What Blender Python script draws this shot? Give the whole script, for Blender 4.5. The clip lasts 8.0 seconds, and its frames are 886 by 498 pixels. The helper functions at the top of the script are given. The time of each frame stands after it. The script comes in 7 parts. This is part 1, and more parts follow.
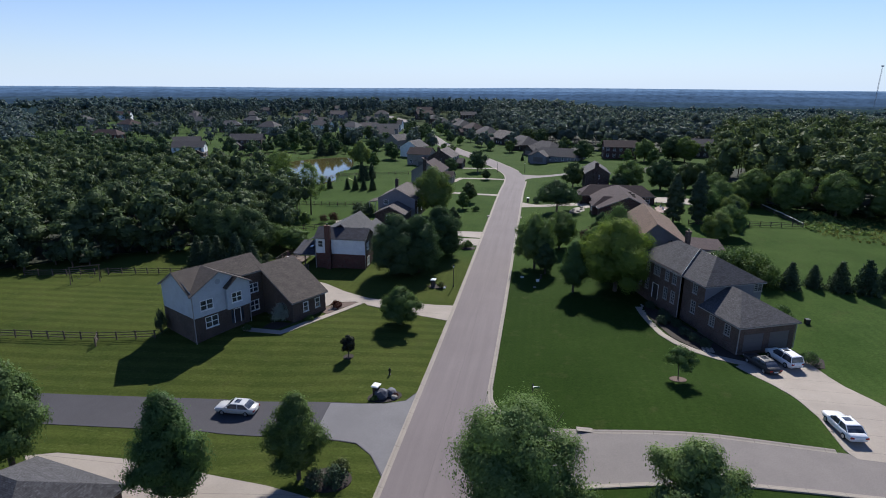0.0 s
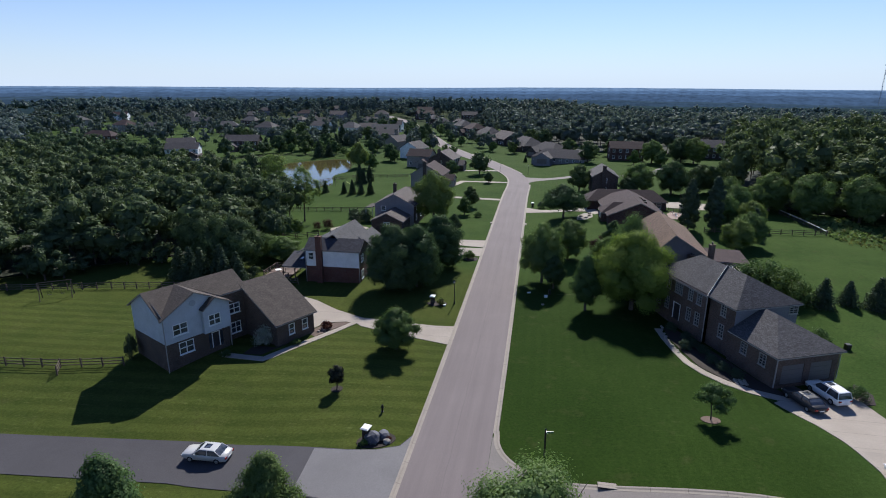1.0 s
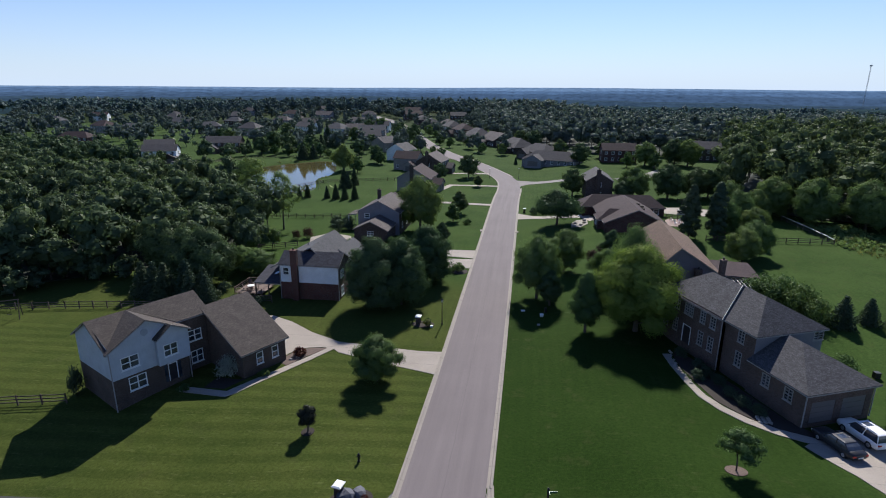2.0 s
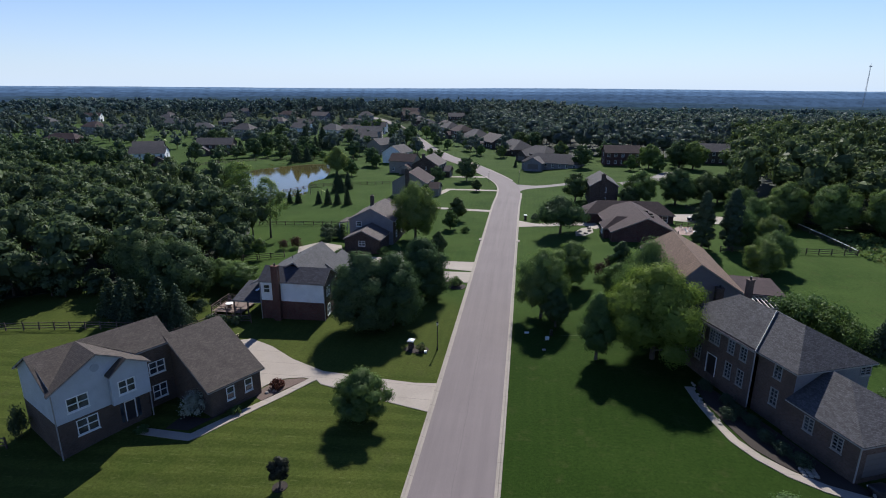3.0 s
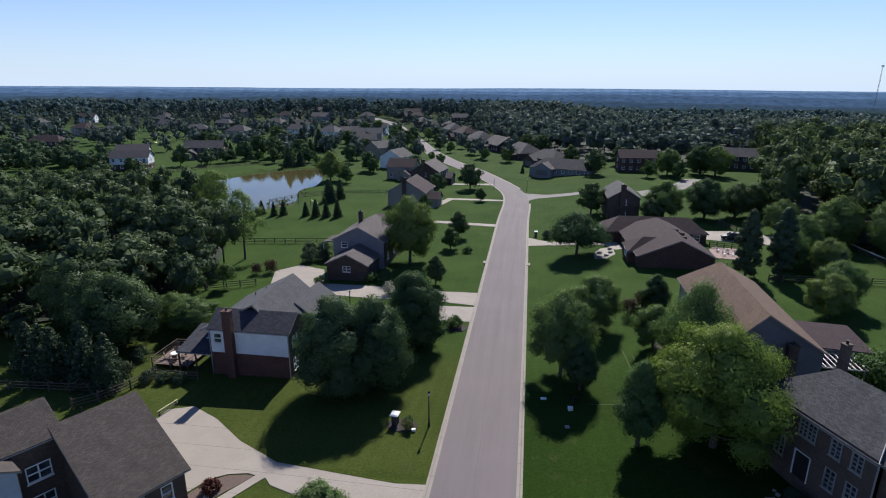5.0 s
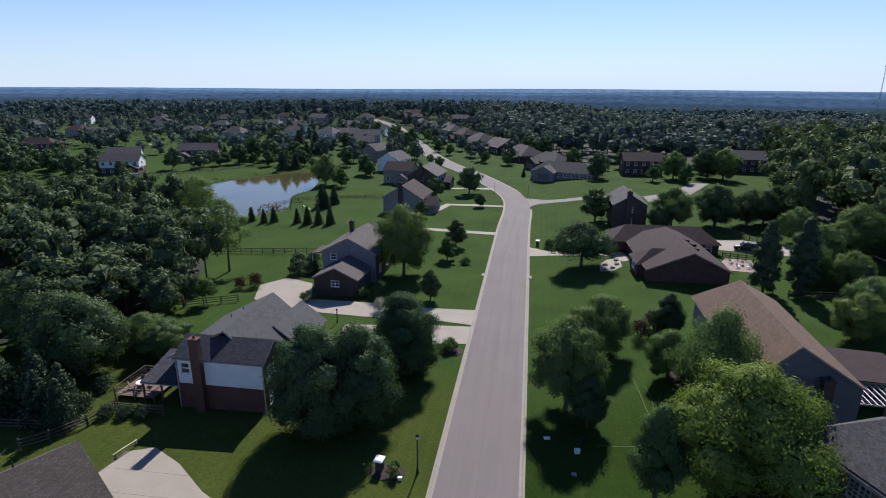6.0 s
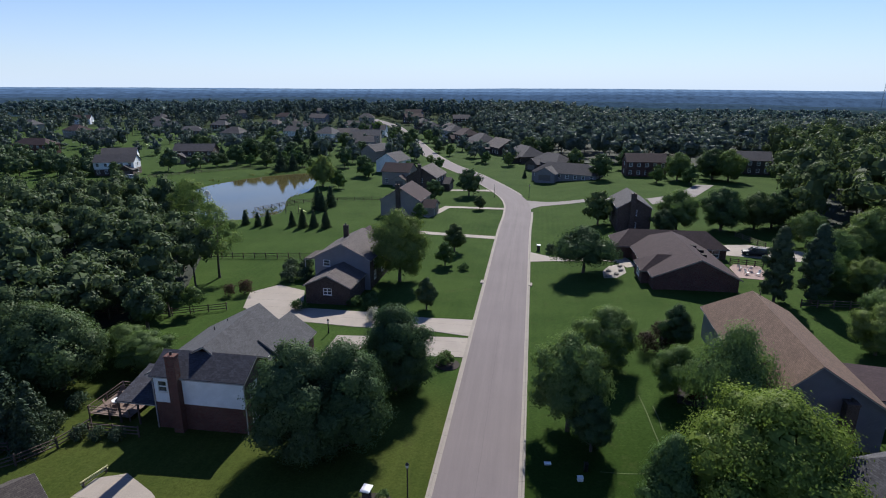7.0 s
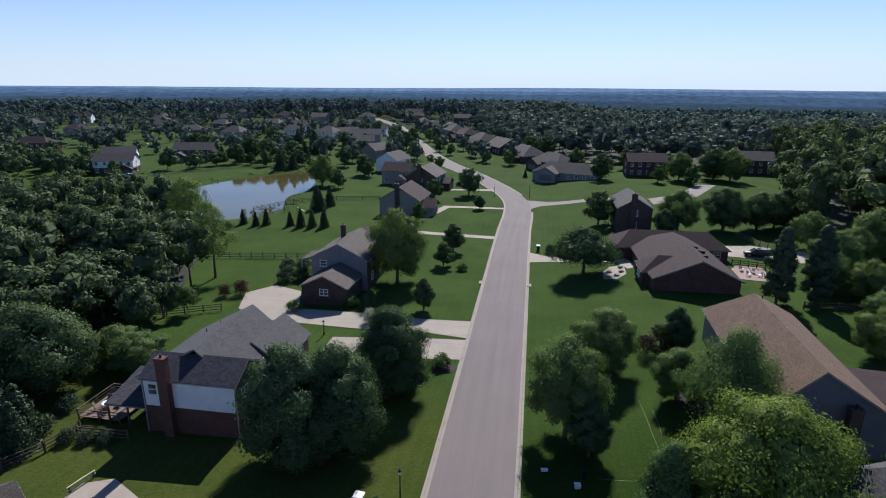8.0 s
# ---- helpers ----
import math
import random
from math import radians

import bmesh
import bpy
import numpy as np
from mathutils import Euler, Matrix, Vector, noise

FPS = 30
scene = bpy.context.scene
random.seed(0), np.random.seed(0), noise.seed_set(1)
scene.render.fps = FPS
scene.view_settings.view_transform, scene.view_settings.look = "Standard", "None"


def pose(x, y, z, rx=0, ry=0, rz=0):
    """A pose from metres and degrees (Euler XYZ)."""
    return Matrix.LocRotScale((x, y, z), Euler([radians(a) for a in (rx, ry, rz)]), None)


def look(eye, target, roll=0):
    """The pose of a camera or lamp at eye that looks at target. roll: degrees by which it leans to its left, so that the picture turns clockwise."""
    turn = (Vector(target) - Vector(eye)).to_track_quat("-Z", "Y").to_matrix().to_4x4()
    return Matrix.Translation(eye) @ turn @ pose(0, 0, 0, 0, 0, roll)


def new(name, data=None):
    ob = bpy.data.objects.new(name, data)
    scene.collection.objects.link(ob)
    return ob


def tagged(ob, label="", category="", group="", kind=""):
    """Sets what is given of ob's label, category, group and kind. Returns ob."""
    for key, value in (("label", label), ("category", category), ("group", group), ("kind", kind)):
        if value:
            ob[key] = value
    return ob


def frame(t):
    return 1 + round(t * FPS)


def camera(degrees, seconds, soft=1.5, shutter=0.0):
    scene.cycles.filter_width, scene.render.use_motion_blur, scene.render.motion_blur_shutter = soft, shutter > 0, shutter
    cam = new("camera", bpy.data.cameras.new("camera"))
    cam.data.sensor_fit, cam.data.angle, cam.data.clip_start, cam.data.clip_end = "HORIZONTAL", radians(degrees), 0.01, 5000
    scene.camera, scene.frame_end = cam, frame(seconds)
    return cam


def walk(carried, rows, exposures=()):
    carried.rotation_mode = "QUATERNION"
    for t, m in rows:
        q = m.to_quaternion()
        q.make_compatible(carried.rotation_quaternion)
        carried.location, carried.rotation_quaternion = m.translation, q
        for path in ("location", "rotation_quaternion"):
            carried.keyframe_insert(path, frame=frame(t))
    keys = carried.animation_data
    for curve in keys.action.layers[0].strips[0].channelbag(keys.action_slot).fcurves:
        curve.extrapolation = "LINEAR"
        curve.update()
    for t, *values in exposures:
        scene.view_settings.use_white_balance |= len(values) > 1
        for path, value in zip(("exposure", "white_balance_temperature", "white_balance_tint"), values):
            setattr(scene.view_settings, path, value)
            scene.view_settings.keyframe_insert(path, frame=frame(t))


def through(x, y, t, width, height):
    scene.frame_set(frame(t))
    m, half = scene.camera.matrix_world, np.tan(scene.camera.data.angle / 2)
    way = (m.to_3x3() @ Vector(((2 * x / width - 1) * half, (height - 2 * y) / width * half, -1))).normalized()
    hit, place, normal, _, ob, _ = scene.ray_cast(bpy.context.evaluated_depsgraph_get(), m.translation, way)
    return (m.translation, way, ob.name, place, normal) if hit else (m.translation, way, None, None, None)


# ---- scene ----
cam = camera(77.3, 8.0, 1.0)

PATH = [
    (0, (8.814, 1.069, 34.275), (8.481, 2.961, 33.718), 0.28),
    (0.5, (8.216, 5.172, 34.297), (7.881, 7.063, 33.739), 0.2),
    (1, (7.544, 9.286, 34.314), (7.207, 11.176, 33.756), 0.2),
    (1.5, (6.994, 13.389, 34.367), (6.683, 15.284, 33.808), 0.2),
    (3, (5.615, 25.769, 34.301), (5.322, 27.667, 33.745), 0.3),
    (3.5, (5.184, 29.985, 34.248), (4.891, 31.884, 33.692), 0.2),
    (4, (4.829, 34.384, 34.215), (4.531, 36.282, 33.659), 0.2),
    (4.5, (4.4, 39.005, 34.247), (4.096, 40.902, 33.69), 0.2),
    (5, (3.957, 43.632, 34.273), (3.649, 45.528, 33.717), 0.3),
    (6.5, (3.796, 53.222, 34.555), (3.481, 55.118, 34.001), 0.2),
    (7, (3.949, 54.887, 34.501), (3.631, 56.782, 33.946), 0.2),
    (7.5, (4.133, 55.72, 34.411), (3.813, 57.615, 33.857), 0.3),
    (8, (4.354, 56.138, 34.355), (4.031, 58.031, 33.798), 0.3),
]
EXPOSURES = [(0, 0.51), (8, 0.53)]
walk(cam, [(t, look(eye, target, roll)) for t, eye, target, roll in PATH], EXPOSURES)

# ---- light ----
SUN_EL, SUN_AZ = 41.0, 2.5            # degrees; azimuth clockwise from +y
world = bpy.data.worlds.new("world")
scene.world = world
world.use_nodes = True
wn = world.node_tree.nodes
sky = wn.new("ShaderNodeTexSky")
sky.sky_type, sky.sun_disc = 'NISHITA', False
sky.sun_elevation, sky.sun_rotation = radians(SUN_EL), radians(SUN_AZ)
sky.air_density, sky.dust_density, sky.ozone_density = 1.0, 0.1, 2.0
wn["Background"].inputs["Strength"].default_value = 0.062
tint = wn.new("ShaderNodeMix")
tint.data_type, tint.blend_type = 'RGBA', 'MULTIPLY'
tint.inputs[0].default_value, tint.inputs[7].default_value = 1.0, (0.80, 0.98, 1.42, 1)
world.node_tree.links.new(sky.outputs[0], tint.inputs[6])
# pale summer haze thickening towards the horizon
way = wn.new("ShaderNodeTexCoord")
up = wn.new("ShaderNodeSeparateXYZ")
fall = wn.new("ShaderNodeMath")
fall.operation, fall.inputs[1].default_value = 'MULTIPLY', -11.0
power = wn.new("ShaderNodeMath")
power.operation, power.inputs[0].default_value, power.use_clamp = 'POWER', math.e, True
haze = wn.new("ShaderNodeMix")
haze.data_type, haze.inputs[7].default_value = 'RGBA', (7.5, 9.05, 11.2, 1)
for a, b in ((way.outputs["Generated"], up.inputs[0]), (up.outputs[2], fall.inputs[0]), (fall.outputs[0], power.inputs[1]), (power.outputs[0], haze.inputs[0]),
             (tint.outputs[2], haze.inputs[6]), (haze.outputs[2], wn["Background"].inputs["Color"])):
    world.node_tree.links.new(a, b)
sun = new("sun", bpy.data.lights.new("sun", 'SUN'))
sun.data.energy, sun.data.angle, sun.data.color = 4.75, radians(0.53), (1.0, 0.965, 0.92)
to_sun = Vector((math.sin(radians(SUN_AZ)) * math.cos(radians(SUN_EL)), math.cos(radians(SUN_AZ)) * math.cos(radians(SUN_EL)), math.sin(radians(SUN_EL))))
sun.matrix_world = look(to_sun * 200, (0, 0, 0))


# ---- materials ----
def ramp(nt, fac, stops):
    r = nt.nodes.new("ShaderNodeValToRGB")
    el = r.color_ramp.elements
    while len(el) < len(stops):
        el.new(0.5)
    for e, (p, c) in zip(el, stops):
        e.position, e.color = p, (*c, 1)
    nt.links.new(fac, r.inputs[0])
    return r.outputs[0]


def noise_out(nt, vec, scale, detail=4.0, rough=0.6):
    n = nt.nodes.new("ShaderNodeTexNoise")
    n.inputs["Scale"].default_value, n.inputs["Detail"].default_value, n.inputs["Roughness"].default_value = scale, detail, rough
    if vec is not None:
        nt.links.new(vec, n.inputs["Vector"])
    return n.outputs[0]


def mix(nt, fac, a, b, kind='MIX'):
    m = nt.nodes.new("ShaderNodeMix")
    m.data_type, m.blend_type = 'RGBA', kind
    for sock, v in ((m.inputs[0], fac), (m.inputs[6], a), (m.inputs[7], b)):
        if isinstance(v, bpy.types.NodeSocket):
            nt.links.new(v, sock)
        elif isinstance(v, (int, float)):
            sock.default_value = v
        else:
            sock.default_value = (*v, 1)
    return m.outputs[2]


def calc(nt, op, a, b=0.0, c=0.0):
    m = nt.nodes.new("ShaderNodeMath")
    m.operation = op
    for sock, v in zip(m.inputs, (a, b, c)):
        if isinstance(v, bpy.types.NodeSocket):
            nt.links.new(v, sock)
        else:
            sock.default_value = v
    return m.outputs[0]


def surface(name, rough=0.8, metal=0.0, spec=0.5):
    """An empty principled material: material, tree, shader, position socket, uv socket."""
    m = bpy.data.materials.new(name)
    m.use_nodes = True
    nt = m.node_tree
    b = nt.nodes["Principled BSDF"]
    b.inputs["Roughness"].default_value, b.inputs["Metallic"].default_value = rough, metal
    b.inputs["Specular IOR Level"].default_value = spec
    g = nt.nodes.new("ShaderNodeNewGeometry")
    t = nt.nodes.new("ShaderNodeTexCoord")
    return m, nt, b, g.outputs["Position"], t.outputs["UV"]


def bump(nt, b, height, strength, dist):
    n = nt.nodes.new("ShaderNodeBump")
    n.inputs["Strength"].default_value, n.inputs["Distance"].default_value = strength, dist
    nt.links.new(height, n.inputs["Height"])
    nt.links.new(n.outputs[0], b.inputs["Normal"])


def shade(c, k):
    return tuple(min(1.0, x * k) for x in c)


def plain(name, c, rough=0.6, metal=0.0, vary=0.18, scale=3.0):
    m, nt, b, pos, uv = surface(name, rough, metal)
    f = noise_out(nt, pos, scale)
    f2 = noise_out(nt, pos, scale * 12)
    col = ramp(nt, f, ((0.3, shade(c, 1 - vary)), (0.7, shade(c, 1 + vary))))
    col = mix(nt, 0.35, col, ramp(nt, f2, ((0.3, shade(c, 1 - vary)), (0.7, shade(c, 1 + vary)))))
    nt.links.new(col, b.inputs["Base Color"])
    bump(nt, b, f2, 0.15, 0.01)
    return m


def shingle(name, c, speck=0.35, course=0.15, row=0.145):
    """Asphalt shingles: staggered tabs with mixed granule tones, in metres of the roof's own uv."""
    m, nt, b, pos, uv = surface(name, 0.9, 0, 0.25)
    t = nt.nodes.new("ShaderNodeTexBrick")
    nt.links.new(uv, t.inputs["Vector"])
    for k, v in (("Scale", 1.0), ("Mortar Size", 0.012), ("Mortar Smooth", 0.3), ("Bias", 0.0), ("Brick Width", 0.32), ("Row Height", row)):
        t.inputs[k].default_value = v
    t.inputs["Color1"].default_value = (*shade(c, 1 - speck), 1)
    t.inputs["Color2"].default_value = (*shade(c, 1 + speck), 1)
    t.inputs["Mortar"].default_value = (*shade(c, 0.5), 1)
    patch = ramp(nt, noise_out(nt, pos, 0.9), ((0.3, (1 - course,) * 3), (0.75, (1 + course,) * 3)))
    grain = ramp(nt, noise_out(nt, pos, 6.5, 3.0), ((0.35, (1 - speck * 0.7,) * 3), (0.65, (1 + speck * 0.9,) * 3)))
    col = mix(nt, 1.0, mix(nt, 1.0, t.outputs[0], patch, 'MULTIPLY'), grain, 'MULTIPLY')
    nt.links.new(col, b.inputs["Base Color"])
    bump(nt, b, t.outputs[1], 0.5, 0.01)
    return m


def brickwork(name, c, mortar=(0.13, 0.115, 0.10)):
    m, nt, b, pos, uv = surface(name, 0.9, 0, 0.25)
    t = nt.nodes.new("ShaderNodeTexBrick")
    nt.links.new(uv, t.inputs["Vector"])
    for k, v in (("Scale", 1.0), ("Mortar Size", 0.008), ("Brick Width", 0.215), ("Row Height", 0.075)):
        t.inputs[k].default_value = v
    t.inputs["Color1"].default_value = (*shade(c, 0.7), 1)
    t.inputs["Color2"].default_value = (*shade(c, 1.3), 1)
    t.inputs["Mortar"].default_value = (*mortar, 1)
    wear = ramp(nt, noise_out(nt, pos, 0.7), ((0.3, (0.8, 0.8, 0.8)), (0.7, (1.12, 1.1, 1.08))))
    nt.links.new(mix(nt, 1.0, t.outputs[0], wear, 'MULTIPLY'), b.inputs["Base Color"])
    bump(nt, b, t.outputs[1], 0.4, 0.01)
    return m


def siding(name, c):
    """Lap siding: boards of 0.12 m, each with a lip."""
    m, nt, b, pos, uv = surface(name, 0.55, 0, 0.4)
    s = nt.nodes.new("ShaderNodeSeparateXYZ")
    nt.links.new(uv, s.inputs[0])
    saw = calc(nt, 'FRACT', calc(nt, 'DIVIDE', s.outputs[1], 0.13))
    dirt = ramp(nt, noise_out(nt, pos, 0.8), ((0.3, shade(c, 0.88)), (0.7, shade(c, 1.06))))
    lip = ramp(nt, saw, ((0.0, (0.72, 0.72, 0.72)), (0.14, (1, 1, 1))))
    nt.links.new(mix(nt, 1.0, dirt, lip, 'MULTIPLY'), b.inputs["Base Color"])
    bump(nt, b, saw, 0.6, 0.012)
    return m


def foliage(name, dark, light, through=0.28):
    m = bpy.data.materials.new(name)
    m.use_nodes = True
    nt = m.node_tree
    nt.nodes.remove(nt.nodes["Principled BSDF"])
    g = nt.nodes.new("ShaderNodeNewGeometry")
    o = nt.nodes.new("ShaderNodeObjectInfo")
    big = calc(nt, 'ADD', calc(nt, 'MULTIPLY', noise_out(nt, g.outputs["Position"], 0.45, 2.0), 0.5), calc(nt, 'MULTIPLY', noise_out(nt, g.outputs["Position"], 0.11, 2.0), 0.75))
    mid = shade(tuple((a + b) / 2 for a, b in zip(dark, light)), 1.0)
    col = ramp(nt, calc(nt, 'ADD', calc(nt, 'MULTIPLY', g.outputs["Random Per Island"], 0.32), calc(nt, 'MULTIPLY', big, 0.72)),
               ((0.15, dark), (0.5, mid), (0.9, light)))
    tint = ramp(nt, o.outputs["Random"], ((0.0, (0.82, 0.9, 0.85)), (0.5, (1, 1, 1)), (1.0, (1.2, 1.08, 0.9))))
    col = mix(nt, 1.0, col, tint, 'MULTIPLY')
    d, t, s, mx = (nt.nodes.new(k) for k in ("ShaderNodeBsdfDiffuse", "ShaderNodeBsdfTranslucent", "ShaderNodeBsdfGlossy", "ShaderNodeMixShader"))
    m2 = nt.nodes.new("ShaderNodeMixShader")
    nt.links.new(col, d.inputs[0])
    nt.links.new(mix(nt, 1.0, col, (1.0, 1.1, 0.75), 'MULTIPLY'), t.inputs[0])
    s.inputs["Roughness"].default_value = 0.45
    s.inputs[0].default_value = (0.5, 0.5, 0.5, 1)
    mx.inputs[0].default_value, m2.inputs[0].default_value = through, 0.015
    nt.links.new(d.outputs[0], mx.inputs[1])
    nt.links.new(t.outputs[0], mx.inputs[2])
    nt.links.new(mx.outputs[0], m2.inputs[1])
    nt.links.new(s.outputs[0], m2.inputs[2])
    nt.links.new(m2.outputs[0], nt.nodes["Material Output"].inputs[0])
    return m


def pavement_mat(name, c, joint=0.0):
    m, nt, b, pos, uv = surface(name, 0.85, 0, 0.3)
    col = ramp(nt, noise_out(nt, pos, 0.25, 5.0), ((0.3, shade(c, 0.9)), (0.7, shade(c, 1.08))))
    fine = ramp(nt, noise_out(nt, pos, 9.0, 4.0), ((0.3, (0.88, 0.88, 0.88)), (0.7, (1.1, 1.1, 1.1))))
    col = mix(nt, 1.0, col, fine, 'MULTIPLY')
    s = nt.nodes.new("ShaderNodeSeparateXYZ")
    nt.links.new(uv, s.inputs[0])
    if joint:
        fr = calc(nt, 'ABSOLUTE', calc(nt, 'SUBTRACT', calc(nt, 'FRACT', calc(nt, 'DIVIDE', s.outputs[1], joint)), 0.5))
        col = mix(nt, calc(nt, 'GREATER_THAN', fr, 0.492), col, shade(c, 0.55))
    nt.links.new(col, b.inputs["Base Color"])
    bump(nt, b, noise_out(nt, pos, 30.0), 0.25, 0.01)
    return m


def road_mat():
    """Grey-pink worn asphalt with long streaks along the lanes, patches and tar lines."""
    m, nt, b, pos, uv = surface("worn_asphalt", 0.88, 0, 0.3)
    c = (0.150, 0.127, 0.127)
    mp = nt.nodes.new("ShaderNodeMapping")
    mp.inputs["Scale"].default_value = (1.1, 0.035, 1)
    nt.links.new(uv, mp.inputs[0])
    streak = ramp(nt, noise_out(nt, mp.outputs[0], 1.0, 5.0), ((0.3, shade(c, 0.9)), (0.7, shade(c, 1.07))))
    patch = ramp(nt, noise_out(nt, pos, 0.12, 3.0), ((0.3, (0.95, 0.95, 0.95)), (0.7, (1.05, 1.05, 1.05))))
    fine = ramp(nt, noise_out(nt, pos, 14.0, 3.0), ((0.3, (0.9, 0.9, 0.9)), (0.7, (1.1, 1.1, 1.1))))
    col = mix(nt, 1.0, mix(nt, 1.0, streak, patch, 'MULTIPLY'), fine, 'MULTIPLY')
    s = nt.nodes.new("ShaderNodeSeparateXYZ")
    nt.links.new(uv, s.inputs[0])
    wob = calc(nt, 'MULTIPLY', calc(nt, 'SUBTRACT', noise_out(nt, pos, 0.3, 2.0), 0.5), 0.35)
    seam = calc(nt, 'ABSOLUTE', calc(nt, 'ADD', s.outputs[0], wob))
    col = mix(nt, calc(nt, 'MULTIPLY', calc(nt, 'LESS_THAN', seam, 0.03), 0.35), col, shade(c, 0.6))
    nt.links.new(col, b.inputs["Base Color"])
    bump(nt, b, noise_out(nt, pos, 40.0), 0.3, 0.01)
    return m


def fade(nt, v, a, b):
    """One below a, none above b, smoothly between."""
    m = nt.nodes.new("ShaderNodeMapRange")
    m.interpolation_type = 'SMOOTHSTEP'
    m.inputs[1].default_value, m.inputs[2].default_value, m.inputs[3].default_value, m.inputs[4].default_value = a, b, 1.0, 0.0
    nt.links.new(v, m.inputs[0])
    return m.outputs[0]


def grass_mat():
    """Lawns: two greens in drifts, dry flecks, mown stripes on the lawn of the corner house, meadow and woodland floor."""
    m, nt, b, pos, uv = surface("grass", 1.0, 0, 0.06)
    s = nt.nodes.new("ShaderNodeSeparateXYZ")
    nt.links.new(pos, s.inputs[0])
    x, y = s.outputs[0], s.outputs[1]
    drift = noise_out(nt, pos, 0.06, 4.0)
    deep = ramp(nt, drift, ((0.3, (0.0135, 0.031, 0.0042)), (0.7, (0.022, 0.044, 0.0075))))
    fair = ramp(nt, noise_out(nt, pos, 0.09, 5.0, 0.65), ((0.3, (0.025, 0.052, 0.010)), (0.7, (0.043, 0.075, 0.017))))
    lot = calc(nt, 'MULTIPLY', calc(nt, 'MULTIPLY', calc(nt, 'GREATER_THAN', x, 0.0), fade(nt, y, 98.0, 116.0)), fade(nt, x, 30.0, 42.0))
    lush = mix(nt, lot, fair, deep)
    dry = ramp(nt, noise_out(nt, pos, 0.15, 5.0, 0.7), ((0.3, (0.036, 0.050, 0.010)), (0.7, (0.062, 0.071, 0.016))))
    left = calc(nt, 'MULTIPLY', calc(nt, 'LESS_THAN', x, -2.0), calc(nt, 'LESS_THAN', y, 86.0))
    near = calc(nt, 'MULTIPLY', calc(nt, 'LESS_THAN', x, -2.0), fade(nt, y, 103.0, 119.0))
    col = mix(nt, calc(nt, 'MULTIPLY', near, 0.75), lush, dry)
    mp = nt.nodes.new("ShaderNodeMapping")
    mp.inputs["Rotation"].default_value = (0, 0, radians(-4))
    nt.links.new(pos, mp.inputs[0])
    s2 = nt.nodes.new("ShaderNodeSeparateXYZ")
    nt.links.new(mp.outputs[0], s2.inputs[0])
    wob = calc(nt, 'MULTIPLY', noise_out(nt, pos, 0.12, 2.0), 0.8)
    wave = calc(nt, 'SINE', calc(nt, 'MULTIPLY', calc(nt, 'ADD', s2.outputs[1], wob), 2.6))
    stripe = ramp(nt, calc(nt, 'MULTIPLY_ADD', wave, 0.5, 0.5), ((0.25, (0.86, 0.88, 0.86)), (0.75, (1.15, 1.12, 1.12))))
    col = mix(nt, calc(nt, 'MULTIPLY', left, 0.8), col, mix(nt, 1.0, col, stripe, 'MULTIPLY'))
    rows = calc(nt, 'SINE', calc(nt, 'MULTIPLY', calc(nt, 'ADD', x, calc(nt, 'MULTIPLY', wob, 0.6)), 4.6))
    mown = ramp(nt, calc(nt, 'MULTIPLY_ADD', rows, 0.5, 0.5), ((0.2, (0.96, 0.965, 0.96)), (0.9, (1.05, 1.04, 1.05))))
    patchy = ramp(nt, noise_out(nt, pos, 0.07, 3.0), ((0.4, (0, 0, 0)), (0.62, (1, 1, 1))))
    col = mix(nt, calc(nt, 'MULTIPLY', calc(nt, 'SUBTRACT', 1.0, left), patchy), col, mix(nt, 1.0, col, mown, 'MULTIPLY'))
    dash = nt.nodes.new("ShaderNodeMapping")
    dash.inputs["Rotation"].default_value, dash.inputs["Scale"].default_value = (0, 0, radians(-4)), (0.55, 3.6, 1.0)
    nt.links.new(pos, dash.inputs[0])
    clip = ramp(nt, noise_out(nt, dash.outputs[0], 1.0, 5.0, 0.7), ((0.58, (0, 0, 0)), (0.7, (1, 1, 1))))
    col = mix(nt, calc(nt, 'MULTIPLY', calc(nt, 'MULTIPLY_ADD', left, 0.4, 0.12), clip), col, (0.115, 0.125, 0.045))
    worn = ramp(nt, noise_out(nt, pos, 0.35, 6.0, 0.72), ((0.56, (0, 0, 0)), (0.72, (1, 1, 1))))
    col = mix(nt, calc(nt, 'MULTIPLY', worn, 0.5), col, (0.050, 0.056, 0.020))
    far = ramp(nt, noise_out(nt, pos, 0.02, 4.0), ((0.35, (0.014, 0.026, 0.008)), (0.65, (0.025, 0.043, 0.011))))
    col = mix(nt, calc(nt, 'GREATER_THAN', y, 520.0), col, far)
    fleck = ramp(nt, noise_out(nt, pos, 3.5, 5.0, 0.75), ((0.3, (0.66, 0.70, 0.62)), (0.7, (1.3, 1.26, 1.28))))
    col = mix(nt, 1.0, col, fleck, 'MULTIPLY')
    nt.links.new(col, b.inputs["Base Color"])
    bump(nt, b, noise_out(nt, pos, 12.0, 4.0), 0.6, 0.06)
    return m


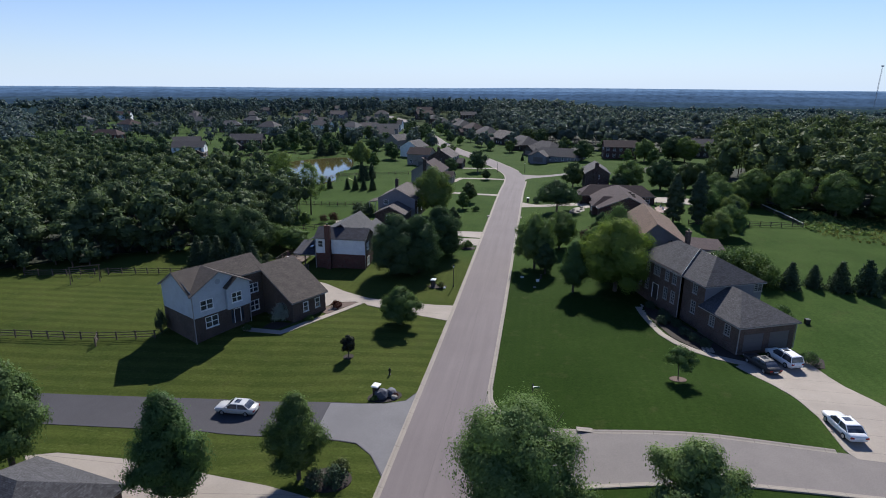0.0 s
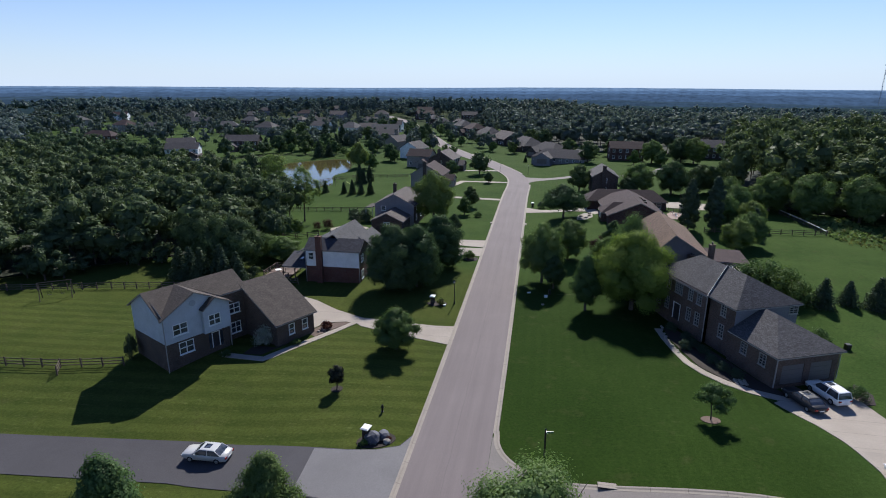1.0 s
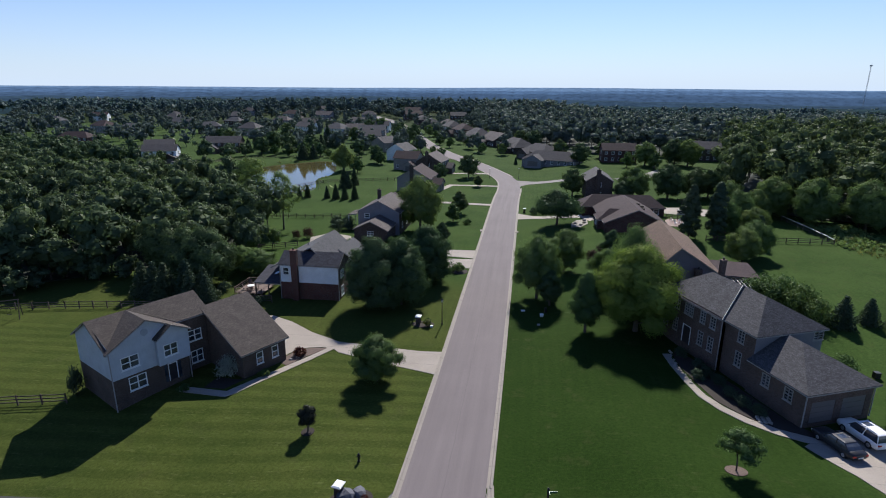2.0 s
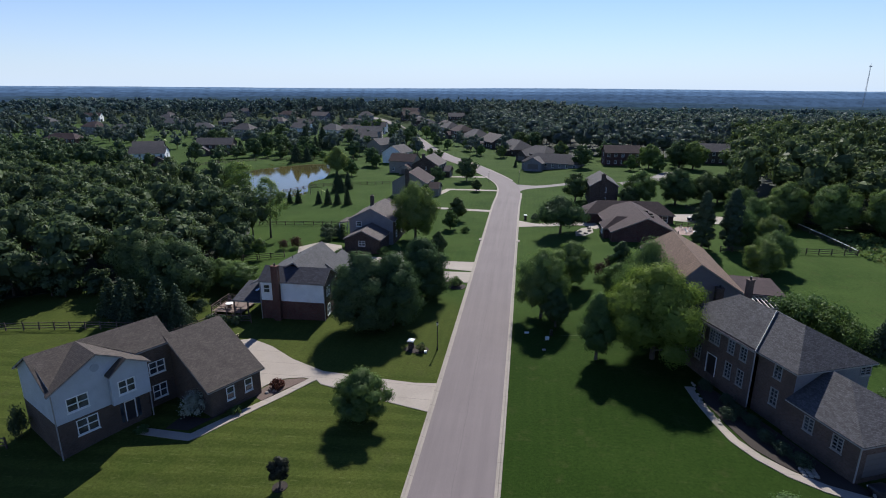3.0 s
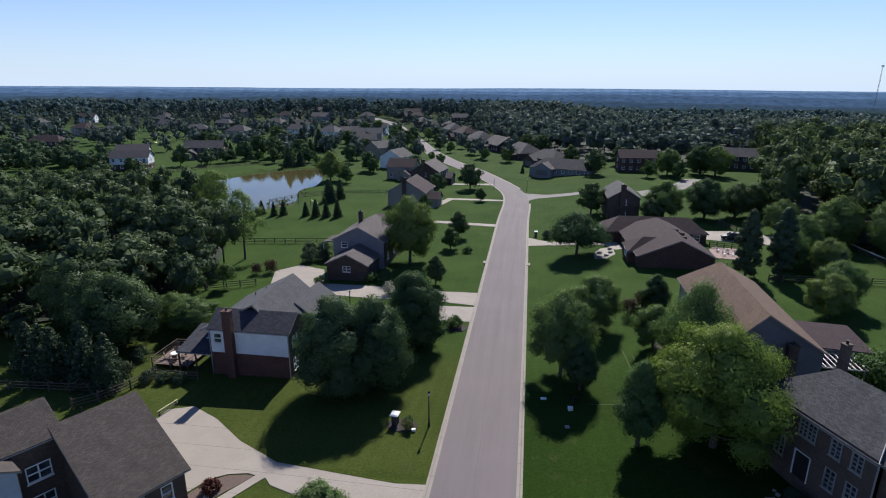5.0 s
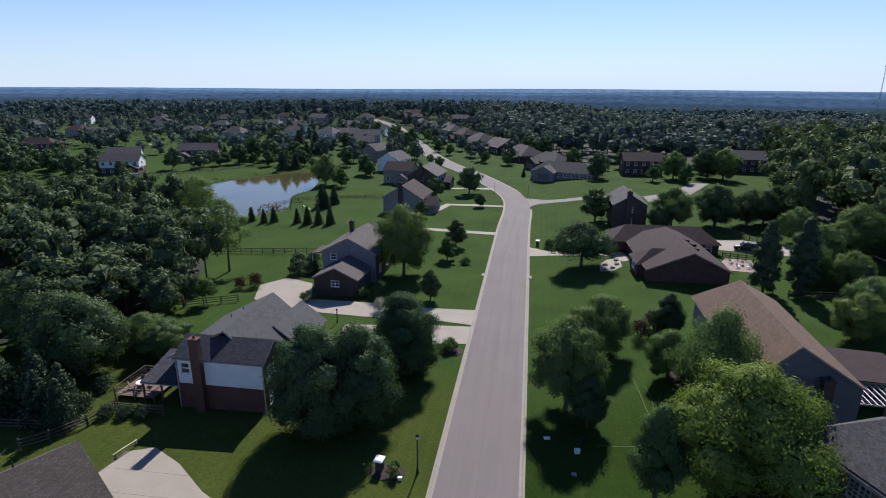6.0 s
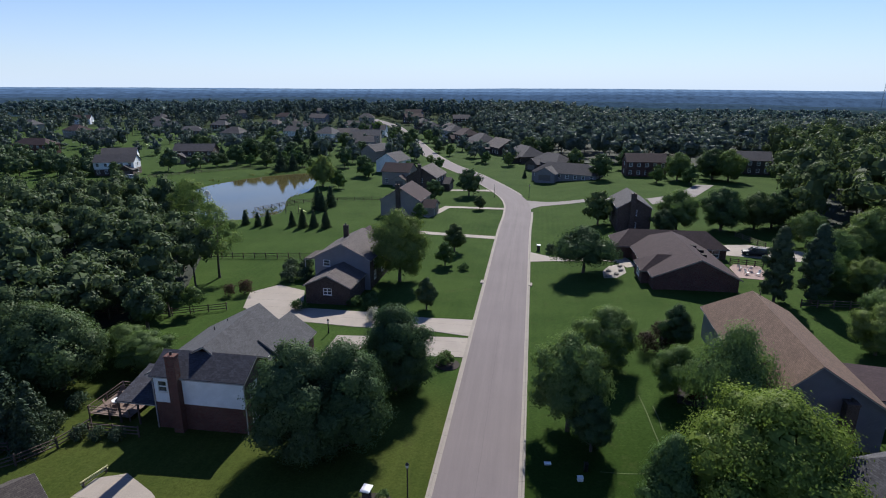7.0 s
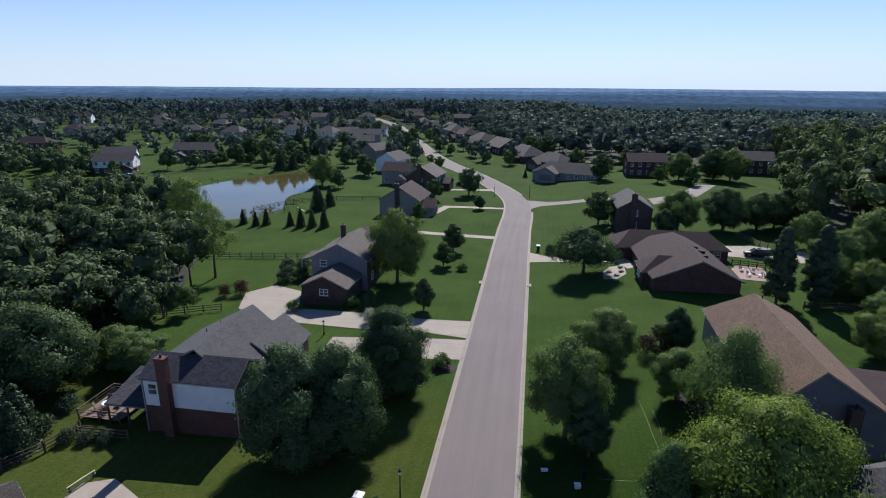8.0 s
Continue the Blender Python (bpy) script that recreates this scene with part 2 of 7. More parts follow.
M = dict(
    grass=grass_mat(), road=road_mat(), concrete=pavement_mat("concrete", (0.285, 0.248, 0.212), 3.0),
    kerb=pavement_mat("kerb_concrete", (0.25, 0.22, 0.187), 3.0), street=pavement_mat("light_asphalt", (0.165, 0.147, 0.138)),
    asphalt=pavement_mat("sealed_asphalt", (0.052, 0.05, 0.056)), apron=pavement_mat("apron_asphalt", (0.14, 0.135, 0.14)), trim=plain("trim_paint", (0.29, 0.275, 0.26), 0.6, 0, 0.1), mulch=plain("mulch", (0.024, 0.017, 0.014), 0.95, 0, 0.4, 6.0),
    pergola=plain("pale_pergola_wood", (0.5, 0.46, 0.42), 0.7, 0, 0.12), patio=pavement_mat("patio_pavers", (0.27, 0.19, 0.165), 0.6), faded_mulch=plain("faded_mulch", (0.105, 0.072, 0.058), 0.95, 0, 0.35, 7.0), stone=plain("stone", (0.26, 0.235, 0.205), 0.9, 0, 0.3, 4.0), bark=plain("bark", (0.09, 0.07, 0.055), 0.95, 0, 0.35, 8.0),
    white=plain("white_paint", (0.72, 0.72, 0.70), 0.5, 0, 0.06), black=plain("black_metal", (0.02, 0.02, 0.022), 0.45, 0.3, 0.2),
    dark=plain("dark_door", (0.03, 0.025, 0.028), 0.4), rail=plain("weathered_rail", (0.085, 0.06, 0.05), 0.9, 0, 0.35, 6.0),
    deck=plain("deck_wood", (0.135, 0.092, 0.074), 0.8, 0, 0.25, 5.0), garage=plain("garage_door", (0.12, 0.108, 0.105), 0.6, 0, 0.08),
    brown=shingle("brown_shingles", (0.072, 0.060, 0.053), 0.18), grey=shingle("grey_shingles", (0.064, 0.063, 0.068), 0.28),
    slate=shingle("slate_shingles", (0.078, 0.078, 0.083), 0.15), blue=shingle("dark_blue_shingles", (0.040, 0.041, 0.052), 0.25, 0.15, 0.27),
    tan=shingle("tan_shingles", (0.135, 0.088, 0.064), 0.15), wine=shingle("brown_red_shingles", (0.040, 0.024, 0.027), 0.2),
    pale=shingle("pale_shingles", (0.098, 0.083, 0.080), 0.15), mid=shingle("mid_grey_shingles", (0.066, 0.062, 0.066), 0.2),
    brick_tan=brickwork("brown_brick", (0.085, 0.058, 0.046)), brick_red=brickwork("red_brick", (0.105, 0.038, 0.03)),
    brick_brown=brickwork("warm_brown_brick", (0.105, 0.068, 0.057)), flashing=plain("flashing_metal", (0.34, 0.33, 0.31), 0.5, 0.2, 0.15), brick_dark=brickwork("dark_brick", (0.062, 0.042, 0.038)), brick_wine=brickwork("wine_brick", (0.085, 0.034, 0.032)),
    sid_blue=siding("pale_blue_siding", (0.46, 0.49, 0.53)), sid_white=siding("white_siding", (0.74, 0.76, 0.78)),
    sid_grey=siding("grey_siding", (0.19, 0.185, 0.205)), sid_slate=siding("slate_siding", (0.125, 0.13, 0.16)),
    sid_tan=siding("beige_siding", (0.28, 0.245, 0.225)),
)


def glass_mat():
    m, nt, b, pos, uv = surface("window_glass", 0.06, 0, 0.8)
    c = ramp(nt, noise_out(nt, pos, 0.9, 2.0), ((0.35, (0.02, 0.024, 0.03)), (0.7, (0.09, 0.10, 0.12))))
    nt.links.new(c, b.inputs["Base Color"])
    return m


def water_mat():
    m, nt, b, pos, uv = surface("pond_water", 0.05, 0, 0.6)
    b.inputs["IOR"].default_value = 1.33
    # brownish water, with the bank trees' brown reflection put into the base colour
    c = ramp(nt, noise_out(nt, pos, 0.03, 3.0), ((0.35, (0.06, 0.056, 0.026)), (0.7, (0.10, 0.085, 0.03))))
    nt.links.new(c, b.inputs["Base Color"])
    bump(nt, b, noise_out(nt, pos, 1.4, 3.0), 0.12, 0.05)
    return m


M["glass"], M["water"] = glass_mat(), water_mat()
LEAF = dict(
    maple=foliage("maple_leaves", (0.0344, 0.0671, 0.0307), (0.1054, 0.1667, 0.0586), 0.3),
    oak=foliage("oak_leaves", (0.0299, 0.0543, 0.0322), (0.0955, 0.1431, 0.0637), 0.28),
    lime=foliage("bright_leaves", (0.0850, 0.1420, 0.0330), (0.1650, 0.2350, 0.0600), 0.4),
    light=foliage("light_leaves", (0.0626, 0.1177, 0.0444), (0.1680, 0.2285, 0.0836), 0.36),
    conifer=foliage("conifer_needles", (0.030, 0.052, 0.036), (0.070, 0.100, 0.062), 0.15),
    plum=foliage("plum_leaves", (0.024, 0.015, 0.016), (0.06, 0.037, 0.034), 0.25),
    # distance haze is mixed into these two leaf colours as extra blue
    far=foliage("hazed_far_woodland_leaves", (0.047, 0.076, 0.090), (0.100, 0.138, 0.146), 0.34),
    woods=foliage("woodland_leaves", (0.0408, 0.0684, 0.0475), (0.0931, 0.1330, 0.0684), 0.32),
    blossom=foliage("pale_blossom", (0.13, 0.15, 0.10), (0.5, 0.49, 0.46), 0.3),
    dusk=foliage("dark_purple_green_leaves", (0.020, 0.022, 0.018), (0.050, 0.050, 0.036), 0.2),
    rust=foliage("rust_leaves", (0.045, 0.017, 0.014), (0.12, 0.04, 0.03), 0.3),
    grass=foliage("tall_grass", (0.05, 0.07, 0.025), (0.15, 0.165, 0.07), 0.4),
)


# ---- mesh helpers ----
def part(name, bm, material, parent=None, label=""):
    me = bpy.data.meshes.new(name)
    bm.to_mesh(me)
    bm.free()
    me.materials.append(material)
    ob = new(name, me)
    ob.parent = parent
    return tagged(ob, label)


def share(name, me, parent, m=None, label=""):
    ob = new(name, me)
    ob.parent = parent
    if m is not None:
        ob.matrix_basis = m
    return tagged(ob, label)


def thing(name, m, label, category, group="", kind=""):
    ob = new(name)
    ob.empty_display_size = 0.2
    ob.matrix_world = m
    return tagged(ob, label, category, group, kind)


def poly(bm, pts, uvs=None):
    f = bm.faces.new([bm.verts.new(p) for p in pts])
    lay = bm.loops.layers.uv.verify()
    if uvs is None:
        a = Vector(pts[1]) - Vector(pts[0])
        n = f.normal if f.normal.length else a.cross(Vector(pts[2]) - Vector(pts[1]))
        n = a.cross(Vector(pts[2]) - Vector(pts[1])).normalized()
        u = Vector((0, 0, 1)).cross(n)
        u = u.normalized() if u.length > 1e-4 else Vector((1, 0, 0))
        v = n.cross(u)
        uvs = [(Vector(p).dot(u), Vector(p).dot(v)) for p in pts]
    for l, q in zip(f.loops, uvs):
        l[lay].uv = q
    return f


def plate(bm, xs, zs, solid, y0, y1):
    """A flat lattice in one piece: the cells of a grid that are solid, between two depths."""
    nx, nz = len(xs) - 1, len(zs) - 1
    full = {(i, k) for i in range(nx) for k in range(nz) if solid(i, k)}
    for i, k in full:
        a, b, c, d = xs[i], xs[i + 1], zs[k], zs[k + 1]
        poly(bm, [(a, y0, c), (b, y0, c), (b, y0, d), (a, y0, d)])
        poly(bm, [(b, y1, c), (a, y1, c), (a, y1, d), (b, y1, d)])
        if (i - 1, k) not in full:
            poly(bm, [(a, y1, c), (a, y0, c), (a, y0, d), (a, y1, d)])
        if (i + 1, k) not in full:
            poly(bm, [(b, y0, c), (b, y1, c), (b, y1, d), (b, y0, d)])
        if (i, k - 1) not in full:
            poly(bm, [(a, y1, c), (b, y1, c), (b, y0, c), (a, y0, c)])
        if (i, k + 1) not in full:
            poly(bm, [(a, y0, d), (b, y0, d), (b, y1, d), (a, y1, d)])
    bmesh.ops.remove_doubles(bm, verts=bm.verts, dist=0.001)


def box(bm, x0, x1, y0, y1, z0, z1, bev=0.0):
    c = [(x0, y0), (x1, y0), (x1, y1), (x0, y1)]
    for i in range(4):
        (a, b), (p, q) = c[i], c[(i + 1) % 4]
        poly(bm, [(a, b, z0), (p, q, z0), (p, q, z1), (a, b, z1)])
    poly(bm, [(*p, z1) for p in c])
    poly(bm, [(*p, z0) for p in reversed(c)])


def tube(bm, path, radii, sides=8):
    """A tapered round bar along a path of points, closed at its ends."""
    rings = []
    for i, p in enumerate(path):
        p = Vector(p)
        d = (Vector(path[min(i + 1, len(path) - 1)]) - Vector(path[max(i - 1, 0)])).normalized()
        a = d.orthogonal().normalized()
        b = d.cross(a)
        rings.append([bm.verts.new(p + radii[i] * (math.cos(k * math.tau / sides) * a + math.sin(k * math.tau / sides) * b)) for k in range(sides)])
    for r, s in zip(rings, rings[1:]):
        for k in range(sides):
            bm.faces.new((r[k], r[(k + 1) % sides], s[(k + 1) % sides], s[k]))
    bm.faces.new(list(reversed(rings[0])))
    bm.faces.new(rings[-1])


def lathe(bm, profile, sides=12, cx=0.0, cy=0.0):
    rings = [[bm.verts.new((cx + r * math.cos(k * math.tau / sides), cy + r * math.sin(k * math.tau / sides), z)) for k in range(sides)] for r, z in profile]
    for r, s in zip(rings, rings[1:]):
        for k in range(sides):
            bm.faces.new((r[k], r[(k + 1) % sides], s[(k + 1) % sides], s[k]))
    bm.faces.new(list(reversed(rings[0])))
    bm.faces.new(rings[-1])


def loft(bm, sections):
    """Skin through closed loops of points, capped."""
    rings = [[bm.verts.new(p) for p in s] for s in sections]
    n = len(rings[0])
    for r, s in zip(rings, rings[1:]):
        for k in range(n):
            bm.faces.new((r[k], r[(k + 1) % n], s[(k + 1) % n], s[k]))
    bm.faces.new(list(reversed(rings[0])))
    bm.faces.new(rings[-1])


def quads_mesh(name, corners, material, normals=None):
    """A mesh of loose quads from an array (n, 4, 3), with a soft normal for each quad."""
    n = len(corners)
    me = bpy.data.meshes.new(name)
    me.vertices.add(n * 4)
    me.loops.add(n * 4)
    me.polygons.add(n)
    me.vertices.foreach_set("co", corners.astype(np.float32).ravel())
    me.loops.foreach_set("vertex_index", np.arange(n * 4, dtype=np.int32))
    me.polygons.foreach_set("loop_start", np.arange(0, n * 4, 4, dtype=np.int32))
    me.polygons.foreach_set("loop_total", np.full(n, 4, dtype=np.int32))
    me.update()
    if normals is not None:
        me.normals_split_custom_set_from_vertices(np.repeat(normals, 4, axis=0))
    me.materials.append(material)
    return me


# ---- ground ----
def ease(a, b, x):
    t = np.clip((np.asarray(x, float) - a) / (b - a), 0, 1)
    return t * t * (3 - 2 * t)


def ground_z(x, y):
    x, y = np.asarray(x, float), np.asarray(y, float)
    return 2.2 * ease(6, 28, x) - 0.8 * ease(10, 60, -x) - 1.7 * ease(6, 26, -x) * (1 - ease(50, 74, y)) + 5 * ease(500, 700, y) * (1 - ease(-20, 100, x)) * ease(-420, -250, x) * (1 - ease(780, 950, y)) - 11 * ease(330, 680, y) * ease(0, 130, x) - 0.9 * ease(15, 27, x) * (1 - ease(44, 54, x)) * ease(58, 68, y) * (1 - ease(88, 100, y))


def gz(x, y):
    return float(ground_z(x, y))


POND = [(-119, 240), (-112, 266), (-95, 283), (-85, 268), (-78, 243), (-79, 229), (-72, 207), (-82, 195), (-100, 203), (-114, 220)]
WATER_Z = -1.25


def smooth_loop(pts, n):
    """A closed Catmull-Rom loop through pts."""
    out = []
    k = len(pts)
    for i in range(k):
        p0, p1, p2, p3 = (np.array(pts[(i + j - 1) % k], float) for j in range(4))
        for s in range(n):
            t = s / n
            out.append(0.5 * (2 * p1 + (p2 - p0) * t + (2 * p0 - 5 * p1 + 4 * p2 - p3) * t * t + (3 * p1 - p0 - 3 * p2 + p3) * t ** 3))
    return np.array(out)


def inside(px, py, ring):
    """Signed distance to a closed ring, positive inside."""
    a, b = ring, np.roll(ring, -1, axis=0)
    hit = np.zeros(px.shape, bool)
    dist = np.full(px.shape, 1e9)
    for (x0, y0), (x1, y1) in zip(a, b):
        cross = (y0 > py) != (y1 > py)
        hit ^= cross & (px < (x1 - x0) * (py - y0) / (y1 - y0 + 1e-12) + x0)
        t = np.clip(((px - x0) * (x1 - x0) + (py - y0) * (y1 - y0)) / ((x1 - x0) ** 2 + (y1 - y0) ** 2 + 1e-12), 0, 1)
        dist = np.minimum(dist, np.hypot(px - x0 - t * (x1 - x0), py - y0 - t * (y1 - y0)))
    return np.where(hit, dist, -dist)


POND_RING = smooth_loop(POND, 8)


def axis_steps(lo, hi, fine, out, step, grow):
    v = list(np.arange(lo, hi + 0.01, fine))
    s = step
    while v[-1] < out:
        v.append(v[-1] + s)
        s *= grow
    s = step
    while v[0] > -out:
        v.insert(0, v[0] - s)
        s *= grow
    return np.array(v)


def build_ground():
    xs, ys = axis_steps(-130, 100, 2.0, 4600, 3.0, 1.12), axis_steps(0, 300, 2.0, 4600, 3.0, 1.12)
    X, Y = np.meshgrid(xs, ys)
    Z = ground_z(X, Y)
    near = (X > -135) & (X < -60) & (Y > 180) & (Y < 300)
    d = np.full(X.shape, -99.0)
    d[near] = inside(X[near], Y[near], POND_RING)
    Z = Z - 1.6 * ease(-2.5, 2.0, d)
    R = np.hypot(X, Y)
    Z = Z - 14 * ease(700, 1600, R) + 26 * ease(1800, 4300, R)
    nx, ny = len(xs), len(ys)
    me = bpy.data.meshes.new("ground")
    idx = np.arange(nx * ny).reshape(ny, nx)
    faces = np.stack([idx[:-1, :-1], idx[:-1, 1:], idx[1:, 1:], idx[1:, :-1]], -1).reshape(-1, 4)
    me.from_pydata(np.stack([X, Y, Z], -1).reshape(-1, 3).tolist(), [], faces.tolist())
    me.polygons.foreach_set("use_smooth", np.ones(len(me.polygons), bool))
    me.materials.append(M["grass"])
    tagged(new("ground", me), "mown green lawns rolling gently between the houses", "ground", kind="structure")
    bm = bmesh.new()
    ring = [bm.verts.new((x, y, WATER_Z)) for x, y in smooth_loop([((x + 93) * 1.05 - 93, (y - 237) * 1.05 + 237) for x, y in POND], 8)]
    bm.faces.new(ring)
    tagged(part("water", bm, M["water"]), "still pond reflecting the sky, olive-brown under the trees", "pond", kind="structure")


build_ground()


# ---- roads ----
def smooth_line(pts, n=10):
    p = [np.array(q, float) for q in pts]
    p = [2 * p[0] - p[1], *p, 2 * p[-1] - p[-2]]
    out = []
    for a, b, c, d in zip(p, p[1:], p[2:], p[3:]):
        for s in range(n):
            t = s / n
            out.append(0.5 * (2 * b + (c - a) * t + (2 * a - 5 * b + 4 * c - d) * t * t + (3 * b - a - 3 * c + d) * t ** 3))
    out.append(p[-2])
    return np.array(out)


def ribbon(name, line, profile, mat, parent=None, label=""):
    """A strip along a line; profile: (offset to the right, height over the ground) across it."""
    line = np.asarray(line, float)
    tang = np.gradient(line, axis=0)
    tang /= np.linalg.norm(tang, axis=1)[:, None]
    right = np.stack([tang[:, 1], -tang[:, 0]], 1)
    run = np.concatenate([[0], np.cumsum(np.linalg.norm(np.diff(line, axis=0), axis=1))])
    bm = bmesh.new()
    lay = bm.loops.layers.uv.verify()
    rows = []
    for p, r, s in zip(line, right, run):
        row = []
        for o, h in profile:
            q = p + r * o
            v = bm.verts.new((q[0], q[1], gz(*q) + h))
            row.append((v, (o, s)))
        rows.append(row)
    for a, b in zip(rows, rows[1:]):
        for i in range(len(a) - 1):
            four = (a[i], a[i + 1], b[i + 1], b[i])
            f = bm.faces.new([v for v, _ in four])
            f.smooth = False
            for l, (_, q) in zip(f.loops, four):
                l[lay].uv = q
    bmesh.ops.recalc_face_normals(bm, faces=bm.faces)
    ob = part(name, bm, mat, parent, label)
    return ob


def slab(name, pts, mat, height=0.06, label="", category="driveway", cell=2.0):
    """A flat piece of paving with an outline of points, draped over the ground, with edges that go down."""
    bm = bmesh.new()
    ring = [bm.verts.new((x, y, 0)) for x, y in pts]
    f = bm.faces.new(ring)
    if f.normal.z < 0:
        f.normal_flip()
    lo, hi = np.min(pts, axis=0), np.max(pts, axis=0)
    for k, (a, b) in enumerate(zip(lo, hi)):
        for c in np.arange(a + cell, b, cell):
            co, no = [0, 0, 0], [0, 0, 0]
            co[k], no[k] = c, 1
            bmesh.ops.bisect_plane(bm, geom=bm.verts[:] + bm.edges[:] + bm.faces[:], plane_co=co, plane_no=no)
    lay = bm.loops.layers.uv.verify()
    for v in bm.verts:
        v.co.z = gz(v.co.x, v.co.y) + height
    for f in bm.faces:
        for l in f.loops:
            l[lay].uv = l.vert.co.xy
    rim = [e for e in bm.edges if e.is_boundary]
    ex = bmesh.ops.extrude_edge_only(bm, edges=rim)
    for v in ex["geom"]:
        if isinstance(v, bmesh.types.BMVert):
            v.co.z -= height + 0.15
    bmesh.ops.recalc_face_normals(bm, faces=bm.faces)
    return tagged(part(name, bm, mat), label, category, kind="structure")


ROAD = smooth_line([(0.3, -40), (0.25, 20), (0.2, 70), (0.0, 100), (-0.4, 145), (-0.8, 190), (-0.6, 212), (-1.6, 228), (-5.2, 243), (-13.5, 265), (-24.5, 290), (-38.5, 319), (-56.5, 366), (-71.5, 412), (-101, 498), (-128, 570), (-170, 640)], 12)
HALF = 4.3
road = tagged(ribbon("road", ROAD, [(-HALF + 0.55, 0.05), (-2, 0.08), (0, 0.10), (2, 0.08), (HALF - 0.55, 0.05)], M["road"]),
              "worn pinkish-grey asphalt street running between the lawns", "street", kind="structure")
KERB = [(-0.02, -0.2), (0.0, 0.15), (0.18, 0.15), (0.3, 0.07), (0.62, 0.045), (0.64, -0.1)]


def kerb(line, side):
    """A rolled concrete kerb with its gutter along one side of a centre line."""
    prof = [(side * (HALF - o), h) for o, h in KERB]
    return tagged(ribbon("kerb", line, prof, M["kerb"]), "pale rolled concrete kerb beside the asphalt street", "kerb", kind="structure")


def stretch(line, y0, y1):
    return line[(line[:, 1] >= y0) & (line[:, 1] <= y1)]


kerb(ROAD, -1)
kerb(stretch(ROAD, 58, 216), 1)
kerb(stretch(ROAD, 240, 700), 1)
kerb(stretch(ROAD, -60, 36), 1)

# side streets, driveways and paths
slab("road", [(4.0, 58.6), (4.9, 56.2), (6.6, 54.2), (9.2, 52.7), (12.7, 51.9), (37.5, 50.5), (70, 49.5), (110, 50), (110, 43.5), (70, 43.4), (38, 44.6), (15.3, 43.7), (9.5, 42.4), (6, 39.6), (4.0, 35.6)],
     M["street"], 0.05, "light grey asphalt side street meeting the main street", "street")
CORNER_N = smooth_line([(4.35, 59.5), (4.6, 57.2), (5.6, 55.2), (7.6, 53.5), (10.2, 52.4), (13.5, 51.9), (24, 51.3), (37, 50.6)], 5)
CORNER_S = smooth_line([(62, 43.3), (38, 44.5), (15.3, 43.6), (9.8, 42.2), (6.4, 39.6), (4.6, 36.4)], 5)
for c in (CORNER_N, CORNER_S):
    tagged(ribbon("kerb", c, [(-0.3, -0.2), (-0.28, 0.13), (-0.1, 0.13), (0.05, 0.075), (0.3, 0.06), (0.32, -0.1)], M["kerb"]), "pale concrete kerb rounding the street corner", "kerb", kind="structure")
slab("driveway", [(-4.1, 57.4), (-5.0, 55.4), (-7.2, 54.4), (-10, 54.1), (-18, 54.5), (-27, 54.5), (-53, 52.4), (-140, 45), (-140, 38.5), (-45, 46.9), (-26, 48.3), (-12.5, 47.4), (-8.0, 46.8), (-6.0, 45.2), (-4.1, 42.4)],
     M["asphalt"], 0.05, "dark sealed asphalt private lane with a pale apron", "lane")
slab("driveway", [(-4.05, 57.3), (-4.95, 55.3), (-7.2, 54.3), (-10, 54.0), (-13.5, 54.1), (-13.0, 47.6), (-8.0, 46.9), (-6.0, 45.3), (-4.05, 42.6)], M["apron"], 0.065, "pale worn asphalt apron of the lane", "lane")
slab("driveway", [(-4.1, 84.8), (-7, 84.5), (-12, 84.9), (-18.8, 85.6), (-24, 88.2), (-28.5, 91.5), (-32.5, 93.5), (-35, 92.5), (-35.5, 87.5), (-33, 85.3), (-28, 82.6), (-24.9, 80.4), (-24.3, 81.6), (-23.6, 82.6), (-22.5, 83.3), (-20.7, 83.7), (-18.8, 83.3), (-18, 82.5), (-12, 80.6), (-4.1, 78.6)],
     M["concrete"], 0.06, "pale concrete driveway curving up to a side garage")
slab("path", [(-19.8, 83.7), (-18.9, 83.4), (-20.8, 80.0), (-23.0, 76.4), (-26.4, 71.0), (-27.4, 70.0), (-30.5, 70.2), (-33.5, 70.4), (-34.2, 71.5), (-31.0, 71.3), (-27.8, 71.1), (-23.9, 77.0), (-21.6, 80.6)],
     M["concrete"], 0.07, "pale concrete path along the garage to the front door", "path", 1.0)
slab("driveway", [(33.9, 68.4), (36.2, 64.2), (37.2, 61.0), (38.0, 56.5), (37.9, 51.0), (38.4, 49.8), (50, 49.4), (49, 53), (46.1, 60.0), (44.6, 64.9), (42.7, 73.6), (38, 71.6)], M["concrete"], 0.06, "wide pale concrete driveway in front of the double garage")
slab("path", [(35.6, 68.6), (32, 70.0), (29.6, 71.7), (27.7, 73.8), (26.3, 76.4), (25.6, 79.5), (24.9, 83.5), (24.6, 86.6), (25.4, 86.7), (25.7, 83.6), (26.4, 79.6), (27.2, 76.7), (28.5, 74.4), (30.3, 72.5), (32.6, 71.0), (35.8, 69.8)],
     M["concrete"], 0.07, "narrow curved concrete path beside the brick house", "path", 1.0)
slab("driveway", [(-4.3, 121.6), (-4.3, 127.6), (-10, 127.2), (-18, 126), (-23.5, 125.5), (-23.5, 118.6), (-16, 119.6), (-10, 121)], M["concrete"], 0.06, "pale concrete driveway beside a rounded shrub")
slab("driveway", [(-4.3, 128.2), (-4.4, 134.2), (-12, 133.8), (-20, 134.6), (-33, 135.2), (-36, 143), (-42, 145.5), (-45.5, 141), (-43, 134), (-36, 130.2), (-22, 128.8), (-10, 129)], M["concrete"], 0.06, "pale concrete driveway turning into a parking court")
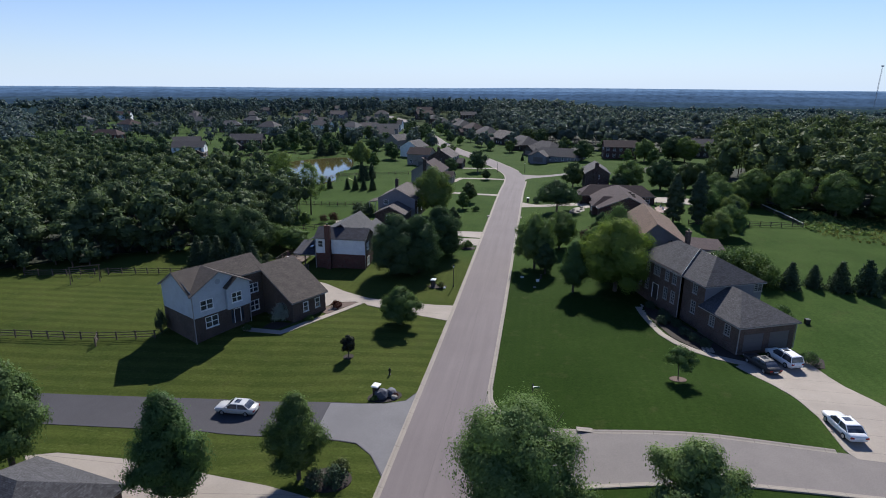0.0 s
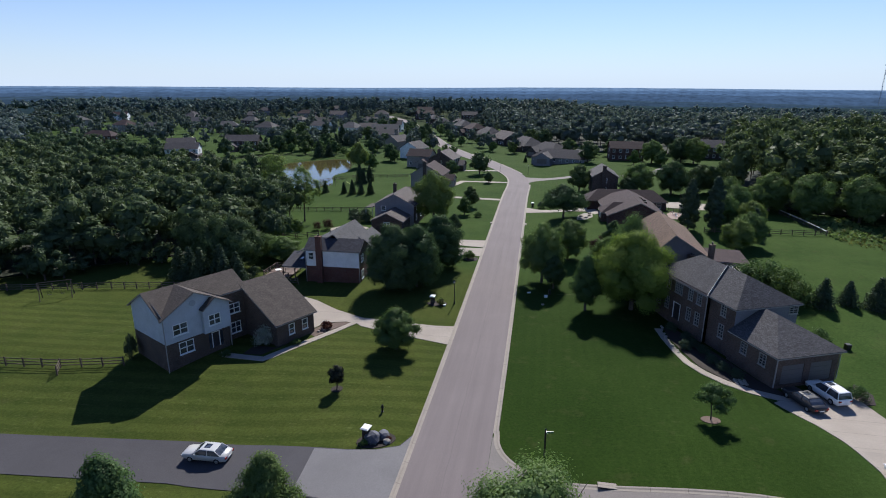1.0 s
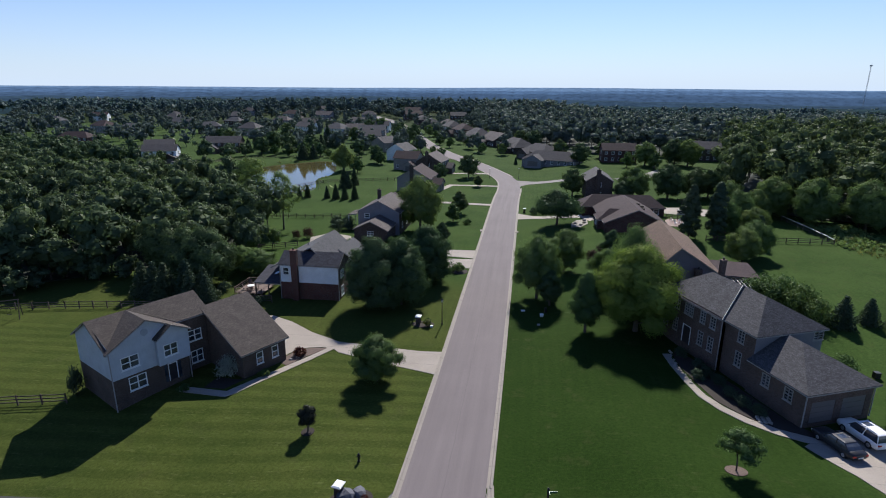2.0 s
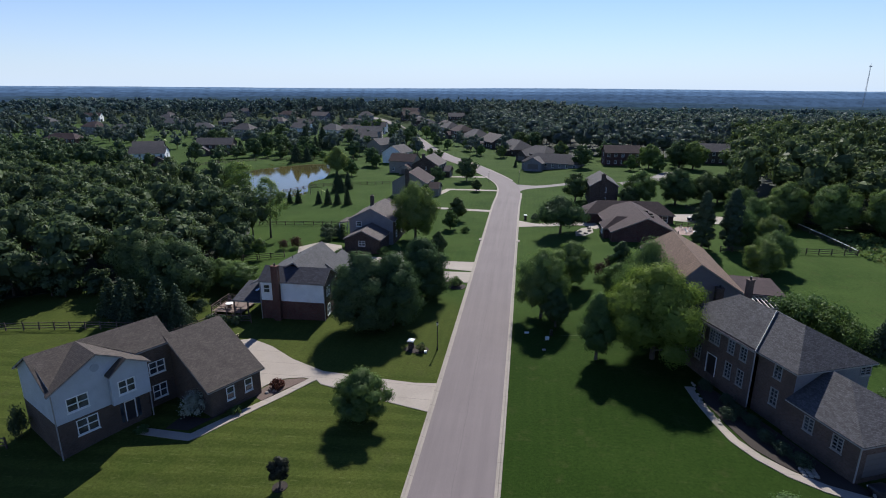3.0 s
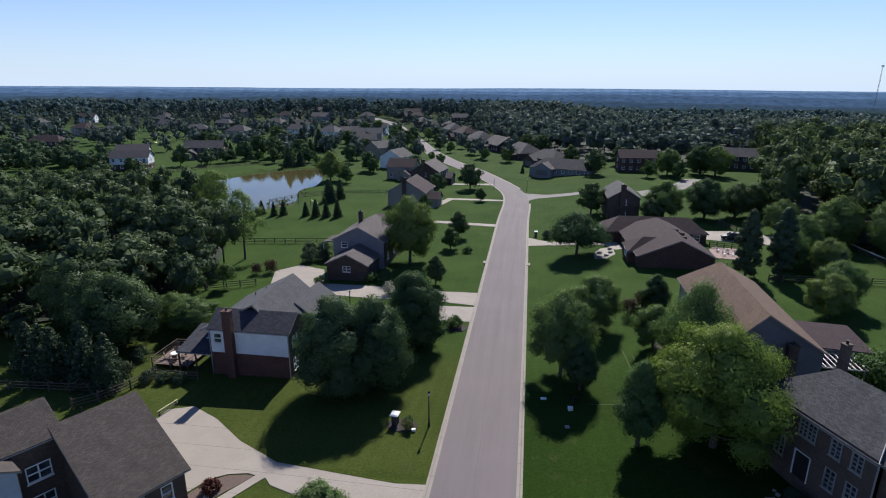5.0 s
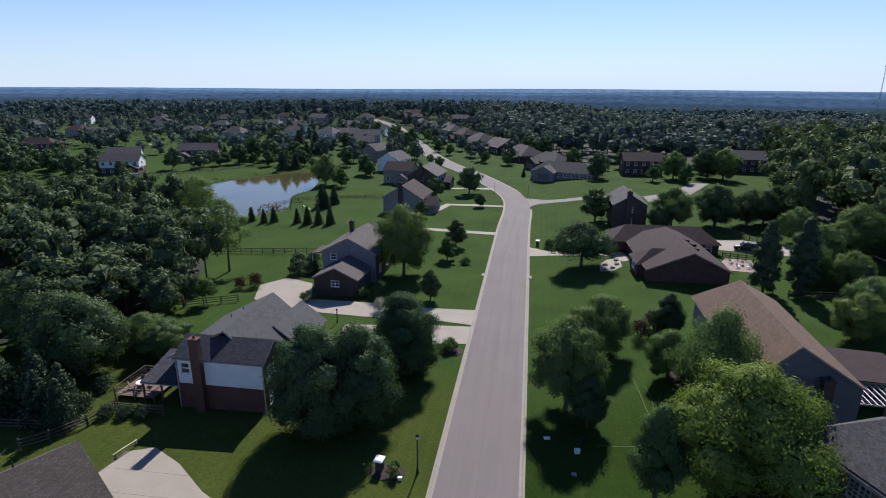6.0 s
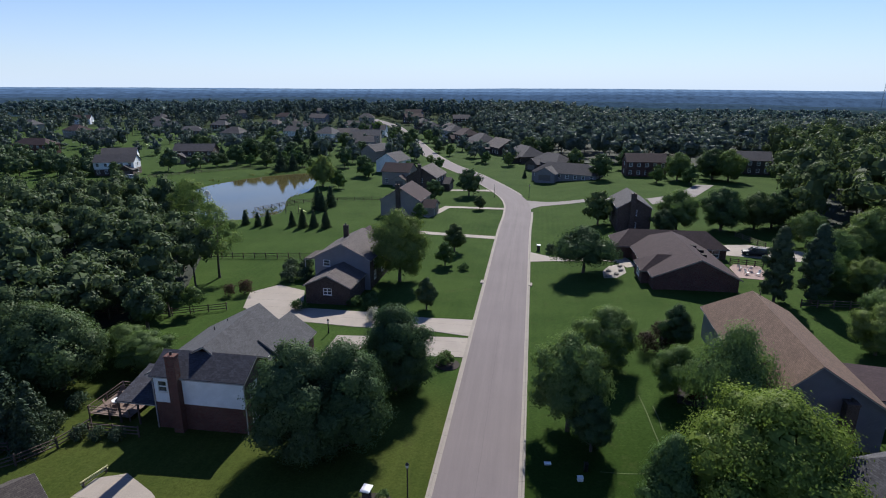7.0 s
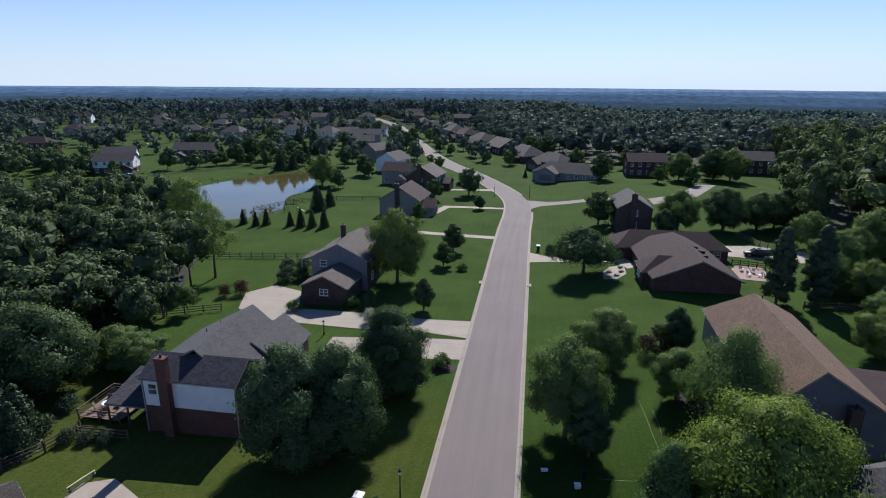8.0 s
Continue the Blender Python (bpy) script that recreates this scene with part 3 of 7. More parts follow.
slab("driveway", [(-5.1, 183.2), (-5.1, 185.8), (-13, 186.4), (-21, 187.6), (-28, 189), (-28, 186.2), (-20.5, 185), (-12, 183.8)], M["concrete"], 0.06, "thin pale concrete drive across the lawn")
slab("path", [(-4.8, 217.4), (-4.9, 219.6), (-23.2, 220.0), (-25, 213), (-27, 205), (-25.2, 203.4), (-22.8, 211), (-21.4, 217.4)], M["concrete"], 0.07, "pale concrete path with a sharp bend", "path")
slab("driveway", [(3.6, 166.4), (8, 167.5), (16, 166.5), (20.5, 164), (22, 160), (24, 161), (22.5, 167), (17, 170), (8, 170.6), (3.4, 173.6)], M["concrete"], 0.06, "pale concrete drive towards the brick bungalow")
slab("driveway", [(41, 171), (58, 168), (60, 176), (50, 180), (41, 178)], M["concrete"], 0.06, "pale parking court beside the brick bungalow")
slab("road", [(1.8, 216), (3.6, 221), (6, 224.6), (10, 226.2), (20, 226.4), (34, 228), (48, 240), (60, 262), (66, 262), (54, 238), (38, 222.5), (38, 230.5), (20, 231), (8, 231.2), (0, 235), (-4.5, 241), (-6, 236)][:14] + [(-1.5, 233.5)], M["street"], 0.05, "light grey side lane beyond the bend", "street")
slab("driveway", [(-7, 252.0), (-16, 250), (-26, 249.5), (-26, 247), (-15, 247.2), (-10, 247)], M["concrete"], 0.06, "pale concrete drive of a far house")


# ---- houses ----
def wall_face(bm, a, b, z0, z1, holes=(), depth=0.16):
    """An upright wall from a to b (its outside to the right of a to b), with rectangular openings and their reveals."""
    a, b = Vector((*a, 0)), Vector((*b, 0))
    run = (b - a).length
    d = (b - a) / run
    n = Vector((d.y, -d.x, 0))

    def at(s, z, k=0.0):
        return tuple(a + d * s + Vector((0, 0, z)) - n * k)
    cuts_s = sorted({0.0, run, *[c for h in holes for c in (h[0] - h[1] / 2, h[0] + h[1] / 2)]})
    cuts_z = sorted({z0, z1, *[c for h in holes for c in (h[2], h[2] + h[3])]})
    for s0, s1 in zip(cuts_s, cuts_s[1:]):
        for q0, q1 in zip(cuts_z, cuts_z[1:]):
            ms, mz = (s0 + s1) / 2, (q0 + q1) / 2
            if any(abs(ms - h[0]) < h[1] / 2 and h[2] < mz < h[2] + h[3] for h in holes):
                continue
            poly(bm, [at(s0, q0), at(s1, q0), at(s1, q1), at(s0, q1)], [(s0, q0), (s1, q0), (s1, q1), (s0, q1)])
    for c, w, zb, h, *_ in holes:
        s0, s1, q0, q1 = c - w / 2, c + w / 2, zb, zb + h
        for p, q in (((s0, q0), (s1, q0)), ((s1, q0), (s1, q1)), ((s1, q1), (s0, q1)), ((s0, q1), (s0, q0))):
            poly(bm, [at(*p), at(*q), at(*q, depth), at(*p, depth)])


def window_part(h, a, b, hole, trim=None, shutter=None):
    """A sash window in its opening: frame with bars, sill, pane."""
    a, b = Vector((*a, 0)), Vector((*b, 0))
    d = (b - a).normalized()
    c, w, zb, hh, kind = hole
    ang = math.atan2(d.y, d.x)
    m = Matrix.Translation(a + d * c + Vector((0, 0, zb))) @ Matrix.Rotation(ang, 4, 'Z')
    t, j = 0.09, -0.05
    bm = bmesh.new()
    if kind == "garage":
        box(bm, -w / 2, w / 2, 0.06, 0.12, 0, hh)
        for k in range(4):
            box(bm, -w / 2 + 0.05, w / 2 - 0.05, 0.03, 0.06, k * hh / 4 + 0.03, (k + 1) * hh / 4 - 0.03)
        ob = part("garage_door", bm, M["garage"], h, "closed panelled garage door")
        ob.matrix_basis = m
        return
    if kind == "door":
        box(bm, -w / 2, -w / 2 + t, j, 0.12, 0, hh)
        box(bm, w / 2 - t, w / 2, j, 0.12, 0, hh)
        box(bm, -w / 2, w / 2, j - 0.02, 0.12, hh - t, hh)
        ob = part("door", bm, M["white"], h, "dark front door in a white surround")
        ob.matrix_basis = m
        bm = bmesh.new()
        box(bm, -w / 2 + t, w / 2 - t, 0.05, 0.11, 0, hh - t)
        part("leaf", bm, M["dark"], ob, "dark panelled door leaf")
        return
    cols = max(1, round(w / 0.95))
    bars = [(-w / 2, -w / 2 + t)] + [(-w / 2 + k * w / cols - 0.05, -w / 2 + k * w / cols + 0.05) for k in range(1, cols)] + [(w / 2 - t, w / 2)]
    thin = []
    if kind == "grid":
        thin = [((p[1] + q[0]) / 2 - 0.018, (p[1] + q[0]) / 2 + 0.018) for p, q in zip(bars, bars[1:])]
    rails = [(0, t), (hh / 2 - 0.035, hh / 2 + 0.035), (hh - t, hh)] + ([(hh * 0.27 - 0.018, hh * 0.27 + 0.018), (hh * 0.73 - 0.018, hh * 0.73 + 0.018)] if kind == "grid" else [])
    up, across = sorted(bars + thin), sorted(rails)
    xs = sorted({v for p in up for v in p})
    zs = sorted({v for p in across for v in p})
    plate(bm, xs, zs, lambda i, k: any(p[0] <= (xs[i] + xs[i + 1]) / 2 <= p[1] for p in up) or any(p[0] <= (zs[k] + zs[k + 1]) / 2 <= p[1] for p in across), j, 0.09)
    paint = M["trim"] if kind == "grid" else M["white"]
    ob = part("window", bm, paint, h)
    ob.matrix_basis = m
    bm = bmesh.new()
    box(bm, -w / 2 + 0.02, w / 2 - 0.02, 0.085, 0.1, 0.02, hh - 0.02)
    part("pane", bm, M["glass"], ob)
    bm = bmesh.new()
    box(bm, -w / 2 - 0.06, w / 2 + 0.06, -0.1, 0.02, -0.07, -0.005)
    part("sill", bm, paint, ob)
    if shutter:
        for s in (-1, 1):
            bm = bmesh.new()
            box(bm, s * (w / 2 + 0.22) - 0.19, s * (w / 2 + 0.22) + 0.19, -0.06, -0.004, 0, hh)
            part("shutter", bm, shutter, ob)


def body(h, x0, x1, y0, y1, z0, z1, mat, wins=None, skip="", gable=None, rise=0.0, name="wall", shutter=None, label=""):
    """Four outer walls with openings. wins: per side s, e, n, w a list of (place along it, width, sill, height, kind);
    gable: 'x' or 'y', the way of a ridge, closes the triangles under it."""
    wins = wins or {}
    bm = bmesh.new()
    cor = {"s": ((x0, y0), (x1, y0)), "e": ((x1, y0), (x1, y1)), "n": ((x1, y1), (x0, y1)), "w": ((x0, y1), (x0, y0))}
    todo = []
    for k, (a, b) in cor.items():
        if k in skip:
            continue
        holes = []
        for c, w, zb, hh, kind in wins.get(k, ()):
            s = {"s": c - x0, "e": c - y0, "n": x1 - c, "w": y1 - c}[k]
            holes.append((s, w, zb, hh, kind))
            todo.append((a, b, holes[-1]))
        wall_face(bm, a, b, z0, z1, holes)
    if gable == 'y':
        xm = (x0 + x1) / 2
        poly(bm, [(x0, y0, z1), (x1, y0, z1), (xm, y0, z1 + rise)])
        poly(bm, [(x1, y1, z1), (x0, y1, z1), (xm, y1, z1 + rise)])
    if gable == 'x':
        ym = (y0 + y1) / 2
        poly(bm, [(x1, y0, z1), (x1, y1, z1), (x1, ym, z1 + rise)])
        poly(bm, [(x0, y1, z1), (x0, y0, z1), (x0, ym, z1 + rise)])
    poly(bm, [(x0, y1, z0), (x1, y1, z0), (x1, y0, z0), (x0, y0, z0)])
    bmesh.ops.remove_doubles(bm, verts=bm.verts, dist=0.002)
    ob = part(name, bm, mat, h, label)
    for a, b, hole in todo:
        window_part(h, a, b, hole, shutter=shutter)
    return ob


def roof_planes(h, planes, mat, thick=0.16, name="roof", trim=True, label=""):
    """Roof slopes given as polygons (anticlockwise from above), thickened downwards, with a white fascia under the open edges."""
    bm = bmesh.new()
    for p in planes:
        poly(bm, p)
    bmesh.ops.remove_doubles(bm, verts=bm.verts, dist=0.01)
    rim = [(e.verts[0].co.copy(), e.verts[1].co.copy()) for e in bm.edges if e.is_boundary]
    ex = bmesh.ops.extrude_edge_only(bm, edges=[e for e in bm.edges if e.is_boundary])
    low = [v for v in ex["geom"] if isinstance(v, bmesh.types.BMVert)]
    for v in low:
        v.co.z -= thick * 0.4
    for p in planes:
        poly(bm, [(x, y, z - thick * 0.4) for x, y, z in reversed(p)])
    bmesh.ops.recalc_face_normals(bm, faces=bm.faces)
    roof = part(name, bm, mat, h, label)
    if trim:
        for a, b in rim:
            if (a - b).length < 0.3:
                continue
            d = (b - a)
            side = Vector((d.y, -d.x, 0)).normalized() * 0.02
            q = [a - side, b - side, b + side, a + side]
            lo, hi = Vector((0, 0, -thick * 0.4 - 0.12)), Vector((0, 0, -thick * 0.4))
            bm = bmesh.new()
            loft(bm, [[tuple(v + lo) for v in q], [tuple(v + hi) for v in q]])
            bmesh.ops.recalc_face_normals(bm, faces=bm.faces)
            part("fascia", bm, M["trim"], roof)
    return roof


def gable_roof(h, x0, x1, y0, y1, z, rise, way, mat, over=0.35, hip=(0, 0), name="roof", ridge=0.5, thick=0.16, trim=True):
    """A ridged roof over a box; way: the way of its ridge; hip: how far each end of the ridge steps in; ridge: its place across."""
    if way == 'x':
        pts = lambda a, b, c: (a, b, c)
        a0, a1, b0, b1 = x0, x1, y0, y1
    else:
        pts = lambda a, b, c: (b, a, c)
        a0, a1, b0, b1 = y0, y1, x0, x1
    bm_ = b0 + (b1 - b0) * ridge
    s0, s1 = rise / (bm_ - b0), rise / (b1 - bm_)
    e0, e1 = over, over
    A0, A1 = a0 - over, a1 + over
    zl, zr = z - s0 * over, z - s1 * over
    P = [pts(A0, b0 - e0, zl), pts(A1, b0 - e0, zl), pts(A1, b1 + e1, zr), pts(A0, b1 + e1, zr)]
    R0, R1 = pts(A0 + (hip[0] and hip[0] + over), bm_, z + rise), pts(A1 - (hip[1] and hip[1] + over), bm_, z + rise)
    planes = [[P[0], P[1], R1, R0], [P[2], P[3], R0, R1]]
    if hip[0]:
        planes.append([P[3], P[0], R0])
    if hip[1]:
        planes.append([P[1], P[2], R1])
    if way == 'y':
        planes = [list(reversed(p)) for p in planes]
    return roof_planes(h, planes, mat, thick, name, trim)


def chimney(h, x, y, z0, z1, w=0.9, d=0.6, mat="brick_red"):
    bm = bmesh.new()
    box(bm, x - w / 2, x + w / 2, y - d / 2, y + d / 2, z0, z1 - 0.15)
    box(bm, x - w / 2 - 0.06, x + w / 2 + 0.06, y - d / 2 - 0.06, y + d / 2 + 0.06, z1 - 0.15, z1)
    ob = part("chimney", bm, M[mat], h)
    bm = bmesh.new()
    lathe(bm, [(0.12, z1), (0.12, z1 + 0.3), (0.16, z1 + 0.32), (0.16, z1 + 0.36)], 10, x, y)
    part("flue", bm, M["black"], ob)


def downspout(h, x, y, z0, z1):
    bm = bmesh.new()
    box(bm, x - 0.05, x + 0.05, y - 0.05, y + 0.05, z0, z1)
    part("downspout", bm, M["trim"], h)


def vent(h, x, y, z):
    bm = bmesh.new()
    tube(bm, [(x, y, z - 0.2), (x, y, z + 0.35)], [0.06, 0.06], 8)
    part("vent_pipe", bm, M["black"], h)


W2 = "sash"
# corner house: pale siding over brown brick, garage wing to the front
def corner_house():
    h = thing("house", pose(-38.5, 66.2, gz(-38.5, 66.2) + 1.0, 0, 0, 62.2), "two-storey house of pale blue siding over brown brick, brown shingle roof", "house")
    E, R = 6.45, 8.85
    F = -0.42                                             # front of the gabled part
    s = (R - E) / 4.1
    low = {"s": [(2.6, 2.0, 0.8, 1.7, W2), (6.7, 1.15, 0.15, 2.25, "door")], "w": [], "e": []}
    up = {"s": [(2.05, 2.0, 3.6, 1.55, W2)]}
    body(h, 0, 8.7, F, 8.2, -1.9, 2.75, M["brick_tan"], low, "n")
    body(h, 0, 8.7, F - 0.04, 8.2, 2.75, E, M["sid_blue"], up, "n", name="siding")
    body(h, 8.7, 12.6, 1.0, 8.2, -1.9, E + 0.3, M["brick_tan"], {"s": [(10.6, 1.6, 0.4, 1.7, W2), (10.6, 1.8, 3.4, 1.5, W2)]}, "wn")
    fz = lambda x: R + 0.02 - (x - 4.2) * 0.525           # right slope of the front gable
    for tri in ([(0, 8.2, E), (0, F, E), (0, 4.1, R - 0.1)], [(12.6, 1.0, E), (12.6, 8.2, E), (12.6, 4.1, R - 0.1)], [(-0.05, F - 0.04, E), (8.5, F - 0.04, E), (4.2, F - 0.04, R - 0.2)]):
        bm = bmesh.new()
        poly(bm, tri)
        part("gable", bm, M["sid_blue"], h)
    B = F - 0.65
    body(h, 4.95, 8.75, B, F - 0.05, 2.75, 5.9, M["sid_blue"], {"s": [(6.45, 1.7, 3.65, 1.55, W2)]}, "n", name="bay")
    bm = bmesh.new()
    poly(bm, [(4.95, B, 5.9), (8.75, B, 5.9), (8.75, B, fz(8.75) - 0.12), (6.6, B, fz(6.6) - 0.12), (4.95, B, 6.3)])
    part("gable", bm, M["sid_blue"], h)
    bm = bmesh.new()
    lathe(bm, [(0.0, -0.02), (0.38, -0.02), (0.42, 0.0), (0.42, 0.04)], 16, 0, 0)
    part("gable_vent", bm, M["sid_blue"], h).matrix_basis = pose(4.0, F - 0.08, 7.35, 90, 0, 0)
    ez = E + 0.6 * s
    roof_planes(h, [[(-0.35, F, E + F * s), (0.3, F, E + F * s), (4.6, 4.1, R), (-0.35, 4.1, R)],
                    [(8.4, 0.6, ez), (12.75, 0.6, ez), (12.75, 4.1, R), (4.2, 4.1, R)],
                    [(12.75, 8.6, E - 0.4 * s), (-0.35, 8.6, E - 0.4 * s), (-0.35, 4.1, R), (12.75, 4.1, R)]], M["brown"])
    front = F - 0.42
    roof_planes(h, [[(4.2, front, R + 0.02), (4.2, 4.1, R + 0.02), (-0.5, F, E + F * s + 0.02), (-0.5, front, E + F * s + 0.02)],
                    [(4.2, front, R + 0.02), (6.6, front, fz(6.6)), (6.6, B - 0.4, fz(6.6)), (9.0, B - 0.4, fz(9.0)), (9.0, 0.95, fz(9.0)), (4.2, 4.1, R + 0.02)],
                    [(6.6, B - 0.4, fz(6.6)), (6.6, F, fz(6.6)), (4.75, F, 6.2), (4.75, B - 0.4, 6.2)]], M["brown"], 0.16)
    # garage wing
    body(h, 12.3, 18.6, -6.4, 9.0, -1.6, 3.15, M["brick_tan"], {"s": [(14.7, 1.0, 0.8, 1.6, W2), (17.0, 1.0, 0.8, 1.6, W2)], "e": [(-2.6, 2.6, -0.1, 2.2, "garage"), (1.2, 2.6, -0.1, 2.2, "garage")]}, "n", label="")
    for x, k in ((18.6, 1), (12.3, -1)):
        q = [(x, -6.4, 3.15), (x, 9.0, 3.15), (x, 1.6, 7.3)]
        bm = bmesh.new()
        poly(bm, q if k > 0 else list(reversed(q)))
        part("gable", bm, M["brick_tan"], h)
    roof_planes(h, [[(11.9, -6.8, 2.98), (19.0, -6.8, 2.98), (19.0, 1.6, 7.4), (11.9, 1.6, 7.4)], [(19.0, 9.4, 2.98), (11.9, 9.4, 2.98), (11.9, 1.6, 7.4), (19.0, 1.6, 7.4)]], M["brown"])
    downspout(h, -0.08, F - 0.1, -1.5, E - 0.4)
    downspout(h, 8.85, F - 0.1, -1.0, E - 0.2)
    for x, y in ((8, 5.5), (15, 3.2)):
        vent(h, x, y, R - 0.9 if x < 12 else 6.7)
    for x in (5.85, 7.55):
        bm = bmesh.new()
        box(bm, x - 0.16, x + 0.16, F - 0.03, F + 0.05, 0.15, 2.3)
        part("sidelight", bm, M["glass"], h, "narrow glass panel beside the front door")
    return h


corner_house()


def brick_house():
    z = 2.75
    h = thing("house", pose(31.9, 78.2, z, 0, 0, 23), "two-storey dark brick house with grey hipped shingle roof", "house")
    E, R = 5.55, 8.35
    g = "grid"
    S = 5.0                                               # where the lower front part meets the taller part
    body(h, 0.5, 9.7, 0.3, S, -2.6, E, M["brick_brown"], {"w": [(2.4, 1.0, 0.5, 1.9, g), (2.4, 1.0, 3.5, 1.6, g)]}, "ns")
    rows = [(6.5, 1.0), (8.3, 1.0), (10.9, 1.7), (13.2, 1.0), (15.2, 1.0)]
    body(h, 0.0, 9.7, S, 16.5, -2.6, E, M["brick_brown"], {"w": [(y, w, 3.5, 1.6, g) for y, w in rows] + [(y, w, 0.5, 1.9, g) for y, w in rows if w < 1.5] + [(10.9, 1.6, -0.4, 2.5, "door")]}, "s")
    bm = bmesh.new()
    wall_face(bm, (0.5, 0.3), (9.7, 0.3), -2.6, E, [(8.6, 1.4, 3.9, 1.3, g)])
    part("siding", bm, M["sid_grey"], h)
    window_part(h, (0.5, 0.3), (9.7, 0.3), (8.6, 1.4, 3.9, 1.3, g))
    roof_planes(h, [[(0.1, -0.1, E - 0.2), (10.1, -0.1, E - 0.2), (4.7, 4.0, R - 0.1)],
                    [(0.1, S + 0.3, E - 0.2), (0.1, -0.1, E - 0.2), (4.7, 4.0, R - 0.1), (4.7, S + 3.0, R - 0.1)],
                    [(10.1, -0.1, E - 0.2), (10.1, S + 0.1, E - 0.2), (4.7, S + 3.0, R - 0.1), (4.7, 4.0, R - 0.1)]], M["grey"])
    T = R + 0.02
    roof_planes(h, [[(-0.15, 16.9, E - 0.2), (-0.15, S - 0.1, E - 0.2), (4.55, S + 2.6, T), (4.55, 13.0, T)],
                    [(10.1, S - 0.15, E - 0.2), (10.1, 16.9, E - 0.2), (4.55, 13.0, T), (4.55, S + 2.6, T)],
                    [(10.1, 16.9, E - 0.2), (-0.15, 16.9, E - 0.2), (4.55, 13.0, T)]], M["grey"])
    # garage
    G = 2.75
    body(h, 0.1, 8.6, -7.3, 0.3, -2.6, G, M["brick_brown"], {"w": [(-5.2, 1.1, 0.5, 1.5, g), (-2.2, 1.1, 0.5, 1.5, g)], "s": [(2.4, 3.0, -1.0, 2.4, "garage"), (6.3, 3.0, -1.0, 2.4, "garage")]}, "n")
    roof_planes(h, [[(-0.35, -7.75, G - 0.15), (9.05, -7.75, G - 0.15), (4.35, -2.0, 5.25)],
                    [(-0.35, 0.28, G - 0.15), (-0.35, -7.75, G - 0.15), (4.35, -2.0, 5.25), (4.35, 0.28, 5.25)],
                    [(9.05, -7.75, G - 0.15), (9.05, 0.28, G - 0.15), (4.35, 0.28, 5.25), (4.35, -2.0, 5.25)]], M["grey"])
    # pale metal flashing where the two roofs meet
    for y0, x1, y1 in ((S - 0.06, 4.55, S + 2.62), (S - 0.1, 10.1, None)):
        bm = bmesh.new()
        p, q = ((-0.15, y0, E - 0.16), (x1, y1, T + 0.05)) if y1 else ((10.1, y0, E - 0.16), (4.55, S + 2.62, T + 0.05))
        tube(bm, [p, q], [0.045, 0.045], 5)
        part("flashing", bm, M["flashing"], h, "pale metal valley flashing")
    for x, y, t in ((-0.06, S - 0.05, E), (0.03, -7.37, G), (8.67, -7.37, G)):
        downspout(h, x, y, -1.2, t - 0.1)
    chimney(h, 8.6, 15.9, 4, 8.9, 0.7, 0.6, "brick_brown")
    return h


brick_house()


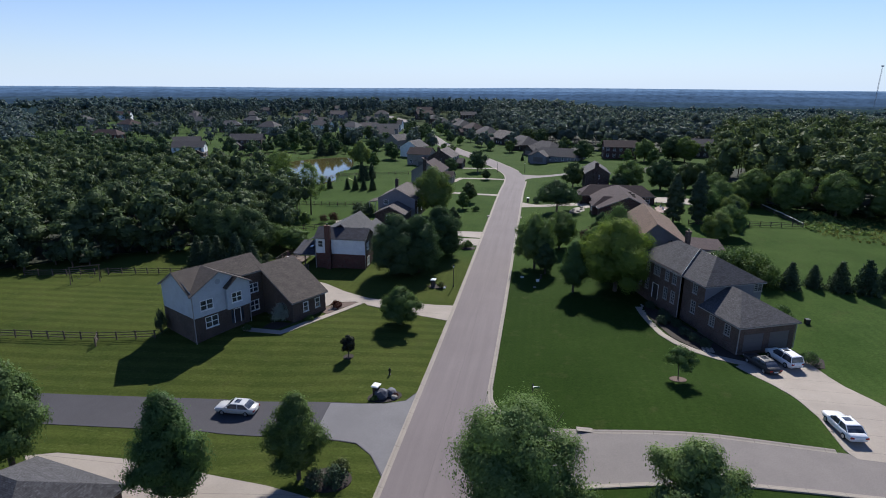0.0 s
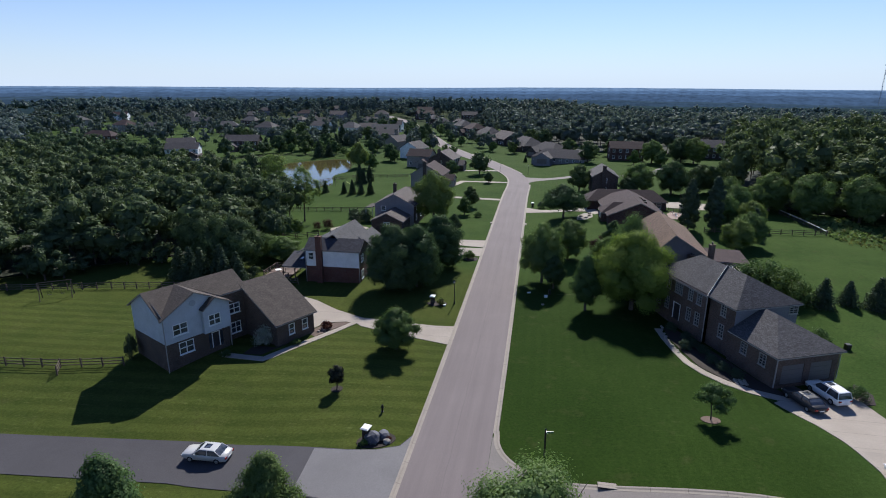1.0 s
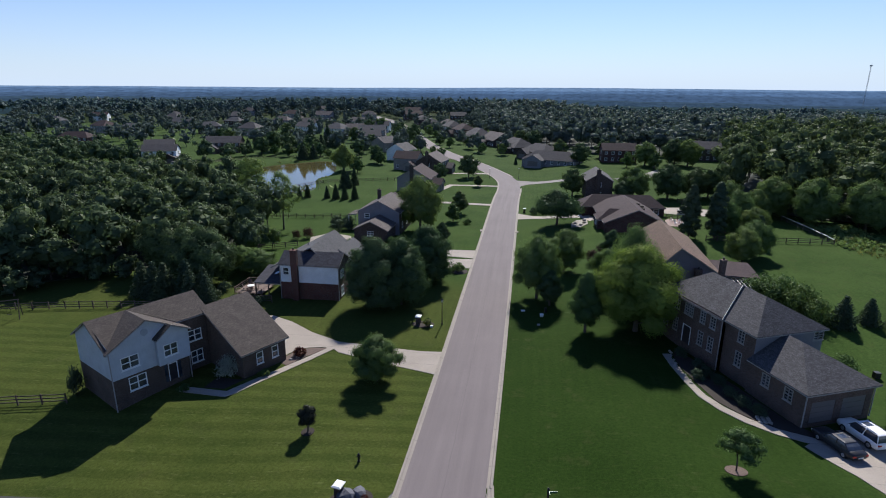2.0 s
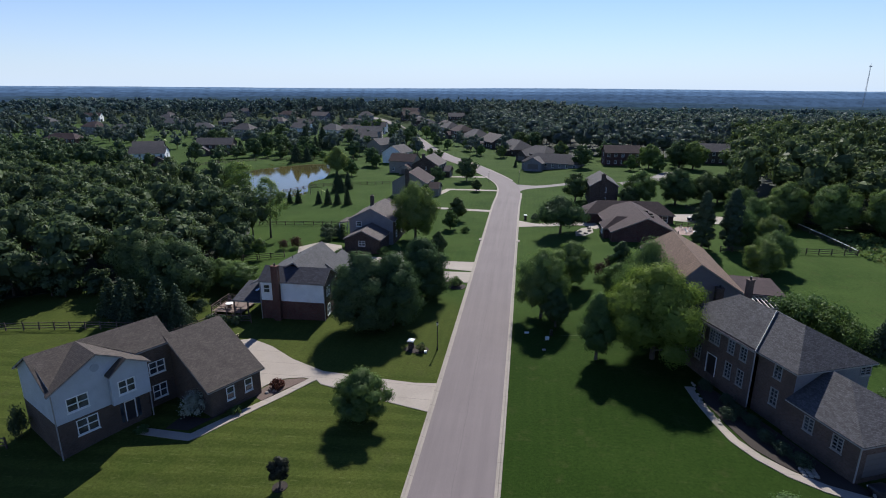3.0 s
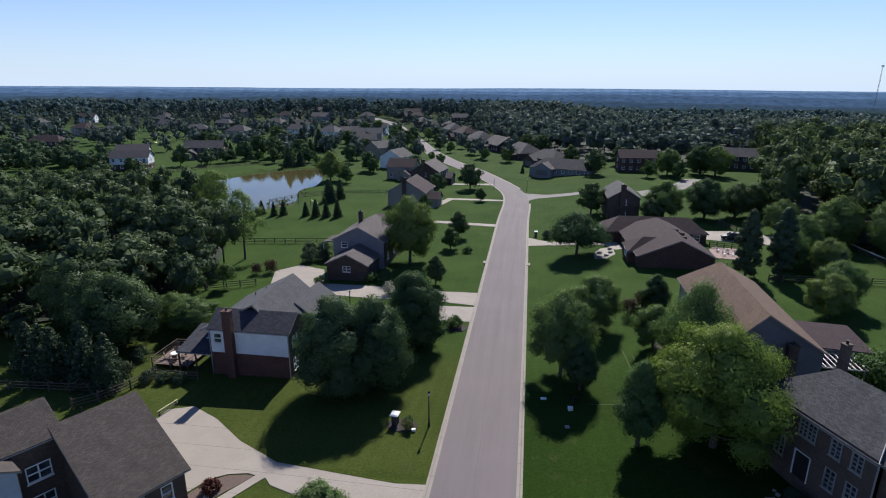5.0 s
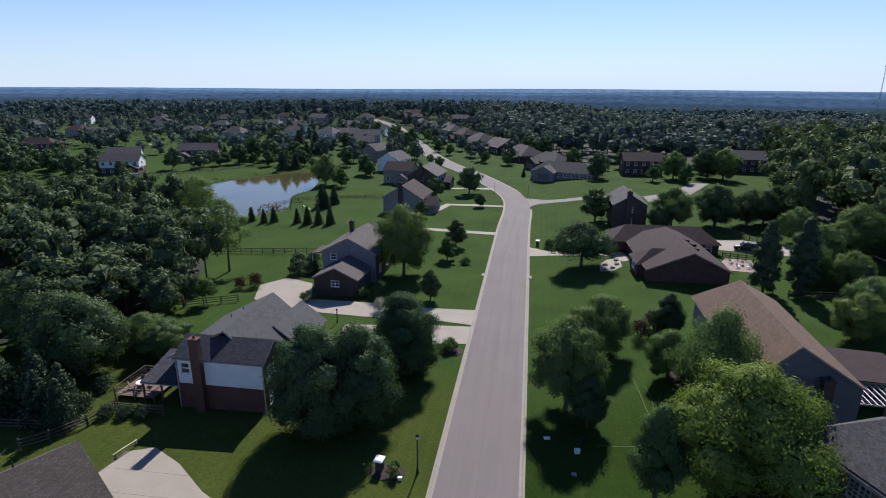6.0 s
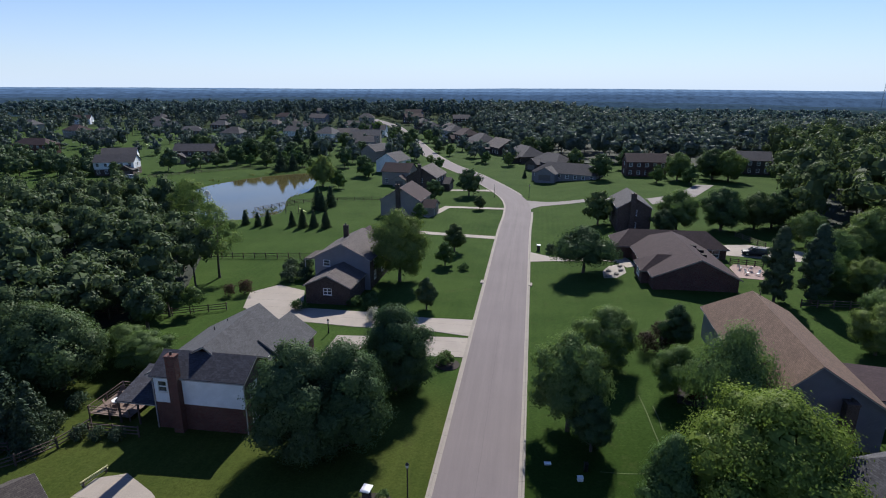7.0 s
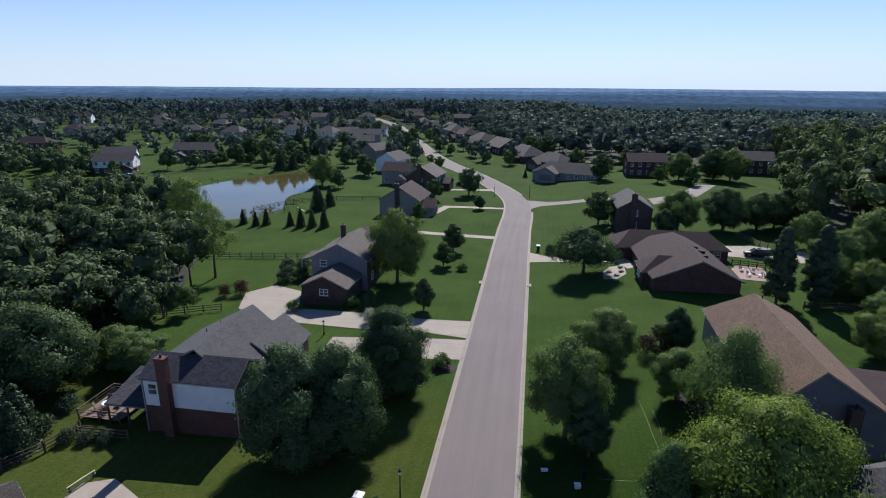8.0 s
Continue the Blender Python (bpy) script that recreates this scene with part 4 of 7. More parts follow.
def gable_house():
    """White siding over red brick beside a curved driveway, with a lean-to over a deck."""
    x, y = -35.0, 100.9
    h = thing("house", pose(x, y, -0.45, 0, 0, 0.5), "house with white siding over red brick, brick chimney and dark roofs", "house")
    E, B = 6.45, 3.15                                    # eaves, top of the brick
    body(h, 0.6, 10.7, 0, 5.4, -0.6, B, M["brick_red"], {"e": [(1.9, 1.5, 0.7, 1.7, W2)]}, "n")
    bm = bmesh.new()
    holes = [(0.95, 1.1, 4.35, 1.35, W2)]
    wall_face(bm, (0.6, 0), (10.7, 0), B, E, holes)
    wall_face(bm, (0.6, 5.4), (0.6, 0), B, E)
    poly(bm, [(0.6, 5.4, E), (0.6, 0, E), (0.6, 2.7, E + 1.45)])
    part("siding", bm, M["sid_white"], h)
    window_part(h, (0.6, 0), (10.7, 0), holes[0])
    bm = bmesh.new()
    holes = [(1.9, 1.5, 3.9, 1.4, W2)]
    wall_face(bm, (10.7, 0), (10.7, 5.4), B, E, holes)
    poly(bm, [(10.7, 0, E), (10.7, 5.4, E), (10.7, 2.7, E + 1.45)])
    part("wall", bm, M["brick_dark"], h)
    window_part(h, (10.7, 0), (10.7, 5.4), holes[0])
    gable_roof(h, 0.6, 10.7, 0, 5.4, E, 1.5, 'x', M["blue"], 0.3)
    chimney(h, 3.3, -0.35, -0.4, 8.95, 1.05, 0.75)
    # rear block
    body(h, -2.0, 9.4, 5.4, 14.8, -0.6, 4.95, M["brick_red"], {"e": [(8, 1.2, 3.6, 1.4, W2), (8, 1.2, 0.7, 1.7, W2), (11, 1.2, 0.7, 1.7, W2)]}, "s")
    gable_roof(h, -2.0, 9.4, 2.75, 14.8, 4.95, 3.7, 'y', M["slate"], 0.35, ridge=0.62)
    bm = bmesh.new()
    poly(bm, [(9.4, 14.8, 4.95), (-2.0, 14.8, 4.95), (5.07, 14.8, 8.6)])
    part("gable", bm, M["brick_red"], h)
    body(h, 4.8, 11.0, 9.4, 17.6, -0.6, 4.15, M["brick_red"], {"e": [(11, 1.6, 2.65, 1.2, W2), (15, 1.6, 2.65, 1.2, W2), (11, 1.6, 0.6, 1.6, W2)]}, "w")
    gable_roof(h, 4.6, 11.0, 9.4, 17.6, 4.15, 2.4, 'y', M["slate"], 0.35)
    bm = bmesh.new()
    poly(bm, [(4.6, 9.42, 4.15), (11.0, 9.42, 4.15), (7.8, 9.42, 6.5)])
    poly(bm, [(11.0, 17.6, 4.15), (4.6, 17.6, 4.15), (7.8, 17.6, 6.5)])
    part("gable", bm, M["brick_dark"], h)
    for a, b in ((2.0, 12.6), (1.6, 10.2)):
        vent(h, a, b, 6.95)
    downspout(h, 0.52, -0.08, -0.3, E - 0.2)
    downspout(h, 10.78, -0.08, -0.3, E - 0.2)
    # lean-to roof on posts
    roof_planes(h, [[(-4.4, 0.0, 2.75), (0.58, 0.0, 2.75), (0.58, 6.0, 4.05), (-4.4, 6.0, 4.05)]], M["blue"], 0.2, "porch_roof")
    for a, b in ((-4.2, 0.2), (-1.9, 0.2), (-4.2, 5.7)):
        bm = bmesh.new()
        box(bm, a - 0.08, a + 0.08, b - 0.08, b + 0.08, -0.3, 2.65 if b < 2 else 3.85)
        part("porch_post", bm, M["rail"], h)
    for a, b in ((-1.7, -1.2),):
        bm = bmesh.new()
        box(bm, a, b, 2.4, 3.7, 3.4, 3.62)
        part("skylight", bm, M["glass"], h)
    return h


gable_house()


def beige_house():
    h = thing("house", pose(-34.6, 145.0, 0.45, 0, 0, -1) @ Matrix.Diagonal((0.94, 0.94, 0.97, 1)), "two-storey beige siding house with pale brown roof and low garage", "house")
    E = 5.3
    body(h, 0, 11.0, 0, 12.5, -1.5, E, M["sid_grey"], {"s": [(2.4, 1.4, 3.5, 1.2, W2)], "w": [(4, 1.2, 3.6, 1.3, W2)]}, "e", 'y', 2.7, "siding")
    bm = bmesh.new()
    holes = [(3, 1.3, 0.7, 1.6, W2), (3, 1.3, 3.6, 1.4, W2), (8, 1.3, 3.6, 1.4, W2), (8, 1.3, 0.7, 1.6, W2)]
    wall_face(bm, (11.0, 0), (11.0, 12.5), -1.5, E, holes)
    part("wall", bm, M["brick_dark"], h)
    for q in holes:
        window_part(h, (11.0, 0), (11.0, 12.5), q)
    gable_roof(h, 0, 11.0, 0, 12.5, E, 2.7, 'y', M["pale"], 0.35)
    body(h, 1.6, 9.9, -8.2, 0, -1.5, 2.7, M["brick_dark"], {"s": [(5.7, 1.6, 1.0, 1.2, W2)], "w": [(-5.9, 2.6, -0.2, 2.2, "garage"), (-2.5, 2.6, -0.2, 2.2, "garage")]}, "n", 'y', 1.9)
    gable_roof(h, 1.6, 9.9, -8.2, -0.25, 2.7, 1.9, 'y', M["pale"], 0.35)
    roof_planes(h, [[(-4.8, 5.5, 2.9), (-0.05, 5.5, 3.6), (-0.05, 11.5, 3.6), (-4.8, 11.5, 2.9)]], M["brown"], 0.3, "porch_roof")
    for y in (5.7, 11.3):
        bm = bmesh.new()
        box(bm, -4.7, -4.55, y - 0.08, y + 0.08, -1.3, 2.9)
        part("porch_post", bm, M["white"], h)
    chimney(h, 3.2, 9.0, 6.0, 9.3, 0.9, 0.7, "brick_dark")
    # a second house part behind, lower
    body(h, 1.0, 8.0, 12.5, 20, -1.5, E - 0.8, M["sid_grey"], {}, "s", 'y', 2.2)
    gable_roof(h, 1.0, 8.0, 12.9, 20, E - 0.8, 2.2, 'y', M["wine"], 0.3)
    return h


beige_house()


def tan_house():
    h = thing("house", pose(24.5, 105.4, 2.1, 0, 0, -2), "slate-blue sided house under a broad tan shingle roof", "house")
    E, RISE = 4.65, 3.95
    body(h, 1.9, 12.0, 0, 24, -0.6, E, M["sid_slate"], {"s": [(7.6, 1.8, 1.6, 0.9, W2)], "e": [(15, 2.0, 0.3, 2.0, W2)]}, "", None, 2.6, "siding")
    bm = bmesh.new()
    poly(bm, [(1.9, 0, E), (12, 0, E), (5.84, 0, E + RISE - 0.05)])
    part("gable", bm, M["sid_slate"], h)
    gable_roof(h, 1.9, 12.0, 0, 24, E, RISE, 'y', M["tan"], 0.45, (0, 4.5), ridge=0.39)
    body(h, 12.0, 19.2, 5.5, 11.5, -0.6, 2.5, M["sid_tan"], {"s": [(15.6, 4.5, 0.4, 1.7, W2)], "e": [(8.5, 3.5, 0.4, 1.7, W2)]}, "w")
    roof_planes(h, [[(11.8, 5.0, 3.0), (19.7, 5.0, 2.75), (19.7, 11.9, 3.3), (11.8, 11.9, 3.55)]], M["wine"], 0.3, "sunroom_roof")
    vent(h, 6.6, 19, 8.3)
    chimney(h, 8.6, -0.5, -0.6, 5.4, 1.0, 0.9, "brick_dark")
    # pergola slats
    for k in range(9):
        bm = bmesh.new()
        box(bm, 12.3 + k * 0.6, 12.42 + k * 0.6, 0.9, 5.4, 2.25, 2.4)
        part("pergola_slat", bm, M["pergola"], h)
    for x in (12.4, 17.0):
        bm = bmesh.new()
        box(bm, x - 0.07, x + 0.07, 1.1, 1.24, -0.5, 2.25)
        part("pergola_post", bm, M["trim"], h)
    bm = bmesh.new()
    box(bm, 12.0, 17.4, 1.12, 1.22, 2.1, 2.25)
    part("pergola_beam", bm, M["trim"], h)
    return h


tan_house()


def bungalow():
    h = thing("house", pose(24.3, 147.6, 2.0, 0, 0, 2), "dark red brick bungalow with brown hipped roof and small gables", "house")
    E = 2.6
    body(h, 0, 13.6, 0, 21, -0.5, E, M["brick_wine"], {"w": [(9, 1.4, 0.6, 1.5, W2), (13, 1.4, 0.6, 1.5, W2)]}, "", 'y', 0.0)
    bm = bmesh.new()
    poly(bm, [(0, 0, E), (13.6, 0, E), (7.2, 0, E + 3.0)])
    part("gable", bm, M["brick_wine"], h)
    gable_roof(h, 0, 13.6, 0, 24, E, 3.1, 'y', M["wine"], 0.45, (0, 5), ridge=0.53)
    gable_roof(h, -1.2, 6.0, 3.4, 9.4, E - 0.1, 2.0, 'x', M["wine"], 0.3, (3, 0))
    body(h, -1.2, 1, 3.4, 9.4, -0.5, E - 0.1, M["brick_wine"], {"w": [(6.4, 2.2, 0.6, 1.5, W2)]}, "e")
    gable_roof(h, -3.0, 18, 19, 27, E, 2.4, 'x', M["wine"], 0.4, (3, 3))
    body(h, -3.0, 18, 19, 27, -0.5, E, M["brick_wine"], {"s": [(16, 1.4, 0.6, 1.5, W2)], "w": [(23, 2.5, -0.2, 2.2, "garage")]}, "")
    for x, y in ((9.2, 6), (9.6, 9), (9.2, 12)):
        bm = bmesh.new()
        box(bm, x, x + 0.8, y, y + 1.1, E + 1.6, E + 2.2)
        part("skylight", bm, M["mulch"], h, "dark roof light")
    return h


bungalow()


def far_house(x, y, turn, w, d, storeys, wall, roof, label, hip=False, wing=None, lower=None, ch=False):
    """A plainer house of the next streets: body, ridged roof, windows in rows, optional wing and chimney."""
    h = thing("house", pose(x, y, gz(x, y), 0, 0, turn), label, "house", "houses of the further streets")
    E = 2.9 * storeys
    storeys = int(storeys)
    rows = []
    n = max(2, int(w // 3))
    for s in range(storeys):
        for k in range(n):
            rows.append((-w / 2 + (k + 0.5) * w / n, 1.2, s * 2.9 + 0.9, 1.4, W2))
    side = [(0, 1.2, s * 2.9 + 0.9, 1.4, W2) for s in range(storeys)]
    rise = d * 0.3
    if lower:
        body(h, -w / 2, w / 2, -d / 2, d / 2, -1.0, 2.7, M[lower], {"s": [r for r in rows if r[2] < 2.5], "e": side[:1], "w": side[:1]})
        body(h, -w / 2, w / 2, -d / 2, d / 2, 2.7, E, M[wall], {"s": [r for r in rows if r[2] > 2.5], "e": side[1:], "w": side[1:]}, "", None if hip else 'x', rise, "siding")
    else:
        body(h, -w / 2, w / 2, -d / 2, d / 2, -1.0, E, M[wall], {"s": rows, "e": side, "w": side}, "", None if hip else 'x', rise)
    gable_roof(h, -w / 2, w / 2, -d / 2, d / 2, E, rise, 'x', M[roof], 0.4, (d * 0.42, d * 0.42) if hip else (0, 0), trim=y < 260)
    if wing:
        wx, ww, wd = wing
        body(h, wx - ww / 2, wx + ww / 2, -d / 2 - wd, -d / 2 + 0.5, -1.0, 2.8, M[lower or wall], {"s": [(wx, ww * 0.6, 0.0, 2.2, "garage")]}, "n", 'y', ww * 0.28)
        gable_roof(h, wx - ww / 2, wx + ww / 2, -d / 2 - wd, 0, 2.8, ww * 0.28, 'y', M[roof], 0.35, trim=y < 260)
    if ch:
        chimney(h, -w / 2 - 0.35, 0.5, -0.5, E + rise + 1.0, 0.8, 1.2, "brick_dark")
    return h


far_house(27.2, 195, 90, 14, 7.6, 2, "brick_dark", "mid", "dark two-storey house with a chimney on its gable", ch=True)
far_house(16, 276, -20, 25, 11, 1, "sid_grey", "mid", "long low grey bungalow with blue-grey roof", True, wing=(-6, 8, 4))
far_house(45.6, 283, 3, 15, 9, 2, "brick_wine", "wine", "two-storey red brick house with brown roof", wing=(3, 6, 1.0))
far_house(88, 297, -8, 15, 10, 2, "brick_dark", "mid", "two-storey dark brick house half hidden by trees")
far_house(-33.5, 212, 88, 13, 11.6, 1.6, "sid_tan", "wine", "beige gabled house with brown roof and low porch", wing=(-3, 6, 4), ch=True)
far_house(-34.5, 248.5, 84, 13, 10.6, 2, "brick_dark", "pale", "dark brick gabled house with pale roof and chimney", ch=True, wing=(3, 6, 3))
far_house(-48, 263, -8, 11, 9, 1.8, "sid_tan", "wine", "beige two-storey house behind the street", wing=(3, 5, 4))
far_house(-59, 296, 74, 12, 10.6, 1.8, "sid_white", "mid", "white sided house with grey roof")
far_house(-77, 331, 62, 12, 10, 1.9, "sid_tan", "mid", "beige house with pale roof above the pond", wing=(2, 6, 3))
far_house(-98, 372, 20, 14, 10, 2, "sid_grey", "mid", "grey house with mid-grey roof", wing=(3, 6, 3))
far_house(-2, 338, -62, 22, 14, 1.2, "brick_dark", "mid", "low brick house with grey roof beside the far street", True, wing=(4, 9, 4))
far_house(-15, 370, -62, 20, 14, 1.4, "brick_dark", "pale", "low brick house among young trees", False, wing=(-4, 8, 4))
far_house(-30, 402, -62, 20, 14, 1.6, "sid_tan", "mid", "low beige house with broad hipped roof", True, wing=(3, 8, 4))
far_house(-44, 436, -62, 19, 13, 2, "brick_dark", "wine", "brick house with brown roof at the far bend", True, wing=(-4, 8, 4))
far_house(-58, 474, -62, 18, 13, 2, "sid_grey", "mid", "grey house at the far bend", True)
far_house(11, 306, -50, 18, 12, 1.3, "brick_dark", "mid", "low brick house beside the far bend", True, wing=(-4, 8, 3))
far_house(-66, 505, -62, 17, 12, 2, "sid_tan", "pale", "beige house in the far row", True)
far_house(-98, 552, -60, 17, 12, 2, "brick_dark", "mid", "brick house in the far row", True)
far_house(-112, 400, 24, 14, 10, 2, "sid_white", "mid", "white house above the far street", wing=(3, 6, 3))
far_house(-128, 436, 22, 14, 10, 2, "sid_tan", "pale", "beige house above the far street")
far_house(-84, 520, -62, 16, 11, 2, "sid_tan", "slate", "tall beige house at the far bend", True)
far_house(-171, 264, 20, 15.5, 8.8, 2, "sid_white", "mid", "white sided house with conservatory beyond the pond", lower="brick_dark", wing=(5, 6, 3))
far_house(-187, 286, 30, 14, 9.5, 2, "sid_white", "mid", "white gabled house behind another")
far_house(-164, 310, 12, 19, 10, 2, "brick_dark", "mid", "brown brick house beyond the pond", wing=(-5, 8, 5))
far_house(-268, 322, 5, 20, 10, 2, "brick_red", "wine", "red-brown house above the woods", True)
rng_f = random.Random(5)
for k, (fx, fy) in enumerate([(-330, 420), (-290, 400), (-245, 430), (-205, 420), (-170, 445), (-140, 430), (-300, 480), (-262, 500), (-225, 520), (-190, 500), (-150, 520), (-118, 470), (-110, 420),
                              (-350, 540), (-300, 570), (-250, 600), (-210, 590), (-165, 600), (-420, 470), (-450, 560), (-390, 600), (-120, 610), (-70, 600), (-40, 560), (-20, 610), (-130, 660), (-330, 660), (-240, 680), (-60, 680)]):
    wl = rng_f.choice(["sid_white", "sid_tan", "sid_grey", "brick_dark", "sid_tan"])
    far_house(fx, fy, rng_f.uniform(-35, 35), rng_f.uniform(15, 20), rng_f.uniform(10.5, 13), 2, wl, rng_f.choice(["mid", "slate", "pale", "mid", "wine"]),
              {"sid_white": "distant white sided house among trees", "sid_tan": "distant beige house among trees", "sid_grey": "distant grey house among trees", "brick_dark": "distant brown brick house among trees"}[wl],
              rng_f.random() < 0.35, lower=None)
# hip roof of the house below the lane
hb = thing("house", pose(-33.0, 32.6, -2.3, 0, 0, -10), "low house with a grey hipped shingle roof", "house")
body(hb, -5.4, 5.4, -5.5, 5.5, -0.3, 2.5, M["brick_tan"], {"n": [(3, 4.8, -0.1, 2.2, "garage")]})
gable_roof(hb, -5.4, 5.4, -5.5, 5.5, 2.5, 3.4, 'x', M["grey"], 0.45, (4.0, 4.0))
slab("driveway", [(-42, 41.6), (-38.9, 42.6), (-30, 42.8), (-22, 41.8), (-14.5, 40.2), (-9.5, 38.8), (-4.1, 38.2), (-4.1, 31), (-12, 32), (-22, 34.5), (-28, 37), (-36, 38)], M["concrete"], 0.06, "pale concrete driveway under the street trees")


# ---- trees ----
def leaf_quads(rng, centers, radii, counts, size, up=0.25, flat=0.9, out=None, loose=0.8):
    """Leaf clumps: loose quads over the shells of many small balls."""
    idx = np.repeat(np.arange(len(centers)), counts)
    n = len(idx)
    d = rng.normal(size=(n, 3))
    d /= np.linalg.norm(d, axis=1)[:, None]
    r = radii[idx] * np.where(rng.uniform(size=n) < 0.15, rng.uniform(1.0, 1.5, n), rng.uniform(0.5, 1.1, n))
    p = centers[idx] + d * r[:, None] * np.array([1, 1, flat])
    nrm = d * 0.7 + rng.normal(scale=0.42, size=(n, 3)) + np.array([0, 0, up])
    if out is not None:
        nrm += out[idx] * 0.8
    nrm /= np.linalg.norm(nrm, axis=1)[:, None]
    a = np.cross(nrm, rng.normal(size=(n, 3)))
    a /= np.linalg.norm(a, axis=1)[:, None] + 1e-9
    b = np.cross(nrm, a)
    s = size * rng.uniform(0.6, 1.35, n)[:, None]
    t = s * rng.uniform(0.5, 0.85, n)[:, None]
    soft = d * 0.5 + nrm * loose + (out[idx] * 0.42 if out is not None else 0)
    soft /= np.linalg.norm(soft, axis=1)[:, None]
    return np.stack([p - a * s * 0.5, p - b * t * 0.5 + a * s * 0.08, p + a * s * 0.55, p + b * t * 0.5], 1), soft


def core_quads(rng, centers, rads, heights, nu=9, nv=6):
    """Uneven closed masses of inner foliage, one per crown: loose quads of a lumpy ellipsoid."""
    u = np.linspace(0, math.tau, nu + 1)
    v = np.linspace(-1.35, 1.45, nv + 1)
    n = len(centers)
    lump = 1 + rng.uniform(-0.16, 0.16, (n, nv + 1, nu + 1))
    lump[:, :, -1] = lump[:, :, 0]
    U, V = np.meshgrid(u, v)
    p = np.stack([np.cos(U) * np.cos(V), np.sin(U) * np.cos(V), np.sin(V)], -1)[None] * lump[..., None]
    p = p * np.stack([rads, rads, heights], 1)[:, None, None, :] + centers[:, None, None, :]
    q = np.stack([p[:, :-1, :-1], p[:, :-1, 1:], p[:, 1:, 1:], p[:, 1:, :-1]], 3)
    q = q.reshape(n, -1, 4, 3)
    size = np.stack([rads, rads, heights], 1)[:, None, None, :]
    soft = ((q.mean(2, keepdims=True) - centers[:, None, None, :]) / size).reshape(-1, 3) + rng.normal(scale=0.2, size=(q.shape[0] * q.shape[1], 3))
    soft /= np.linalg.norm(soft, axis=1)[:, None]
    return (q + rng.uniform(-0.09, 0.09, q.shape) * size).reshape(-1, 4, 3), soft


def crown_balls(rng, n, hgt, rad, base, shape):
    """Centres and radii of leaf clumps in a crown. shape: radius factor by height 0 to 1."""
    hs = rng.uniform(0, 1, n * 3)
    prof = np.interp(hs, np.linspace(0, 1, len(shape)), shape)
    keep = rng.uniform(0, 1, n * 3) < prof / max(shape)
    hs, prof = hs[keep][:n], prof[keep][:n]
    ang = rng.uniform(0, math.tau, len(hs))
    lump = 1 + 0.16 * np.sin(ang * 3 + rng.uniform(0, 6)) + 0.12 * np.sin(ang * 5 + hs * 9 + rng.uniform(0, 6))
    rr = rad * prof * np.sqrt(rng.uniform(0.25, 1.0, len(hs))) * lump
    c = np.stack([rr * np.cos(ang), rr * np.sin(ang), base + hs * (hgt - base)], 1)
    return c


def trunk_bm(rng, hgt, base, r0, rad, limbs=7):
    bm = bmesh.new()
    top = hgt * 0.8
    lean = rng.uniform(-0.25, 0.25, 2)
    pts = [(lean[0] * k * k * 0.3, lean[1] * k * k * 0.3, top * k / 4 - (0.15 if k == 0 else 0)) for k in range(5)]
    tube(bm, pts, [r0 * 1.35, r0, r0 * 0.8, r0 * 0.5, r0 * 0.15], 8)
    for k in range(limbs):
        a = k * 2.4 + rng.uniform(-0.4, 0.4)
        z = base + (hgt - base) * rng.uniform(0.0, 0.55)
        z = max(z, base * 0.9)
        out = rad * rng.uniform(0.55, 0.85)
        s = Vector((0, 0, z))
        e = Vector((math.cos(a) * out, math.sin(a) * out, z + out * rng.uniform(0.35, 0.8)))
        midp = s.lerp(e, 0.5) + Vector((0, 0, -0.08 * out))
        tube(bm, [s, midp, e], [r0 * 0.45, r0 * 0.28, r0 * 0.08], 5)
    return bm


SHAPES = dict(round=[0.45, 0.85, 1.0, 0.98, 0.85, 0.55, 0.15], oval=[0.55, 0.9, 1.0, 0.9, 0.7, 0.42, 0.08], wide=[0.6, 0.95, 1.0, 0.9, 0.7, 0.4, 0.1], full=[0.7, 0.95, 1.0, 1.0, 0.92, 0.7, 0.25],
              column=[0.7, 1.0, 1.0, 0.95, 0.8, 0.55, 0.1], dome=[0.9, 1.0, 0.95, 0.85, 0.65, 0.4, 0.1], open=[0.6, 0.9, 1.0, 0.9, 0.9, 0.65, 0.2], wood=[0.5, 0.8, 0.95, 1.0, 0.95, 0.72, 0.3])


